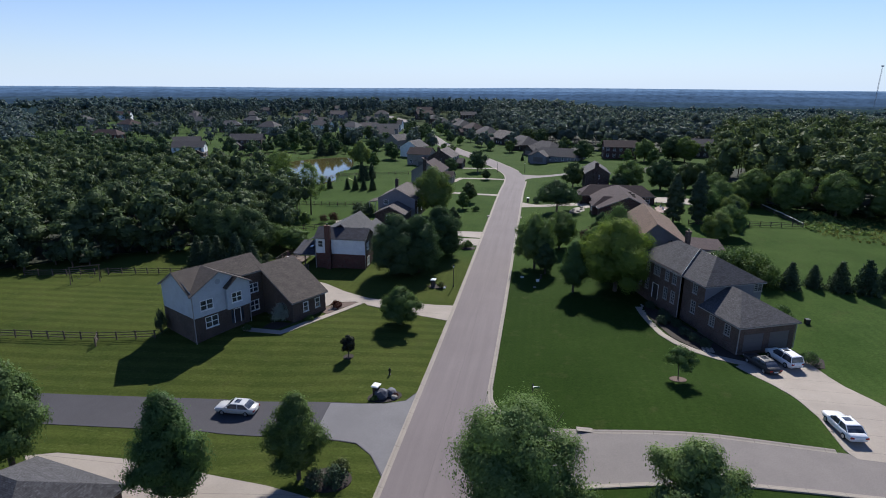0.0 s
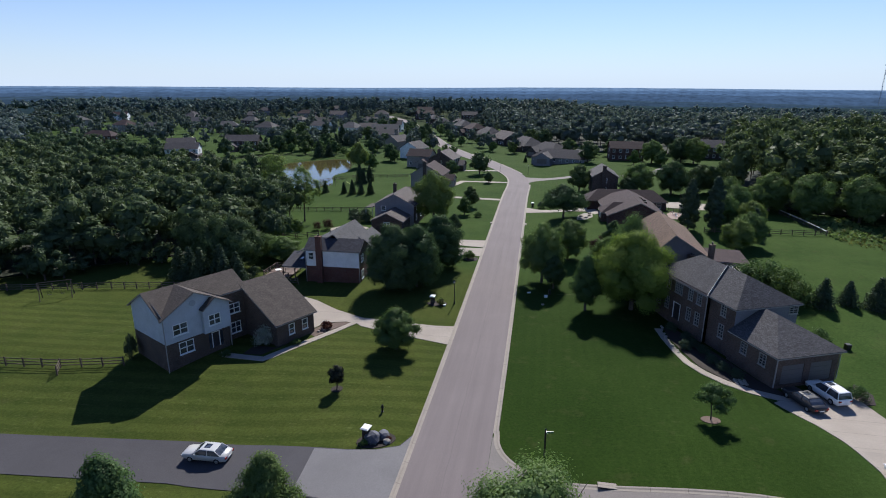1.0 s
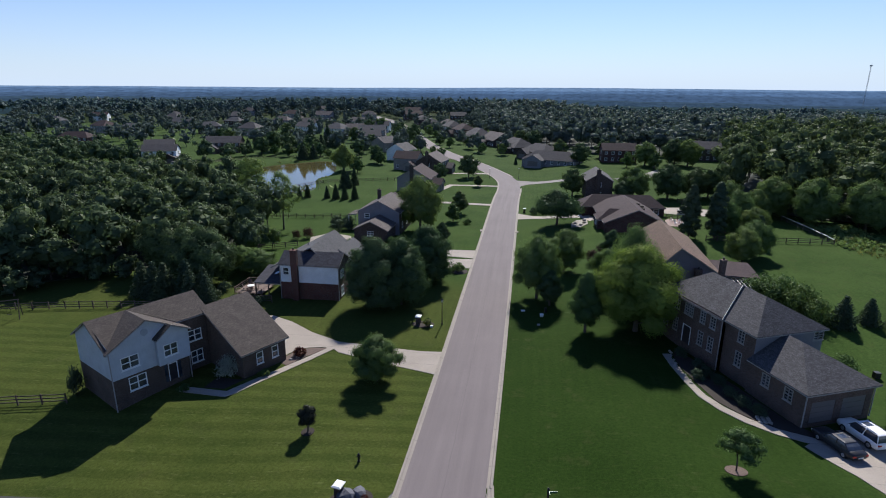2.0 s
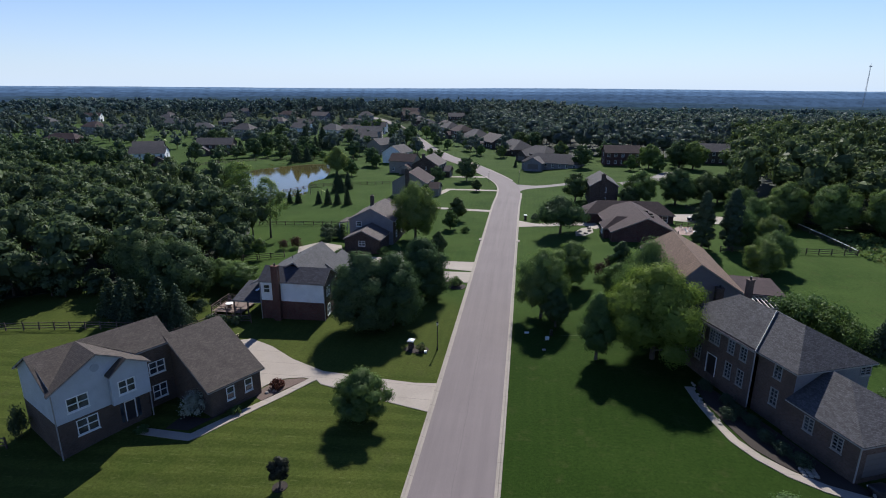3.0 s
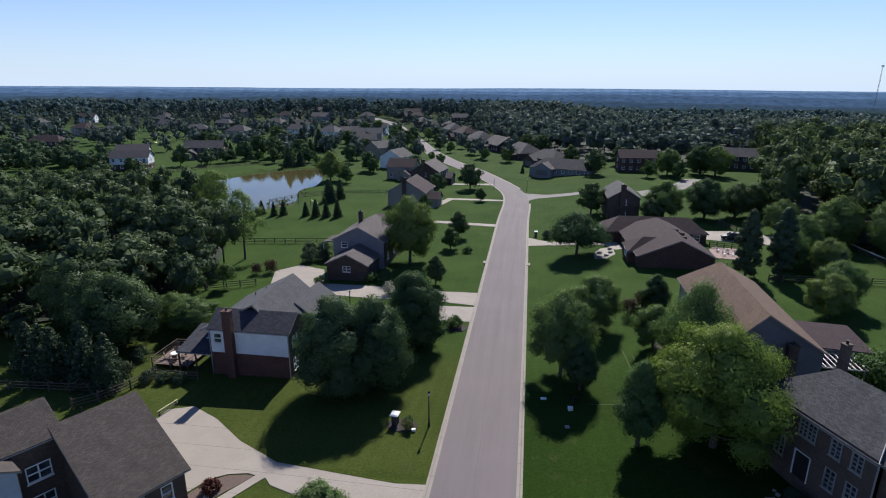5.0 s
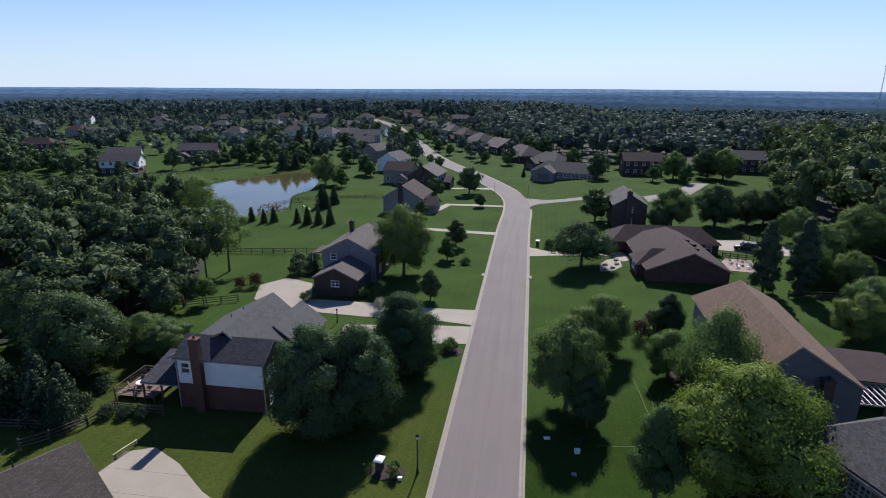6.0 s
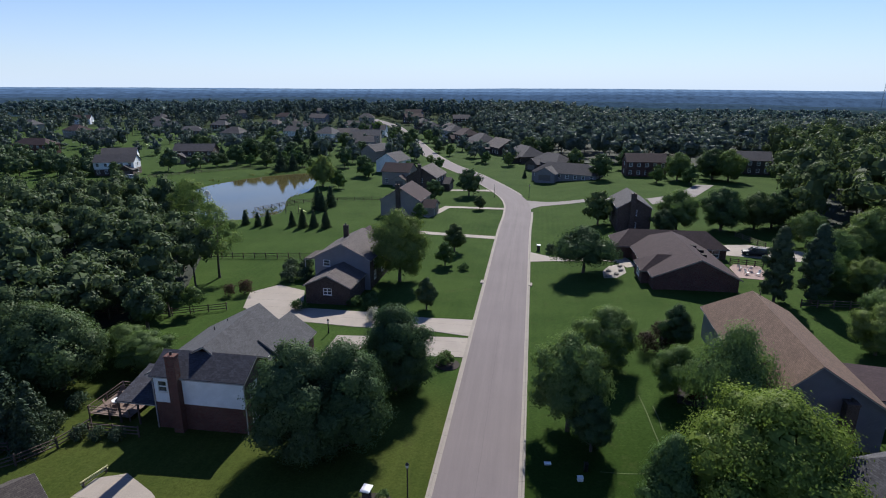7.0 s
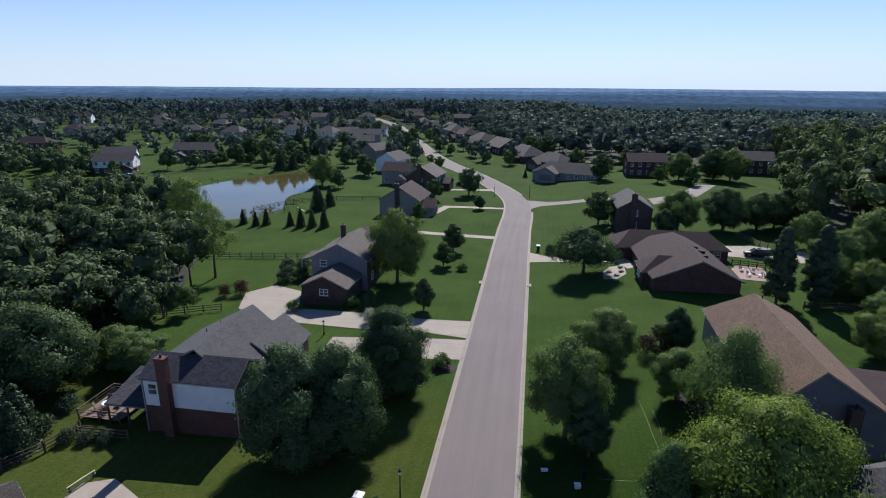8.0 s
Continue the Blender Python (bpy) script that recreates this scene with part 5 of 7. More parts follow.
def crown_cloud(rng, hgt, rad, base, shape, lobes, clumps, leaves, size, core=0.74, grain=(9, 7), puff=0.14, loose=0.8):
    """A crown in three tiers: boughs spread up the crown's outline, leaf clumps over each bough, leaves in each clump; with inner foliage in every bough."""
    prof_of = SHAPES[shape]
    span = hgt - base
    k = np.arange(lobes)
    f = ((k + rng.uniform(0.2, 0.8, lobes)) / lobes)
    prof = np.interp(f, np.linspace(0, 1, len(prof_of)), prof_of)
    ang = k * 2.39996 + rng.uniform(-0.45, 0.45, lobes)
    lr = rad * rng.uniform(0.24, 0.5, lobes) * (0.68 + 0.32 * prof)
    off = np.maximum(rad * prof * rng.uniform(0.72, 1.14, lobes) - lr * 0.85, 0)
    lz = np.minimum(lr * rng.uniform(0.62, 0.85, lobes), span * 0.4)
    lc = np.stack([off * np.cos(ang), off * np.sin(ang), base + lz * 0.8 + f ** 0.9 * (span - lz * 1.75)], 1)
    n = lobes * clumps
    idx = np.repeat(k, clumps)
    d = rng.normal(size=(n, 3))
    d += np.stack([np.cos(ang), np.sin(ang), np.full(lobes, 0.5)], 1)[idx] * 0.45
    d /= np.linalg.norm(d, axis=1)[:, None]
    ax = np.stack([lr, lr, lz], 1)
    c = lc[idx] + d * ax[idx] * rng.uniform(0.72, 1.08, n)[:, None]
    deep = (np.linalg.norm((c[:, None, :] - lc[None]) / ax[None], axis=2) < 0.72).sum(1)
    keep = (deep == 0) & (c[:, 2] > base * 0.6)
    c, d = c[keep], d[keep]
    mid = np.array([0, 0, base + span * 0.42])
    away = (c - mid) / np.array([rad, rad, span * 0.55])
    away /= np.linalg.norm(away, axis=1)[:, None] + 1e-6
    r = rad * puff * rng.uniform(0.65, 1.35, len(c))
    q, soft = leaf_quads(rng, c, r, np.full(len(c), leaves), size, out=away * 0.55 + d * 0.75, loose=loose)
    if core:
        q2, soft2 = core_quads(rng, lc, lr * core, lz * core, *grain)
        q3, soft3 = core_quads(rng, mid[None], np.array([rad * 0.5 * core]), np.array([span * 0.42 * core]), *grain)
        q, soft = np.concatenate([q, q2, q3]), np.concatenate([soft, soft2, soft3])
    return q, soft


def tree_proto(seed, hgt, rad, base, leaf, shape, lobes, clumps, leaves, size, r0=0.18, limbs=7, core=0.72, grain=(10, 8), puff=0.15):
    rng = np.random.default_rng(seed)
    q, soft = crown_cloud(rng, hgt, rad, base, shape, lobes, clumps, leaves, size, core, grain, puff, 0.5)
    crown = quads_mesh("crown", q, LEAF[leaf], soft)
    bm = trunk_bm(rng, hgt, base, r0, rad, limbs)
    tm = bpy.data.meshes.new("trunk")
    bm.to_mesh(tm)
    bm.free()
    tm.materials.append(M["bark"])
    return tm, crown


def conifer_proto(seed, hgt, rad, leaf="conifer", tiers=14, per=70, size=0.3):
    """A spruce: drooping whorls that shorten upwards."""
    rng = np.random.default_rng(seed)
    cs, rs = [], []
    for k in range(tiers):
        f = k / (tiers - 1)
        z = 0.35 + (hgt - 0.5) * f
        rr = rad * (1 - f) ** 0.85 + 0.12
        n = max(3, int(11 * (1 - f) + 3))
        for j in range(n):
            a = j * math.tau / n + k * 0.7 + rng.uniform(-0.2, 0.2)
            for s in (0.45, 0.85):
                o = rr * s * rng.uniform(0.85, 1.12)
                cs.append((math.cos(a) * o, math.sin(a) * o, z - 0.12 * o))
                rs.append(0.16 * rad + 0.1 * rr)
    q, soft = leaf_quads(rng, np.array(cs), np.array(rs), np.full(len(cs), max(6, per // 5)), size, 0.0, 0.6)
    crown = quads_mesh("crown", q, LEAF[leaf], soft)
    bm = bmesh.new()
    tube(bm, [(0, 0, -0.1), (0, 0, hgt * 0.5), (0, 0, hgt * 0.96)], [rad * 0.09, rad * 0.06, 0.015], 7)
    tm = bpy.data.meshes.new("trunk")
    bm.to_mesh(tm)
    bm.free()
    tm.materials.append(M["bark"])
    return tm, crown


def plant(proto, x, y, s=1.0, turn=0.0, label="leafy green tree on the lawn", name="tree", category="tree", group="", sz=None, z=None):
    t = thing(name, pose(x, y, gz(x, y) if z is None else z, 0, 0, turn) @ Matrix.Diagonal((s, s, sz or s, 1)), label, category, group)
    share("trunk", proto[0], t)
    share("crown", proto[1], t)
    return t


def shrub_proto(seed, hgt, rad, leaf, n=26, per=60, size=0.16):
    rng = np.random.default_rng(seed)
    c = crown_balls(rng, n, hgt * 0.85, rad * 0.8, hgt * 0.25, SHAPES["dome"])
    q, soft = leaf_quads(rng, c, rad * 0.33 * rng.uniform(0.8, 1.2, len(c)), np.full(len(c), per), size)
    crown = quads_mesh("crown", q, LEAF[leaf], soft)
    bm = bmesh.new()
    for k in range(4):
        a = k * 1.57 + 0.4
        tube(bm, [(0.05 * math.cos(a), 0.05 * math.sin(a), -0.05), (rad * 0.4 * math.cos(a), rad * 0.4 * math.sin(a), hgt * 0.6)], [0.03, 0.012], 5)
    tm = bpy.data.meshes.new("stems")
    bm.to_mesh(tm)
    bm.free()
    tm.materials.append(M["bark"])
    return tm, crown


def shrub(proto, x, y, s=1.0, label="rounded green shrub in a bed", turn=0.0, sz=None, name="shrub", category="shrub", group=""):
    t = thing(name, pose(x, y, gz(x, y), 0, 0, turn) @ Matrix.Diagonal((s, s, sz or s, 1)), label, category, group)
    share("stem", proto[0], t)
    share("foliage", proto[1], t)
    return t


P = dict(
    lawn=tree_proto(11, 6.0, 2.9, 0.6, "maple", "full", 30, 26, 34, 0.16, 0.14, core=0.84),
    street=tree_proto(12, 9.5, 3.3, 0.9, "maple", "oval", 26, 34, 34, 0.18, 0.2),
    big=tree_proto(37, 11.5, 5.9, 0.6, "light", "full", 20, 56, 46, 0.18, 0.22, core=0.66, puff=0.12),
    corner=tree_proto(36, 8.5, 3.9, 0.8, "light", "round", 18, 44, 36, 0.17, 0.18, puff=0.13),
    lime=tree_proto(14, 12.0, 6.2, 1.0, "lime", "full", 34, 46, 46, 0.19, 0.28, core=0.82, puff=0.12),
    oak=tree_proto(15, 9.5, 4.6, 0.8, "oak", "full", 26, 36, 26, 0.24, 0.24),
    oak2=tree_proto(16, 12.0, 4.7, 0.1, "oak", "full", 40, 36, 32, 0.2, 0.24, puff=0.13),
    dark=tree_proto(17, 7.5, 2.6, 0.8, "oak", "round", 22, 30, 28, 0.19, 0.15),
    small=tree_proto(18, 3.1, 1.15, 0.7, "dusk", "round", 12, 20, 18, 0.16, 0.07, puff=0.16),
    sapling=tree_proto(19, 4.2, 1.7, 1.4, "maple", "full", 12, 18, 24, 0.15, 0.06, core=0.6, puff=0.19),
    light=tree_proto(20, 8.5, 3.9, 0.8, "light", "full", 26, 36, 34, 0.18, 0.2, puff=0.14),
    airy=tree_proto(32, 9.0, 5.2, 1.0, "light", "wide", 26, 34, 40, 0.19, 0.2, 11, core=0.5, puff=0.17),
    tall=tree_proto(21, 15, 4.2, 4.5, "light", "open", 16, 16, 26, 0.3, 0.2, 12, core=0, puff=0.17),
    wide=tree_proto(22, 7.2, 4.9, 1.8, "oak", "wide", 24, 36, 22, 0.25, 0.2, 9, puff=0.13),
    willow=tree_proto(23, 10, 6.0, 1.0, "light", "dome", 24, 30, 18, 0.42, 0.3),
    column=tree_proto(24, 11.5, 2.1, 0.3, "conifer", "column", 34, 26, 20, 0.26, 0.18, puff=0.17),
    spruce=conifer_proto(25, 5.0, 2.0), pine=conifer_proto(26, 8.5, 3.2, per=90, size=0.42),
    midtree=tree_proto(27, 8.0, 3.4, 0.8, "maple", "full", 14, 16, 12, 0.46, 0.18, grain=(8, 6)), midtree2=tree_proto(28, 9.5, 4.0, 0.8, "oak", "full", 14, 16, 12, 0.5, 0.2, grain=(8, 6)),
    far=tree_proto(29, 8.5, 3.9, 0.8, "maple", "full", 10, 12, 8, 0.8, 0.2, grain=(7, 5)), far2=tree_proto(30, 10, 4.4, 0.8, "oak", "full", 10, 12, 8, 0.85, 0.2, grain=(7, 5)), far3=tree_proto(31, 6, 2.6, 0.8, "light", "full", 10, 11, 8, 0.55, 0.15, grain=(7, 5)),
    shrub=shrub_proto(40, 1.3, 1.1, "maple"), dshrub=shrub_proto(41, 1.6, 1.4, "conifer"), plum=shrub_proto(42, 2.4, 1.5, "plum"), rust=shrub_proto(43, 1.0, 0.8, "rust"),
    blossom=shrub_proto(44, 2.8, 1.5, "blossom", 34, 60), tuft=shrub_proto(45, 1.1, 0.8, "grass", 16, 50), lshrub=shrub_proto(46, 1.8, 1.5, "maple", 30, 90, 0.13),
)
# corner lawns
plant(P["lawn"], -10.8, 76.0, 1.0, 20, "round dark green tree with dense crown on the striped lawn")
plant(P["small"], -15.2, 65.0, 1.0, 50, "small dark purplish tree on the striped lawn")
plant(P["sapling"], 25.9, 63.0, 1.0, 0, "young thin-stemmed tree in a mulch ring on deep green lawn")
plant(P["big"], 8.3, 38.4, 1.0, 40, "tall light green street tree at the corner")
plant(P["corner"], 21.2, 37.6, 0.98, 90, "rounded yellow-green street tree beside the side street", sz=1.02)
plant(P["street"], -21.6, 37.2, 1.0, 10, "dark green street tree beside the concrete driveway", sz=1.2)
plant(P["street"], -11.6, 41.2, 0.84, 200, "dark green street tree beside a planted bed", sz=0.93)
plant(P["street"], -40.8, 39.4, 1.18, 100, "dark green tree beside the low house", sz=1.3)
shrub(P["dshrub"], -8.0, 41.0, 1.0, "clipped dark shrub in a corner bed")
shrub(P["tuft"], -7.9, 42.4, 1.3, "tall ornamental grass in a corner bed", name="ornamental_grass", category="grass")
shrub(P["dshrub"], -9.8, 40.6, 0.9, "dark shrub in a corner bed")
shrub(P["blossom"], -29.2, 74.4, 1.15, "pale flowering shrub in front of the corner house")
shrub(P["rust"], -22.9, 81.0, 1.15, "rust-red shrub in a mulch bed by the drive")
shrub(P["shrub"], -25.0, 75.2, 0.7, "low green shrub against the garage")
shrub(P["shrub"], -33.0, 70.6, 0.7, "low green shrub by the front door")
shrub(P["dshrub"], -45.5, 68.6, 0.8, "narrow dark evergreen at the house corner", sz=2.2)
# beyond the curved drive
plant(P["oak2"], -17.6, 99.0, 0.98, 0, "dense dark green tree in front of the white-sided house")
plant(P["oak2"], -13.6, 100.8, 0.92, 130, "dense dark green tree beside its twin", sz=0.95)
plant(P["oak2"], -11.3, 112.0, 0.9, 60, "dense green tree beside the next driveway")
shrub(P["shrub"], -6.6, 119.4, 1.35, "rounded shrub in a small bed beside the kerb")
plant(P["dark"], -12.6, 137.4, 0.72, 0, "small dark tree on the lawn")
plant(P["light"], -20.2, 150.0, 1.3, 30, "big rounded green tree in front of the beige house", sz=1.6)
plant(P["dark"], -13.0, 171.0, 1.0, 70, "round dark tree on the lawn", sz=0.85)
plant(P["midtree"], -13.4, 161.0, 0.62, 10, "small light green tree on the lawn")
shrub(P["shrub"], -9.3, 158.8, 1.1, "low rounded shrub beside the street")
plant(P["dark"], -12.1, 216.6, 0.7, 0, "small round tree beyond the path", sz=0.55)
plant(P["midtree2"], -18.0, 238.0, 1.0, 0, "dark tree beside the far drive")
for sx, sy, sc in ((-41, 148.4, 1.75), (-38.6, 149.4, 1.5), (-43.4, 154.0, 1.6), (-40.6, 155.2, 1.5)):
    shrub(P["dshrub"], sx, sy, sc, "clipped dark hedge shrub beside the parking court", group="hedge shrubs")
shrub(P["plum"], -46.0, 140.2, 1.2, "purple-brown shrub beside the parking court")
shrub(P["plum"], -48.4, 139.0, 1.0, "grey-brown shrub beside the parking court")
shrub(P["lshrub"], -33.5, 134.4, 1.0, "green bush against the low garage")
for sx, sy in ((-24.5, 137.4), (-22.6, 139.5), (-21.5, 136.5)):
    shrub(P["shrub"], sx, sy, 1.3, "round shrub beside the low garage", group="garage shrubs")
shrub(P["blossom"], -19.8, 131.4, 0.9, "pale flowering shrub beside the drive")
# right of the street
plant(P["light"], 8.5, 107.0, 1.0, 0, "yellow-green tree leaning over the kerb", sz=1.3)
plant(P["dark"], 10.6, 103.6, 0.8, 0, "dark green tree beside the kerb")
plant(P["light"], 13.6, 120.5, 0.98, 120, "broad green tree on the lawn")
plant(P["street"], 15.3, 92.8, 0.82, 40, "dark narrow tree beside a large bright one", sz=0.95)
plant(P["lime"], 22.2, 93.0, 1.0, 0, "very large bright yellow-green tree in front of the brick house", sz=1.02)
plant(P["airy"], 23.6, 106.4, 0.86, 75, "large soft green tree beside the tan roof", sz=1.25)
plant(P["light"], 20.6, 113.6, 0.7, 200, "soft green tree beside a pale rock")
shrub(P["plum"], 21.6, 126.0, 1.6, "purple-leaved bush by the lawn")
shrub(P["plum"], 19.2, 124.6, 1.25, "dark purple bush by the lawn")
shrub(P["rust"], 22.4, 113.4, 1.5, "reddish bush at the lawn's edge")
plant(P["dark"], 22.8, 124.6, 0.85, 0, "dark clipped evergreen tree behind the lawn")
plant(P["wide"], 13.8, 159.0, 1.25, 0, "spreading dark green tree casting shade on the lawn")
shrub(P["dshrub"], 8.0, 174.2, 1.2, "dark shrub at the drive's mouth")
plant(P["midtree2"], 19.9, 196.0, 0.95, 0, "round green tree before the grey house")
plant(P["column"], 42.2, 145.0, 1.05, 0, "tall dark columnar evergreen", group="columnar evergreens")
plant(P["column"], 47.8, 145.4, 1.1, 90, "tall dark columnar evergreen beside another", group="columnar evergreens")
plant(P["light"], 51.5, 132.6, 0.85, 0, "rounded grey-green tree behind the tan house")
plant(P["light"], 47.5, 127.0, 0.8, 80, "rounded grey-green tree behind the tan house")
plant(P["light"], 57.0, 148.5, 0.8, 30, "rounded soft green tree behind the columnar evergreens")
plant(P["light"], 52.0, 151.5, 0.85, 130, "rounded soft green tree behind the columnar evergreens")
plant(P["pine"], 55.4, 141.2, 0.75, 0, "thin open pine beside the fence")
plant(P["light"], 56.0, 158.0, 1.05, 80, "broad green tree behind the columnar evergreens")
for ex, ey, es in ((50.9, 97.6, 0.92), (55.2, 99.2, 0.78), (58.6, 98.0, 1.0), (62.2, 97.2, 1.15), (66.3, 99.3, 0.95)):
    plant(P["spruce"], ex, ey, es, ex * 40, "dark young spruce in a row on the lawn", group="row of spruces")
shrub(P["lshrub"], 43.2, 70.9, 0.9, "bush beside the garage corner")
for sx, sy, ss in ((43.6, 107.0, 1.5), (45.0, 104.2, 1.8), (46.6, 101.4, 1.7), (47.8, 98.6, 1.3), (44.8, 84.6, 0.9)):
    shrub(P["lshrub"], sx, sy, ss * 1.55, "tall bush behind the brick house", group="bushes behind the house")
for sx, sy in ((29.8, 77.0), (29.4, 79.6), (31.6, 73.6), (28.2, 83.4), (26.8, 86.4), (28.6, 81.4), (30.6, 75.2), (27.4, 80.6)):
    shrub(P["dshrub"], sx, sy, 0.75, "low dark shrub in the bed along the brick house", group="foundation shrubs")
# pond side
for ex, ey, es in ((-72.6, 189.4, 0.8), (-68.4, 188.3, 0.78), (-66.2, 189.8, 0.85), (-59.5, 189.9, 0.8), (-56.2, 189.2, 1.0), (-53.2, 189.4, 0.92), (-50.0, 189.8, 1.0)):
    plant(P["spruce"], ex, ey, es * 0.68, ex * 30, "dark conical evergreen near the pond", group="evergreens by the pond", sz=es)
for ex, ey, es in ((-61, 212, 0.95), (-59.0, 210, 0.8), (-58.6, 216.5, 0.85)):
    plant(P["pine"], ex, ey, es * 0.7, ex * 30, "dark evergreen beside the pond fence", group="evergreens by the fence", sz=es * 0.85)
plant(P["willow"], -74.7, 251, 0.88, 0, "large hanging willow on the pond bank", sz=1.12)
plant(P["midtree"], -67.2, 247.5, 0.85, 0, "round green tree beside the willow")
# trees among the houses beyond the pond and along the far street
for kind, ex, ey, es in (("pine", -149, 308, 0.9), ("midtree2", -138.2, 302, 1.05), ("midtree2", -138.6, 317, 1.25), ("midtree2", -129, 316, 1.2), ("pine", -107.5, 285, 1.0), ("pine", -103.5, 289, 0.85), ("midtree2", -115, 315, 1.1), ("pine", -111, 320, 1.1),
                         ("pine", -119, 352, 1.45), ("pine", -114, 348, 1.1), ("midtree", -140, 438, 1.2), ("midtree2", -110, 379, 1.1), ("midtree2", -117, 438, 1.3), ("far3", -116, 470, 2.0), ("midtree2", -88, 416, 1.25), ("midtree", -86, 404, 1.15),
                         ("midtree2", -74, 383, 1.15), ("midtree2", -58.8, 338, 1.0), ("midtree2", -67.4, 279, 0.95), ("midtree", -64, 274, 0.8), ("midtree", -49, 281, 0.8), ("midtree2", -88, 341, 0.95), ("midtree2", -28, 228, 0.75), ("midtree", -27, 200, 0.62),
                         ("far3", -46.5, 318, 0.8), ("far3", -39.6, 302.5, 0.95), ("far", -43, 356, 0.75), ("far3", -69.6, 431, 1.5), ("far2", -31, 350, 0.7), ("far", -20.3, 323, 0.7), ("far3", -9, 315.5, 1.1), ("far2", -52, 372, 0.75), ("far", -60, 408, 0.8),
                         ("midtree2", -0.3, 356, 1.15), ("midtree2", 8, 350, 1.2), ("midtree2", -78, 420, 1.1), ("pine", -150, 400, 1.1), ("midtree2", -165, 395, 1.2), ("midtree2", -178, 340, 1.1), ("midtree2", -190, 352, 1.1)):
    plant(P[kind], ex, ey, es, ex * 47, {"pine": "dark conical evergreen between the further gardens", "midtree2": "dark rounded tree between the further houses", "midtree": "rounded green tree between the further houses",
                                         "far": "small round street tree beyond the bend", "far2": "dark street tree beyond the bend", "far3": "light green young tree beyond the bend"}[kind], group="garden trees")
plant(P["pine"], -0.6, 281, 0.32, 0, "small clipped conical evergreen on a bare patch", sz=0.38)
# round the houses behind the bungalow
for kind, ex, ey, es in (("light", 37.6, 191, 1.15), ("oak", 33.8, 187, 0.62), ("oak", 48, 192.5, 1.08), ("oak", 56.5, 195.5, 0.95), ("oak", 61, 197.5, 0.9), ("oak", 67.4, 203, 1.0), ("midtree2", 27.4, 268, 1.05), ("midtree", 46.9, 264, 0.8), ("light", 55.5, 271, 1.2),
                         ("midtree", 57.5, 261, 0.85), ("light", 73.5, 272, 1.35), ("oak", 69, 276, 1.2), ("midtree2", 95.6, 281, 1.2), ("light", 105, 280, 1.35), ("light", 61, 179, 0.95), ("light", 64, 168, 0.9)):
    plant(P[kind], ex, ey, es, ex * 53, {"light": "broad soft green tree behind the bungalow", "oak": "dense dark round tree behind the bungalow", "midtree2": "dark rounded tree beside a large house", "midtree": "rounded green tree beside a large house"}[kind], group="garden trees behind the bungalow")
for ex, ey, es in ((69, 171, 1.25), (76, 164, 1.35), (86, 160, 1.4), (97, 156, 1.35), (110, 146, 1.4)):
    plant(P["light"], ex, ey, es, ex * 41, "broad soft green tree at the edge of the wood", group="wood-edge trees")
plant(P["tall"], -55.6, 148.0, 1.0, 0, "tall open tree with bare trunk on the field's edge")
plant(P["tall"], -72, 166, 1.05, 90, "tall open tree before the pond")
plant(P["tall"], -77, 172, 1.0, 190, "tall open tree before the pond")
# behind the corner garden
plant(P["oak"], -56.5, 108.5, 1.05, 0, "broad dark round tree at the wood's edge")
plant(P["oak"], -62.5, 111.5, 1.1, 100, "broad dark round tree at the wood's edge")
for ex, ey, es in ((-53.5, 97.2, 0.8), (-50.2, 98.2, 0.85), (-56.5, 98.5, 0.75), (-46.6, 97.6, 0.72), (-59.5, 99.5, 0.7)):
    plant(P["pine"], ex, ey, es, ex * 31, "dark bushy evergreen behind the garden fence", group="garden evergreens")
plant(P["light"], -44.6, 112.4, 0.9, 0, "low broad light green tree behind the deck", sz=0.62)
plant(P["light"], -49.0, 114.6, 0.72, 60, "light green tree behind the deck", sz=0.6)
plant(P["oak"], -51.4, 106.4, 1.12, 40, "broad dark round tree beside the deck garden")
plant(P["pine"], -44.9, 95.4, 0.6, 15, "dark bushy evergreen beside the split-rail fence", group="garden evergreens", sz=0.66)
plant(P["pine"], -48.2, 96.2, 0.7, 75, "dark bushy evergreen beside the split-rail fence", group="garden evergreens")
plant(P["sapling"], -50.0, 131.0, 1.1, 0, "airy light green small tree by the fence")


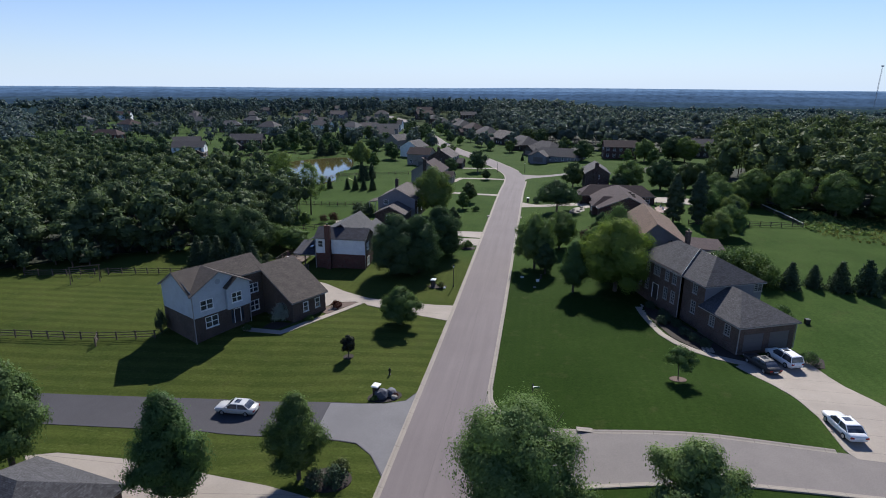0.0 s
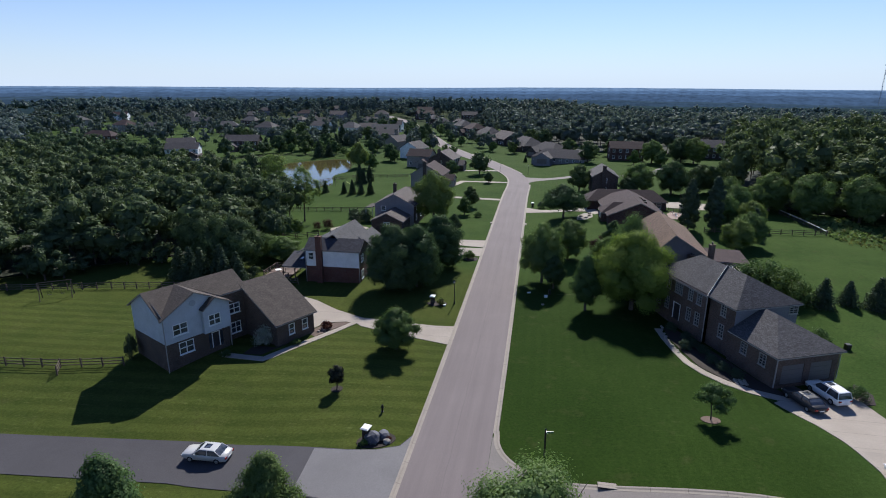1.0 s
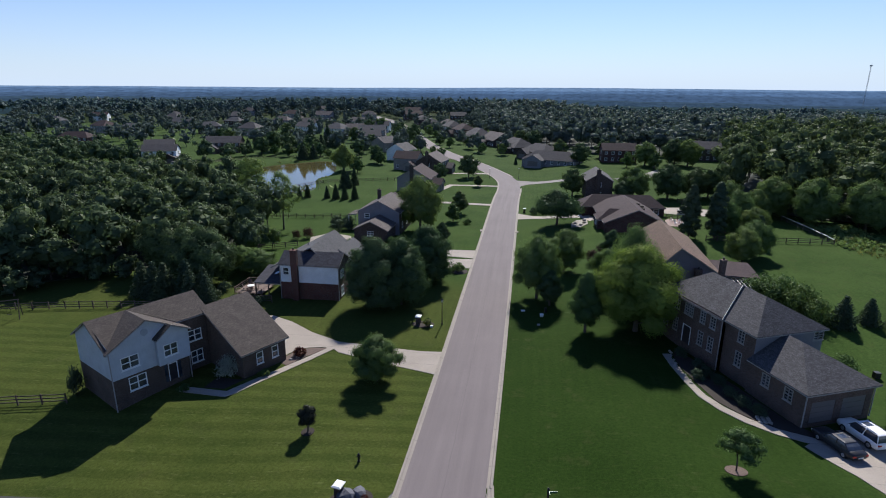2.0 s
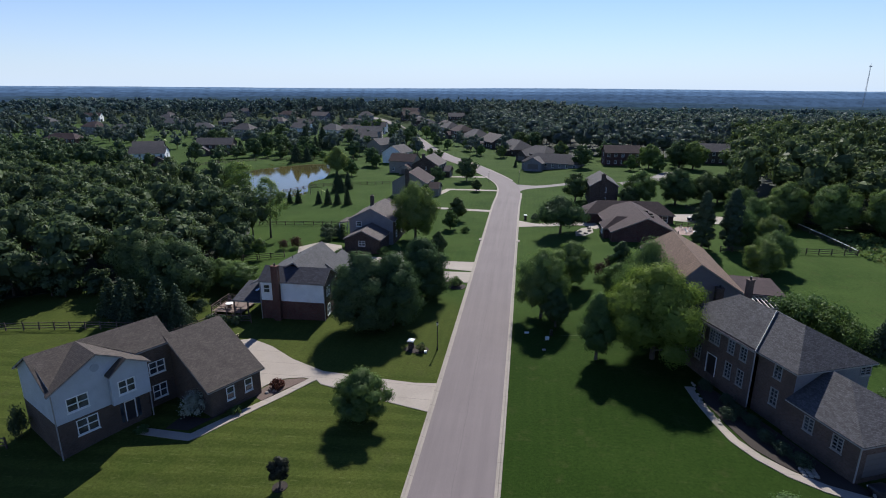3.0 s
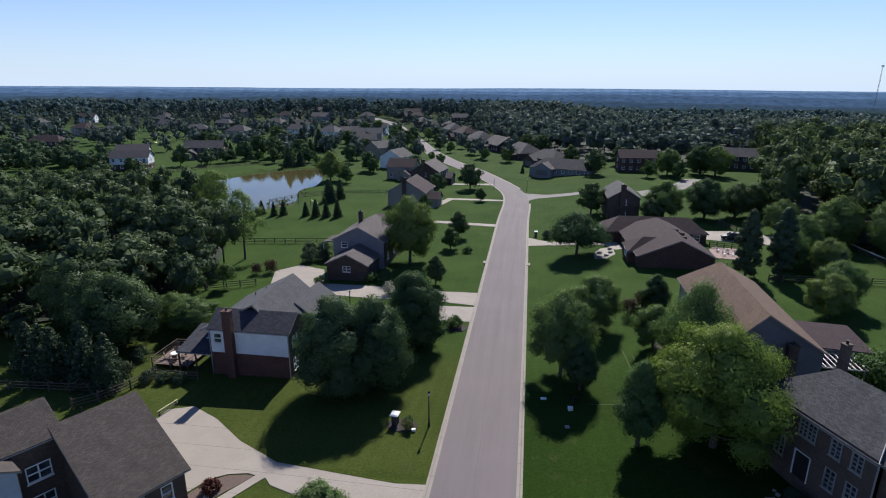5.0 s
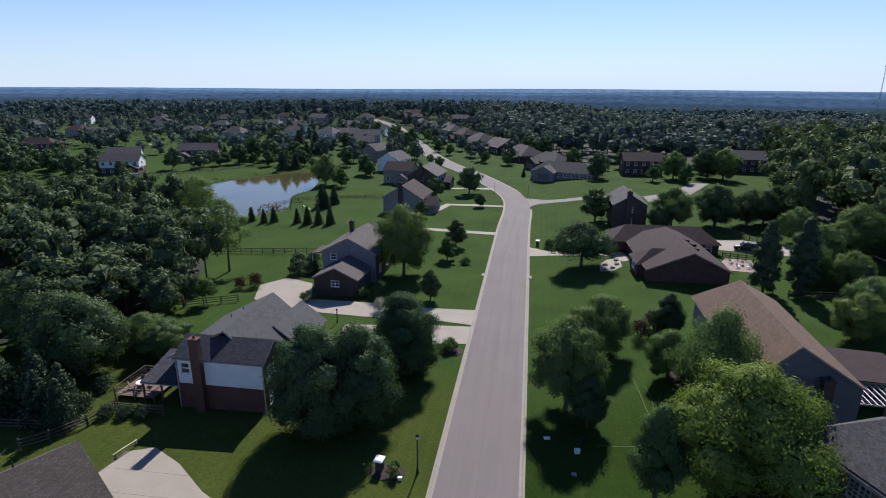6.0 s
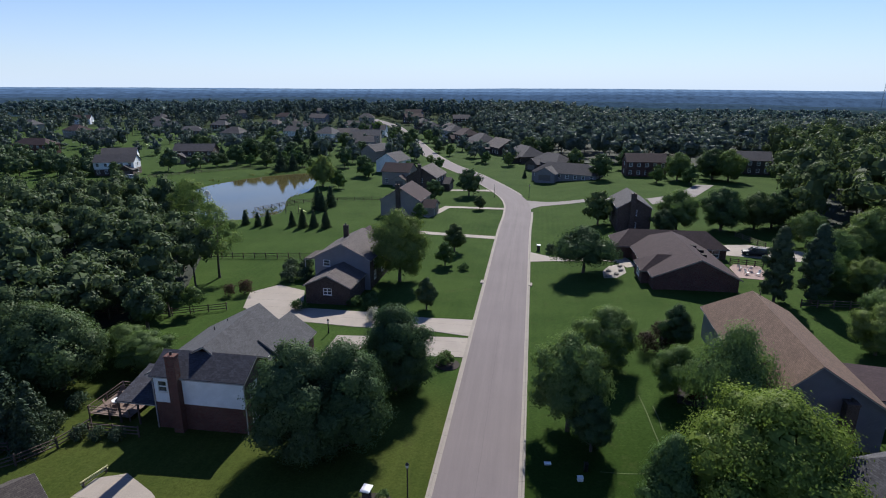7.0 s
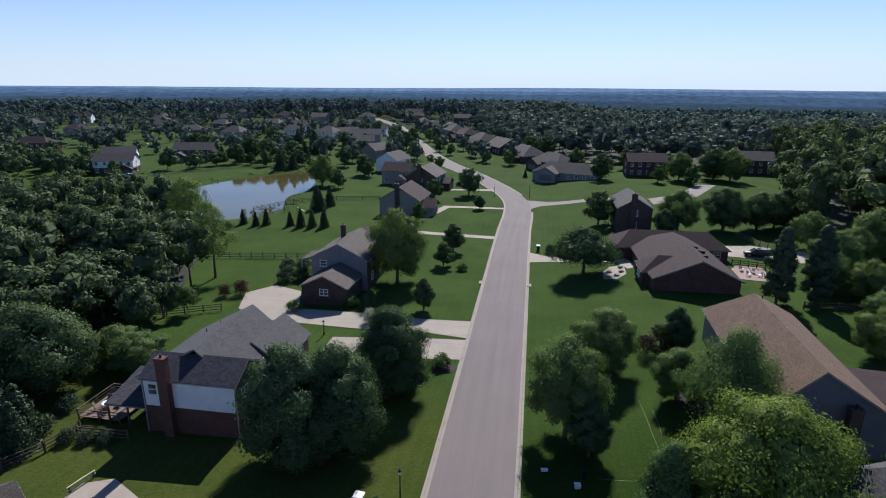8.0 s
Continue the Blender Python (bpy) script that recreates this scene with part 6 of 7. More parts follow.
# woods as loose foliage, one object per stretch
def wood(name, ring, step, leaf, seed, label, low=8.0, high=14.0, avoid=None, thin=1.0, rads=None, tiers=(9, 16, 10), size=0.45, grain=(8, 6), base=0.25, sorts=7, loose=0.6):
    """Many crowns in one mesh: a few sorts of crown, turned and stretched, each on its own spot."""
    rng = np.random.default_rng(seed)
    ring = np.array(ring, float)
    lo, hi = ring.min(0), ring.max(0)
    gx, gy = np.meshgrid(np.arange(lo[0], hi[0], step), np.arange(lo[1], hi[1], step))
    px = gx.ravel() + rng.uniform(-0.45, 0.45, gx.size) * step
    py = gy.ravel() + rng.uniform(-0.45, 0.45, gx.size) * step
    keep = inside(px, py, ring) > 0
    if avoid is not None:
        for ax, ay, ar in avoid:
            keep &= np.hypot(px - ax, py - ay) > ar
    keep &= rng.uniform(size=px.size) < thin
    px, py = px[keep], py[keep]
    n = len(px)
    r0, r1 = rads or (0.5 * step, 0.72 * step)
    h0, rm = (low + high) / 2, (r0 + r1) / 2
    bank = [crown_cloud(rng, h0, rm, h0 * base, ("full", "wood", "full")[k % 3], *tiers, size, 0.78, grain, 0.15, loose) for k in range(sorts)]
    tops = [tuple(a[q.mean(1)[:, 2] > h0 * 0.48] for a in (q, nr)) for q, nr in bank]
    deep = inside(px, py, ring) > step * 2.0             # crowns whose lower half stands hidden among the others
    pick = rng.integers(0, sorts, n)
    turn = rng.uniform(0, math.tau, n)
    hgt, rad = rng.uniform(low, high, n), rng.uniform(r0, r1, n)
    gzv = ground_z(px, py)
    qs, ns = [], []
    for i in range(n):
        q, nr = (tops if deep[i] and base > 0.15 else bank)[pick[i]]
        c, t = math.cos(turn[i]), math.sin(turn[i])
        m = np.array([[c, t, 0], [-t, c, 0], [0, 0, 1]])
        qs.append((q @ m) * np.array([rad[i] / rm, rad[i] / rm, hgt[i] / h0]) + np.array([px[i], py[i], gzv[i]]))
        ns.append(nr @ m)
    ob = new(name, quads_mesh(name, np.concatenate(qs), LEAF[leaf], np.concatenate(ns)))
    tagged(ob, label, "woods", kind="stuff")
    bm = bmesh.new()
    for x, y, h, g in list(zip(px, py, hgt, gzv))[:260]:
        tube(bm, [(x, y, g - 0.2), (x, y, g + h * 0.7)], [0.2, 0.08], 5)
    tagged(part(name + "_trunks", bm, M["bark"]), "grey-brown trunks standing in the wood", "woods", kind="stuff")


wood("woods", [(-62, 114), (-54, 130), (-57, 143), (-65, 160), (-80, 176), (-92, 183), (-104, 188), (-120, 190), (-150, 186), (-186, 204), (-225, 218), (-225, 190), (-150, 96), (-122, 76), (-100, 84), (-86, 97)],
     7.6, "woods", 3, "dense dark green wood beside the lawns", 9.5, 15.5, rads=(3.8, 6.2), tiers=(11, 14, 8), size=0.6, grain=(6, 4))
wood("woods", [(-50, 121), (-46, 126), (-58, 140), (-66, 128), (-60, 118)], 5.5, "woods", 4, "dark thicket behind the deck garden", 6, 10, tiers=(11, 14, 10), size=0.46, grain=(7, 5))
wood("undergrowth", [(-160, 88), (-124, 68), (-101, 76), (-84, 90), (-64, 109), (-59, 118), (-66, 123), (-86, 104), (-100, 91), (-122, 83), (-150, 104)], 4.4, "woods", 24, "dense bushes along the edge of the wood", 3.5, 8.0, rads=(2.0, 3.4), tiers=(6, 11, 8), size=0.45, base=0.05, grain=(6, 4))
wood("undergrowth", [(66, 176), (75, 165), (88, 161), (103, 155), (121, 137), (149, 117), (152, 122), (124, 143), (106, 161), (90, 167), (78, 171), (68, 182)], 4.6, "woods", 25, "dense bushes where the meadow meets the wood", 3.0, 7.5, rads=(2.0, 3.4), tiers=(6, 9, 7), size=0.55, base=0.05, grain=(6, 4))
wood("woods", [(66, 178), (76, 168), (88, 164), (104, 158), (122, 140), (150, 120), (215, 150), (290, 220), (330, 330), (120, 330), (98, 304), (104, 266), (82, 246), (66, 215)], 9.8, "woods", 5, "dense wood beyond the fenced field", 13, 22, rads=(5.2, 7.8), tiers=(9, 11, 7), size=0.85, grain=(6, 4))
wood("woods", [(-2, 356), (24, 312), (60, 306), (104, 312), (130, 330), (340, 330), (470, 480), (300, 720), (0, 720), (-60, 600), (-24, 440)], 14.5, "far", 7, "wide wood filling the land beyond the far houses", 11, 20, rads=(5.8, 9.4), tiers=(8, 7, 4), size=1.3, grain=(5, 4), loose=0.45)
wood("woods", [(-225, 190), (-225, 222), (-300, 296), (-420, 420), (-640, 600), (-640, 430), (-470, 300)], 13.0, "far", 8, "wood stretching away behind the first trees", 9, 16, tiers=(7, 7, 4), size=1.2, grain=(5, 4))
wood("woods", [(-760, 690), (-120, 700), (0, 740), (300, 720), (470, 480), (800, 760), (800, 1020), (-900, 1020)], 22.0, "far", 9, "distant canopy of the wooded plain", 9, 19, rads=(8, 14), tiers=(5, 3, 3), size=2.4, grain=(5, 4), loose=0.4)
rng_t = np.random.default_rng(77)
FARP = [P["far"], P["far2"], P["far3"]]
spots = [(-112, 296), (-104, 300), (-98, 296), (-108, 303), (-120, 296), (-92, 300), (-130, 300), (-84, 302), (-176, 272), (-182, 268), (-190, 262), (-170, 262), (-198, 270), (-165, 255), (-205, 262),
         (32, 292), (20, 298), (62, 284), (70, 288), (40, 296)]
for k, (sx, sy) in enumerate(spots):
    plant(FARP[k % 3], sx, sy, rng_t.uniform(0.65, 1.0), rng_t.uniform(0, 360), "garden tree between the further houses", group="garden trees")
HOUSE_SPOTS = [(o.location.x, o.location.y, 11.0) for o in scene.objects if o.name.startswith("house")]
STREET_SPOTS = [(p[0], p[1], 9.5) for p in ROAD if p[1] > 300]
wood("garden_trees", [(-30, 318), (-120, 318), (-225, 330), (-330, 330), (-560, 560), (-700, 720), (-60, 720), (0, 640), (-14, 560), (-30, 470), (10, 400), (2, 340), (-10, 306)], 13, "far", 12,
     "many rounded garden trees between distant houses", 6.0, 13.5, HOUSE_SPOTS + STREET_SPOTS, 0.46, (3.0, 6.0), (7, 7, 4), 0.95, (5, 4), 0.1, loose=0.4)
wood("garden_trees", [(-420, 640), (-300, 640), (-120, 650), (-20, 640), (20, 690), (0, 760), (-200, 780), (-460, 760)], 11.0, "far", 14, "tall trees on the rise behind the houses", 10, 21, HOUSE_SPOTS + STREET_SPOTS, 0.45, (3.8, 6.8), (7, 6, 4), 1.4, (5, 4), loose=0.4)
wood("garden_trees", [(-215, 240), (-150, 262), (-140, 300), (-170, 262), (-260, 300), (-330, 330), (-330, 300)], 8.0, "woods", 13, "rounded trees beside the far lawns", 6, 12, HOUSE_SPOTS, 0.7, None, (8, 10, 6), 0.7, (6, 4), 0.1)


# very dark floor sheets under the woods, laid over the green ground
M["dark_floor"] = plain("woodland_floor", (0.012, 0.018, 0.008), 1.0, 0, 0.4, 0.6)
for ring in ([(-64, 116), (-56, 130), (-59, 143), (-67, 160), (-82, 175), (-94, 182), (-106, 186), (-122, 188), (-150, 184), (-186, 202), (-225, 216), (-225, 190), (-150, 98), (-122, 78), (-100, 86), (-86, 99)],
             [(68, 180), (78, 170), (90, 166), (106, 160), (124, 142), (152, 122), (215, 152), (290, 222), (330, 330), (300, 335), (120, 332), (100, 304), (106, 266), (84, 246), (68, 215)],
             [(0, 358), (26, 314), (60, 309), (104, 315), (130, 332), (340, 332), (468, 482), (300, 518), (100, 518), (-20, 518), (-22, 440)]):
    slab("woodland_floor", ring, M["dark_floor"], 0.3, "very dark woodland floor under the trees", "woodland floor", 14.0)


# distant hills
def hills(name, dist, top, seed, col, label, wob, haze_glow):
    rng = np.random.default_rng(seed)
    n = 240
    ang = np.linspace(radians(18), radians(162), n)
    prof = np.zeros(n)
    for k in range(1, 40):
        prof += rng.normal() / k ** 1.1 * np.sin(k * ang * 3 + rng.uniform(0, 6))
    prof = top + wob * prof
    bm = bmesh.new()
    rows = []
    for d, f in ((0, -0.3), (dist * 0.04, 0.75), (dist * 0.07, 1.0), (dist * 0.12, 0.9)):
        rows.append([bm.verts.new(((dist + d) * math.cos(a), (dist + d) * math.sin(a), f * p if f > 0 else -20)) for a, p in zip(ang, prof)])
    for r, s in zip(rows, rows[1:]):
        for k in range(n - 1):
            bm.faces.new((r[k], r[k + 1], s[k + 1], s[k]))
    m, nt, b, pos, uv = surface(name + "_haze_cover", 1.0, 0, 0.0)
    mp = nt.nodes.new("ShaderNodeMapping")
    mp.inputs["Scale"].default_value = (95.0 / dist, 45.0 / dist, 330.0 / dist)
    nt.links.new(pos, mp.inputs[0])
    f = noise_out(nt, mp.outputs[0], 1.0, 6.0, 0.68)
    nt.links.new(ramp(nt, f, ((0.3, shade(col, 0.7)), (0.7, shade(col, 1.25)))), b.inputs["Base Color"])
    # airlight painted as a blue glow, stronger on the farther hills
    nt.links.new(ramp(nt, f, ((0.32, shade(haze_glow, 0.62)), (0.5, haze_glow), (0.7, shade(haze_glow, 1.3)))), b.inputs["Emission Color"])
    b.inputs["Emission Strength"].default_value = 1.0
    tagged(part(name, bm, m), label, "hills", kind="structure")


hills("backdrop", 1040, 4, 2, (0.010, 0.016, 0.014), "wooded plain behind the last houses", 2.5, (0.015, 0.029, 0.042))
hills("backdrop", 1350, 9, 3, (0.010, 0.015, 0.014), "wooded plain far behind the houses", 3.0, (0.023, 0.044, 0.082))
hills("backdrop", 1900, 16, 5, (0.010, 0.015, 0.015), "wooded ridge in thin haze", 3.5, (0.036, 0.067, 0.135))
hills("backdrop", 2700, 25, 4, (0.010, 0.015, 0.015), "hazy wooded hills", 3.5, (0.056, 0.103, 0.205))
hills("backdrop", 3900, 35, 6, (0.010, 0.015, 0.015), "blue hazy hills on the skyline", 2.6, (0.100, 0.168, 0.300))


# ---- fences ----
def rail_fence(pts, label, rails=(0.35, 0.75, 1.15), step=2.4, height=1.35, mat="rail", top=None):
    """A split-rail fence: each post and each rail a part."""
    f = thing("fence", pose(pts[0][0], pts[0][1], gz(*pts[0])), label, "fence")
    ox, oy, oz = pts[0][0], pts[0][1], gz(*pts[0])
    rng = random.Random(len(pts) * 7 + int(ox))
    spots = []
    for (x0, y0), (x1, y1) in zip(pts, pts[1:]):
        run = math.hypot(x1 - x0, y1 - y0)
        n = max(1, round(run / step))
        spots += [(x0 + (x1 - x0) * k / n, y0 + (y1 - y0) * k / n) for k in range(n)]
    spots.append(pts[-1])
    bm = bmesh.new()
    loft(bm, [[(-0.075, -0.075, -0.3), (0.075, -0.075, -0.3), (0.075, 0.075, -0.3), (-0.075, 0.075, -0.3)], [(-0.07, -0.07, height - 0.06), (0.07, -0.07, height - 0.06), (0.07, 0.07, height - 0.06), (-0.07, 0.07, height - 0.06)],
              [(-0.03, -0.03, height), (0.03, -0.03, height), (0.03, 0.03, height), (-0.03, 0.03, height)]])
    pm = bpy.data.meshes.new("post")
    bm.to_mesh(pm)
    bm.free()
    pm.materials.append(M[mat])
    for x, y in spots:
        share("post", pm, f, pose(x - ox, y - oy, gz(x, y) - oz, rng.uniform(-2, 2), rng.uniform(-2, 2), rng.uniform(0, 20)))
    for (x0, y0), (x1, y1) in zip(spots, spots[1:]):
        for k, r in enumerate(rails):
            bm = bmesh.new()
            a = Vector((x0 - ox, y0 - oy, gz(x0, y0) - oz + r + rng.uniform(-0.03, 0.03)))
            b = Vector((x1 - ox, y1 - oy, gz(x1, y1) - oz + r + rng.uniform(-0.03, 0.03)))
            tube(bm, [a, (a + b) / 2 - Vector((0, 0, 0.015)), b], [0.06, 0.065, 0.06], 6)
            part("rail", bm, M[top if top and k == len(rails) - 1 else mat], f)
    return f


rail_fence([(-84, 62.0), (-69, 63.8), (-53.6, 65.2), (-45.4, 66.8)], "dark weathered split-rail fence across the striped lawn")
rail_fence([(-53.6, 65.2), (-52.6, 63.6)], "short dark rail gate leaning from the fence", step=1.9)
rail_fence([(-88, 86.5), (-75.3, 89.6), (-68, 91.6), (-57, 93.8), (-46.6, 94.6)], "dark split-rail fence at the back of the lawn")
rail_fence([(-46.0, 91.2), (-44.2, 93.0), (-42.4, 96.0), (-41.6, 99.6)], "split-rail fence climbing to the wooden deck")
rail_fence([(-41.2, 98.8), (-35.4, 98.9)], "dark rail fence in front of the porch")
rail_fence([(-78, 157.5), (-57.5, 160.6), (-42.8, 162.6)], "dark board fence across the green field")
rail_fence([(-66, 127.5), (-52.8, 129.4), (-45.3, 132.8)], "dark rail fence half hidden by shrubs")
rail_fence([(-152, 257), (-129.5, 286), (-116, 292.5), (-92, 297), (-80, 296)], "brown rail fence along the far pond bank", step=3.0)
rail_fence([(-78, 205), (-71.5, 218.5), (-62.5, 225), (-46, 228)], "dark rail fence on the near pond bank", step=3.0)
rail_fence([(45.4, 143.0), (57.3, 143.8), (72.0, 144.6)], "brown rail fence across the mown field")
# sun on the top rail is put into its colour as white
rail_fence([(72.0, 144.6), (71.6, 155.2), (70.6, 167.8)], "rail fence with sunlight put into its top rail as white", top="white")
rail_fence([(41.6, 164.5), (47, 163)], "low brown fence around the patio", step=1.6)
rail_fence([(49.6, 187), (52.6, 177.6)], "brown fence behind the parking court")


# ---- cars ----
def car_paint(name, c, rough=0.3, coat=0.6):
    m, nt, b, pos, uv = surface(name, rough, 0.0, 0.5)
    b.inputs["Coat Weight"].default_value = coat
    nt.links.new(ramp(nt, noise_out(nt, pos, 2.0), ((0.3, shade(c, 0.94)), (0.7, shade(c, 1.04)))), b.inputs["Base Color"])
    return m


M["silver"], M["white_car"], M["black_car"] = car_paint("silver_paint", (0.48, 0.48, 0.47)), car_paint("white_car_paint", (0.78, 0.78, 0.78)), car_paint("black_car_paint", (0.012, 0.012, 0.015), 0.5, 0.15)
M["tyre"], M["rim"], M["lamp_red"] = plain("tyre", (0.02, 0.02, 0.02), 0.9), plain("rim_metal", (0.5, 0.5, 0.5), 0.35, 0.8), plain("red_lens", (0.3, 0.02, 0.02), 0.25)
M["lens"] = plain("clear_lens", (0.7, 0.7, 0.7), 0.15)


def section(y, w, z0, z1, r=0.12):
    """A rounded car cross-section at y: half width w."""
    return [(-w + r, y, z0), (w - r, y, z0), (w, y, z0 + r), (w, y, z1 - r), (w - r, y, z1), (-w + r, y, z1), (-w, y, z1 - r), (-w, y, z0 + r)]


def car(x, y, turn, paint, label, category="car", suv=False, roof_bars=False, name="car", z=None):
    """Nose towards local +y. Body, glazed cabin with roof, wheels, lamps and bumpers."""
    c = thing(name, pose(x, y, (gz(x, y) if z is None else z) + 0.07, 0, 0, turn), label, category, "parked cars")
    L, W, B = (2.35, 0.93, 1.02) if suv else (2.4, 0.9, 0.92)
    top = 1.74 if suv else 1.43
    bm = bmesh.new()
    s = [(-L, W * 0.8, 0.42, B - 0.12), (-L + 0.12, W * 0.95, 0.3, B), (-L + 0.8, W, 0.24, B + 0.04), (-0.6, W, 0.22, B + 0.02), (0.7, W, 0.22, B), (1.25, W, 0.22, B - 0.02), (L - 0.45, W * 0.97, 0.26, B - 0.08), (L - 0.12, W * 0.9, 0.3, B - 0.14), (L, W * 0.8, 0.36, B - 0.22)]
    loft(bm, [section(*q) for q in s])
    bmesh.ops.recalc_face_normals(bm, faces=bm.faces)
    for f in bm.faces:
        f.smooth = True
    part("body", bm, M[paint], c)
    back, fore = (-L + 0.12, 1.2) if suv else (-L + 0.5, 1.2)
    rb, rf = (-L + 0.35, 0.45) if suv else (-L + 1.2, 0.4)
    bm = bmesh.new()

    def ringat(y0, y1, w, z):
        return [(-w, y0, z), (w, y0, z), (w, y1, z), (-w, y1, z)]
    loft(bm, [ringat(back, fore, W - 0.06, B - 0.04), ringat((back + rb) / 2, (fore + rf) / 2, W - 0.14, (B + top) / 2), ringat(rb, rf, W - 0.22, top - 0.06)])
    bmesh.ops.recalc_face_normals(bm, faces=bm.faces)
    cabin = part("cabin_glass", bm, M["glass"], c, "dark tinted car windows")
    bm = bmesh.new()
    loft(bm, [ringat(rb - 0.05, rf + 0.05, W - 0.2, top - 0.07), ringat(rb + 0.02, rf - 0.02, W - 0.24, top - 0.02), ringat(rb + 0.2, rf - 0.2, W - 0.4, top)])
    bmesh.ops.recalc_face_normals(bm, faces=bm.faces)
    roof = part("roof_panel", bm, M[paint], c)
    bm = bmesh.new()
    box(bm, -0.36, 0.36, rf - 0.95, rf - 0.3, top - 0.01, top + 0.012)
    part("sunroof", bm, M["glass"], roof)
    for sx in (-1, 1):
        for q0, q1 in (((back, B - 0.04), (rb, top - 0.05)), ((fore, B - 0.04), (rf, top - 0.05)), (((back + fore) / 2 - 0.1, B - 0.04), ((rb + rf) / 2, top - 0.05))):
            bm = bmesh.new()
            tube(bm, [(sx * (W - 0.05), q0[0], q0[1]), (sx * (W - 0.13), (q0[0] + q1[0]) / 2, (q0[1] + q1[1]) / 2), (sx * (W - 0.2), q1[0], q1[1])], [0.05, 0.045, 0.05], 6)
            part("pillar", bm, M[paint], c)
        bm = bmesh.new()
        box(bm, sx * (W + 0.09) - 0.09, sx * (W + 0.09) + 0.09, 0.72, 0.85, B + 0.02, B + 0.16)
        part("wing_mirror", bm, M[paint], c)
        bm = bmesh.new()
        box(bm, sx * 0.62 - 0.2, sx * 0.62 + 0.2, L - 0.16, L - 0.06, B - 0.36, B - 0.22)
        part("headlight", bm, M["lens"], c)
        bm = bmesh.new()
        box(bm, sx * 0.66 - 0.16, sx * 0.66 + 0.16, -L - 0.015, -L + 0.1, B - 0.3, B - 0.12)
        part("tail_light", bm, M["lamp_red"], c)
        if roof_bars:
            bm = bmesh.new()
            tube(bm, [(sx * (W - 0.26), rb + 0.1, top - 0.02), (sx * (W - 0.28), (rb + rf) / 2, top + 0.06), (sx * (W - 0.26), rf - 0.1, top - 0.02)], [0.025, 0.025, 0.025], 6)
            part("roof_bar", bm, M["black"], roof)
        for wy in (-1.42, 1.42):
            bm = bmesh.new()
            wr = 0.36 if suv else 0.32
            for q, r in ((W - 0.2, wr - 0.04),):
                tube(bm, [(sx * (W - 0.24), wy, wr), (sx * (W - 0.2), wy, wr), (sx * (W + 0.0), wy, wr), (sx * (W + 0.03), wy, wr)], [wr - 0.05, wr, wr, wr - 0.05], 18)
            wheel = part("wheel", bm, M["tyre"], c, "black rubber tyre")
            bm = bmesh.new()
            tube(bm, [(sx * (W + 0.0), wy, wr), (sx * (W + 0.045), wy, wr)], [wr * 0.64, wr * 0.55], 14)
            part("rim", bm, M["rim"], wheel)
    for e in (-1, 1):
        bm = bmesh.new()
        box(bm, -0.28, 0.28, e * L - 0.04, e * L + 0.02, 0.5, 0.62)
        part("number_plate", bm, M["white"], c)
    return c


car(-24.2, 52.3, 92, "silver", "silver sedan with sunroof on the dark lane")
car(40.1, 70.7, 19, "white_car", "white estate SUV with roof bars before the garage", "suv", True, True)
car(36.9, 68.7, 20, "black_car", "black sedan parked before the garage")
car(39.3, 54.4, 6, "white_car", "white sedan parked on the concrete driveway")
car(48.4, 171.5, 80, "black_car", "dark pickup-sized car beside the patio", "car", True)
car(-158, 254, 60, "silver", "grey car parked behind the white house", "car", True)


# ---- street furniture ----
def street_lamp(x, y, hgt=4.15, label="black street lamp on a slim post beside the kerb"):
    t = thing("street_lamp", pose(x, y, gz(x, y)), label, "lamp post")
    bm = bmesh.new()
    lathe(bm, [(0.13, -0.1), (0.13, 0.25), (0.07, 0.5), (0.055, hgt - 0.6), (0.09, hgt - 0.55), (0.05, hgt - 0.5)], 10)
    part("post", bm, M["black"], t)
    bm = bmesh.new()
    lathe(bm, [(0.09, hgt - 0.5), (0.15, hgt - 0.2), (0.14, hgt - 0.18)], 8)
    part("lantern", bm, M["lens"], t, "clear lantern glass")
    bm = bmesh.new()
    lathe(bm, [(0.19, hgt - 0.18), (0.1, hgt - 0.05), (0.02, hgt + 0.05)], 8)
    part("cap", bm, M["black"], t)


street_lamp(-5.6, 93.8)
street_lamp(-9.4, 237.0, 4.15, "black street lamp at the far bend")
street_lamp(2.0, 238.0, 4.4, "dark post at the far junction")
street_lamp(-25.1, 126.2, 2.2, "short lamp on a pale post beside the drive")


def mailbox_pillar(x, y, turn, label="brick mailbox pillar with a white cap in a planted bed"):
    t = thing("mailbox", pose(x, y, gz(x, y), 0, 0, turn), label, "mailbox")
    bm = bmesh.new()
    box(bm, -0.35, 0.35, -0.3, 0.3, -0.1, 1.15)
    part("pillar", bm, M["brick_dark"], t)
    bm = bmesh.new()
    loft(bm, [[(-0.5, -0.42, 1.15), (0.5, -0.42, 1.15), (0.5, 0.42, 1.15), (-0.5, 0.42, 1.15)], [(-0.52, -0.44, 1.25), (0.52, -0.44, 1.25), (0.52, 0.44, 1.25), (-0.52, 0.44, 1.25)], [(-0.4, -0.3, 1.33), (0.4, -0.3, 1.33), (0.4, 0.3, 1.33), (-0.4, 0.3, 1.33)]])
    part("cap", bm, M["white"], t, "white stone cap")
    bm = bmesh.new()
    box(bm, -0.16, 0.16, -0.36, -0.3, 0.7, 0.98)
    part("door", bm, M["black"], t)


def bed(pts, label, mat="mulch", h=0.05):
    slab("bed", pts, M[mat], h, label, "bed", 1.0)


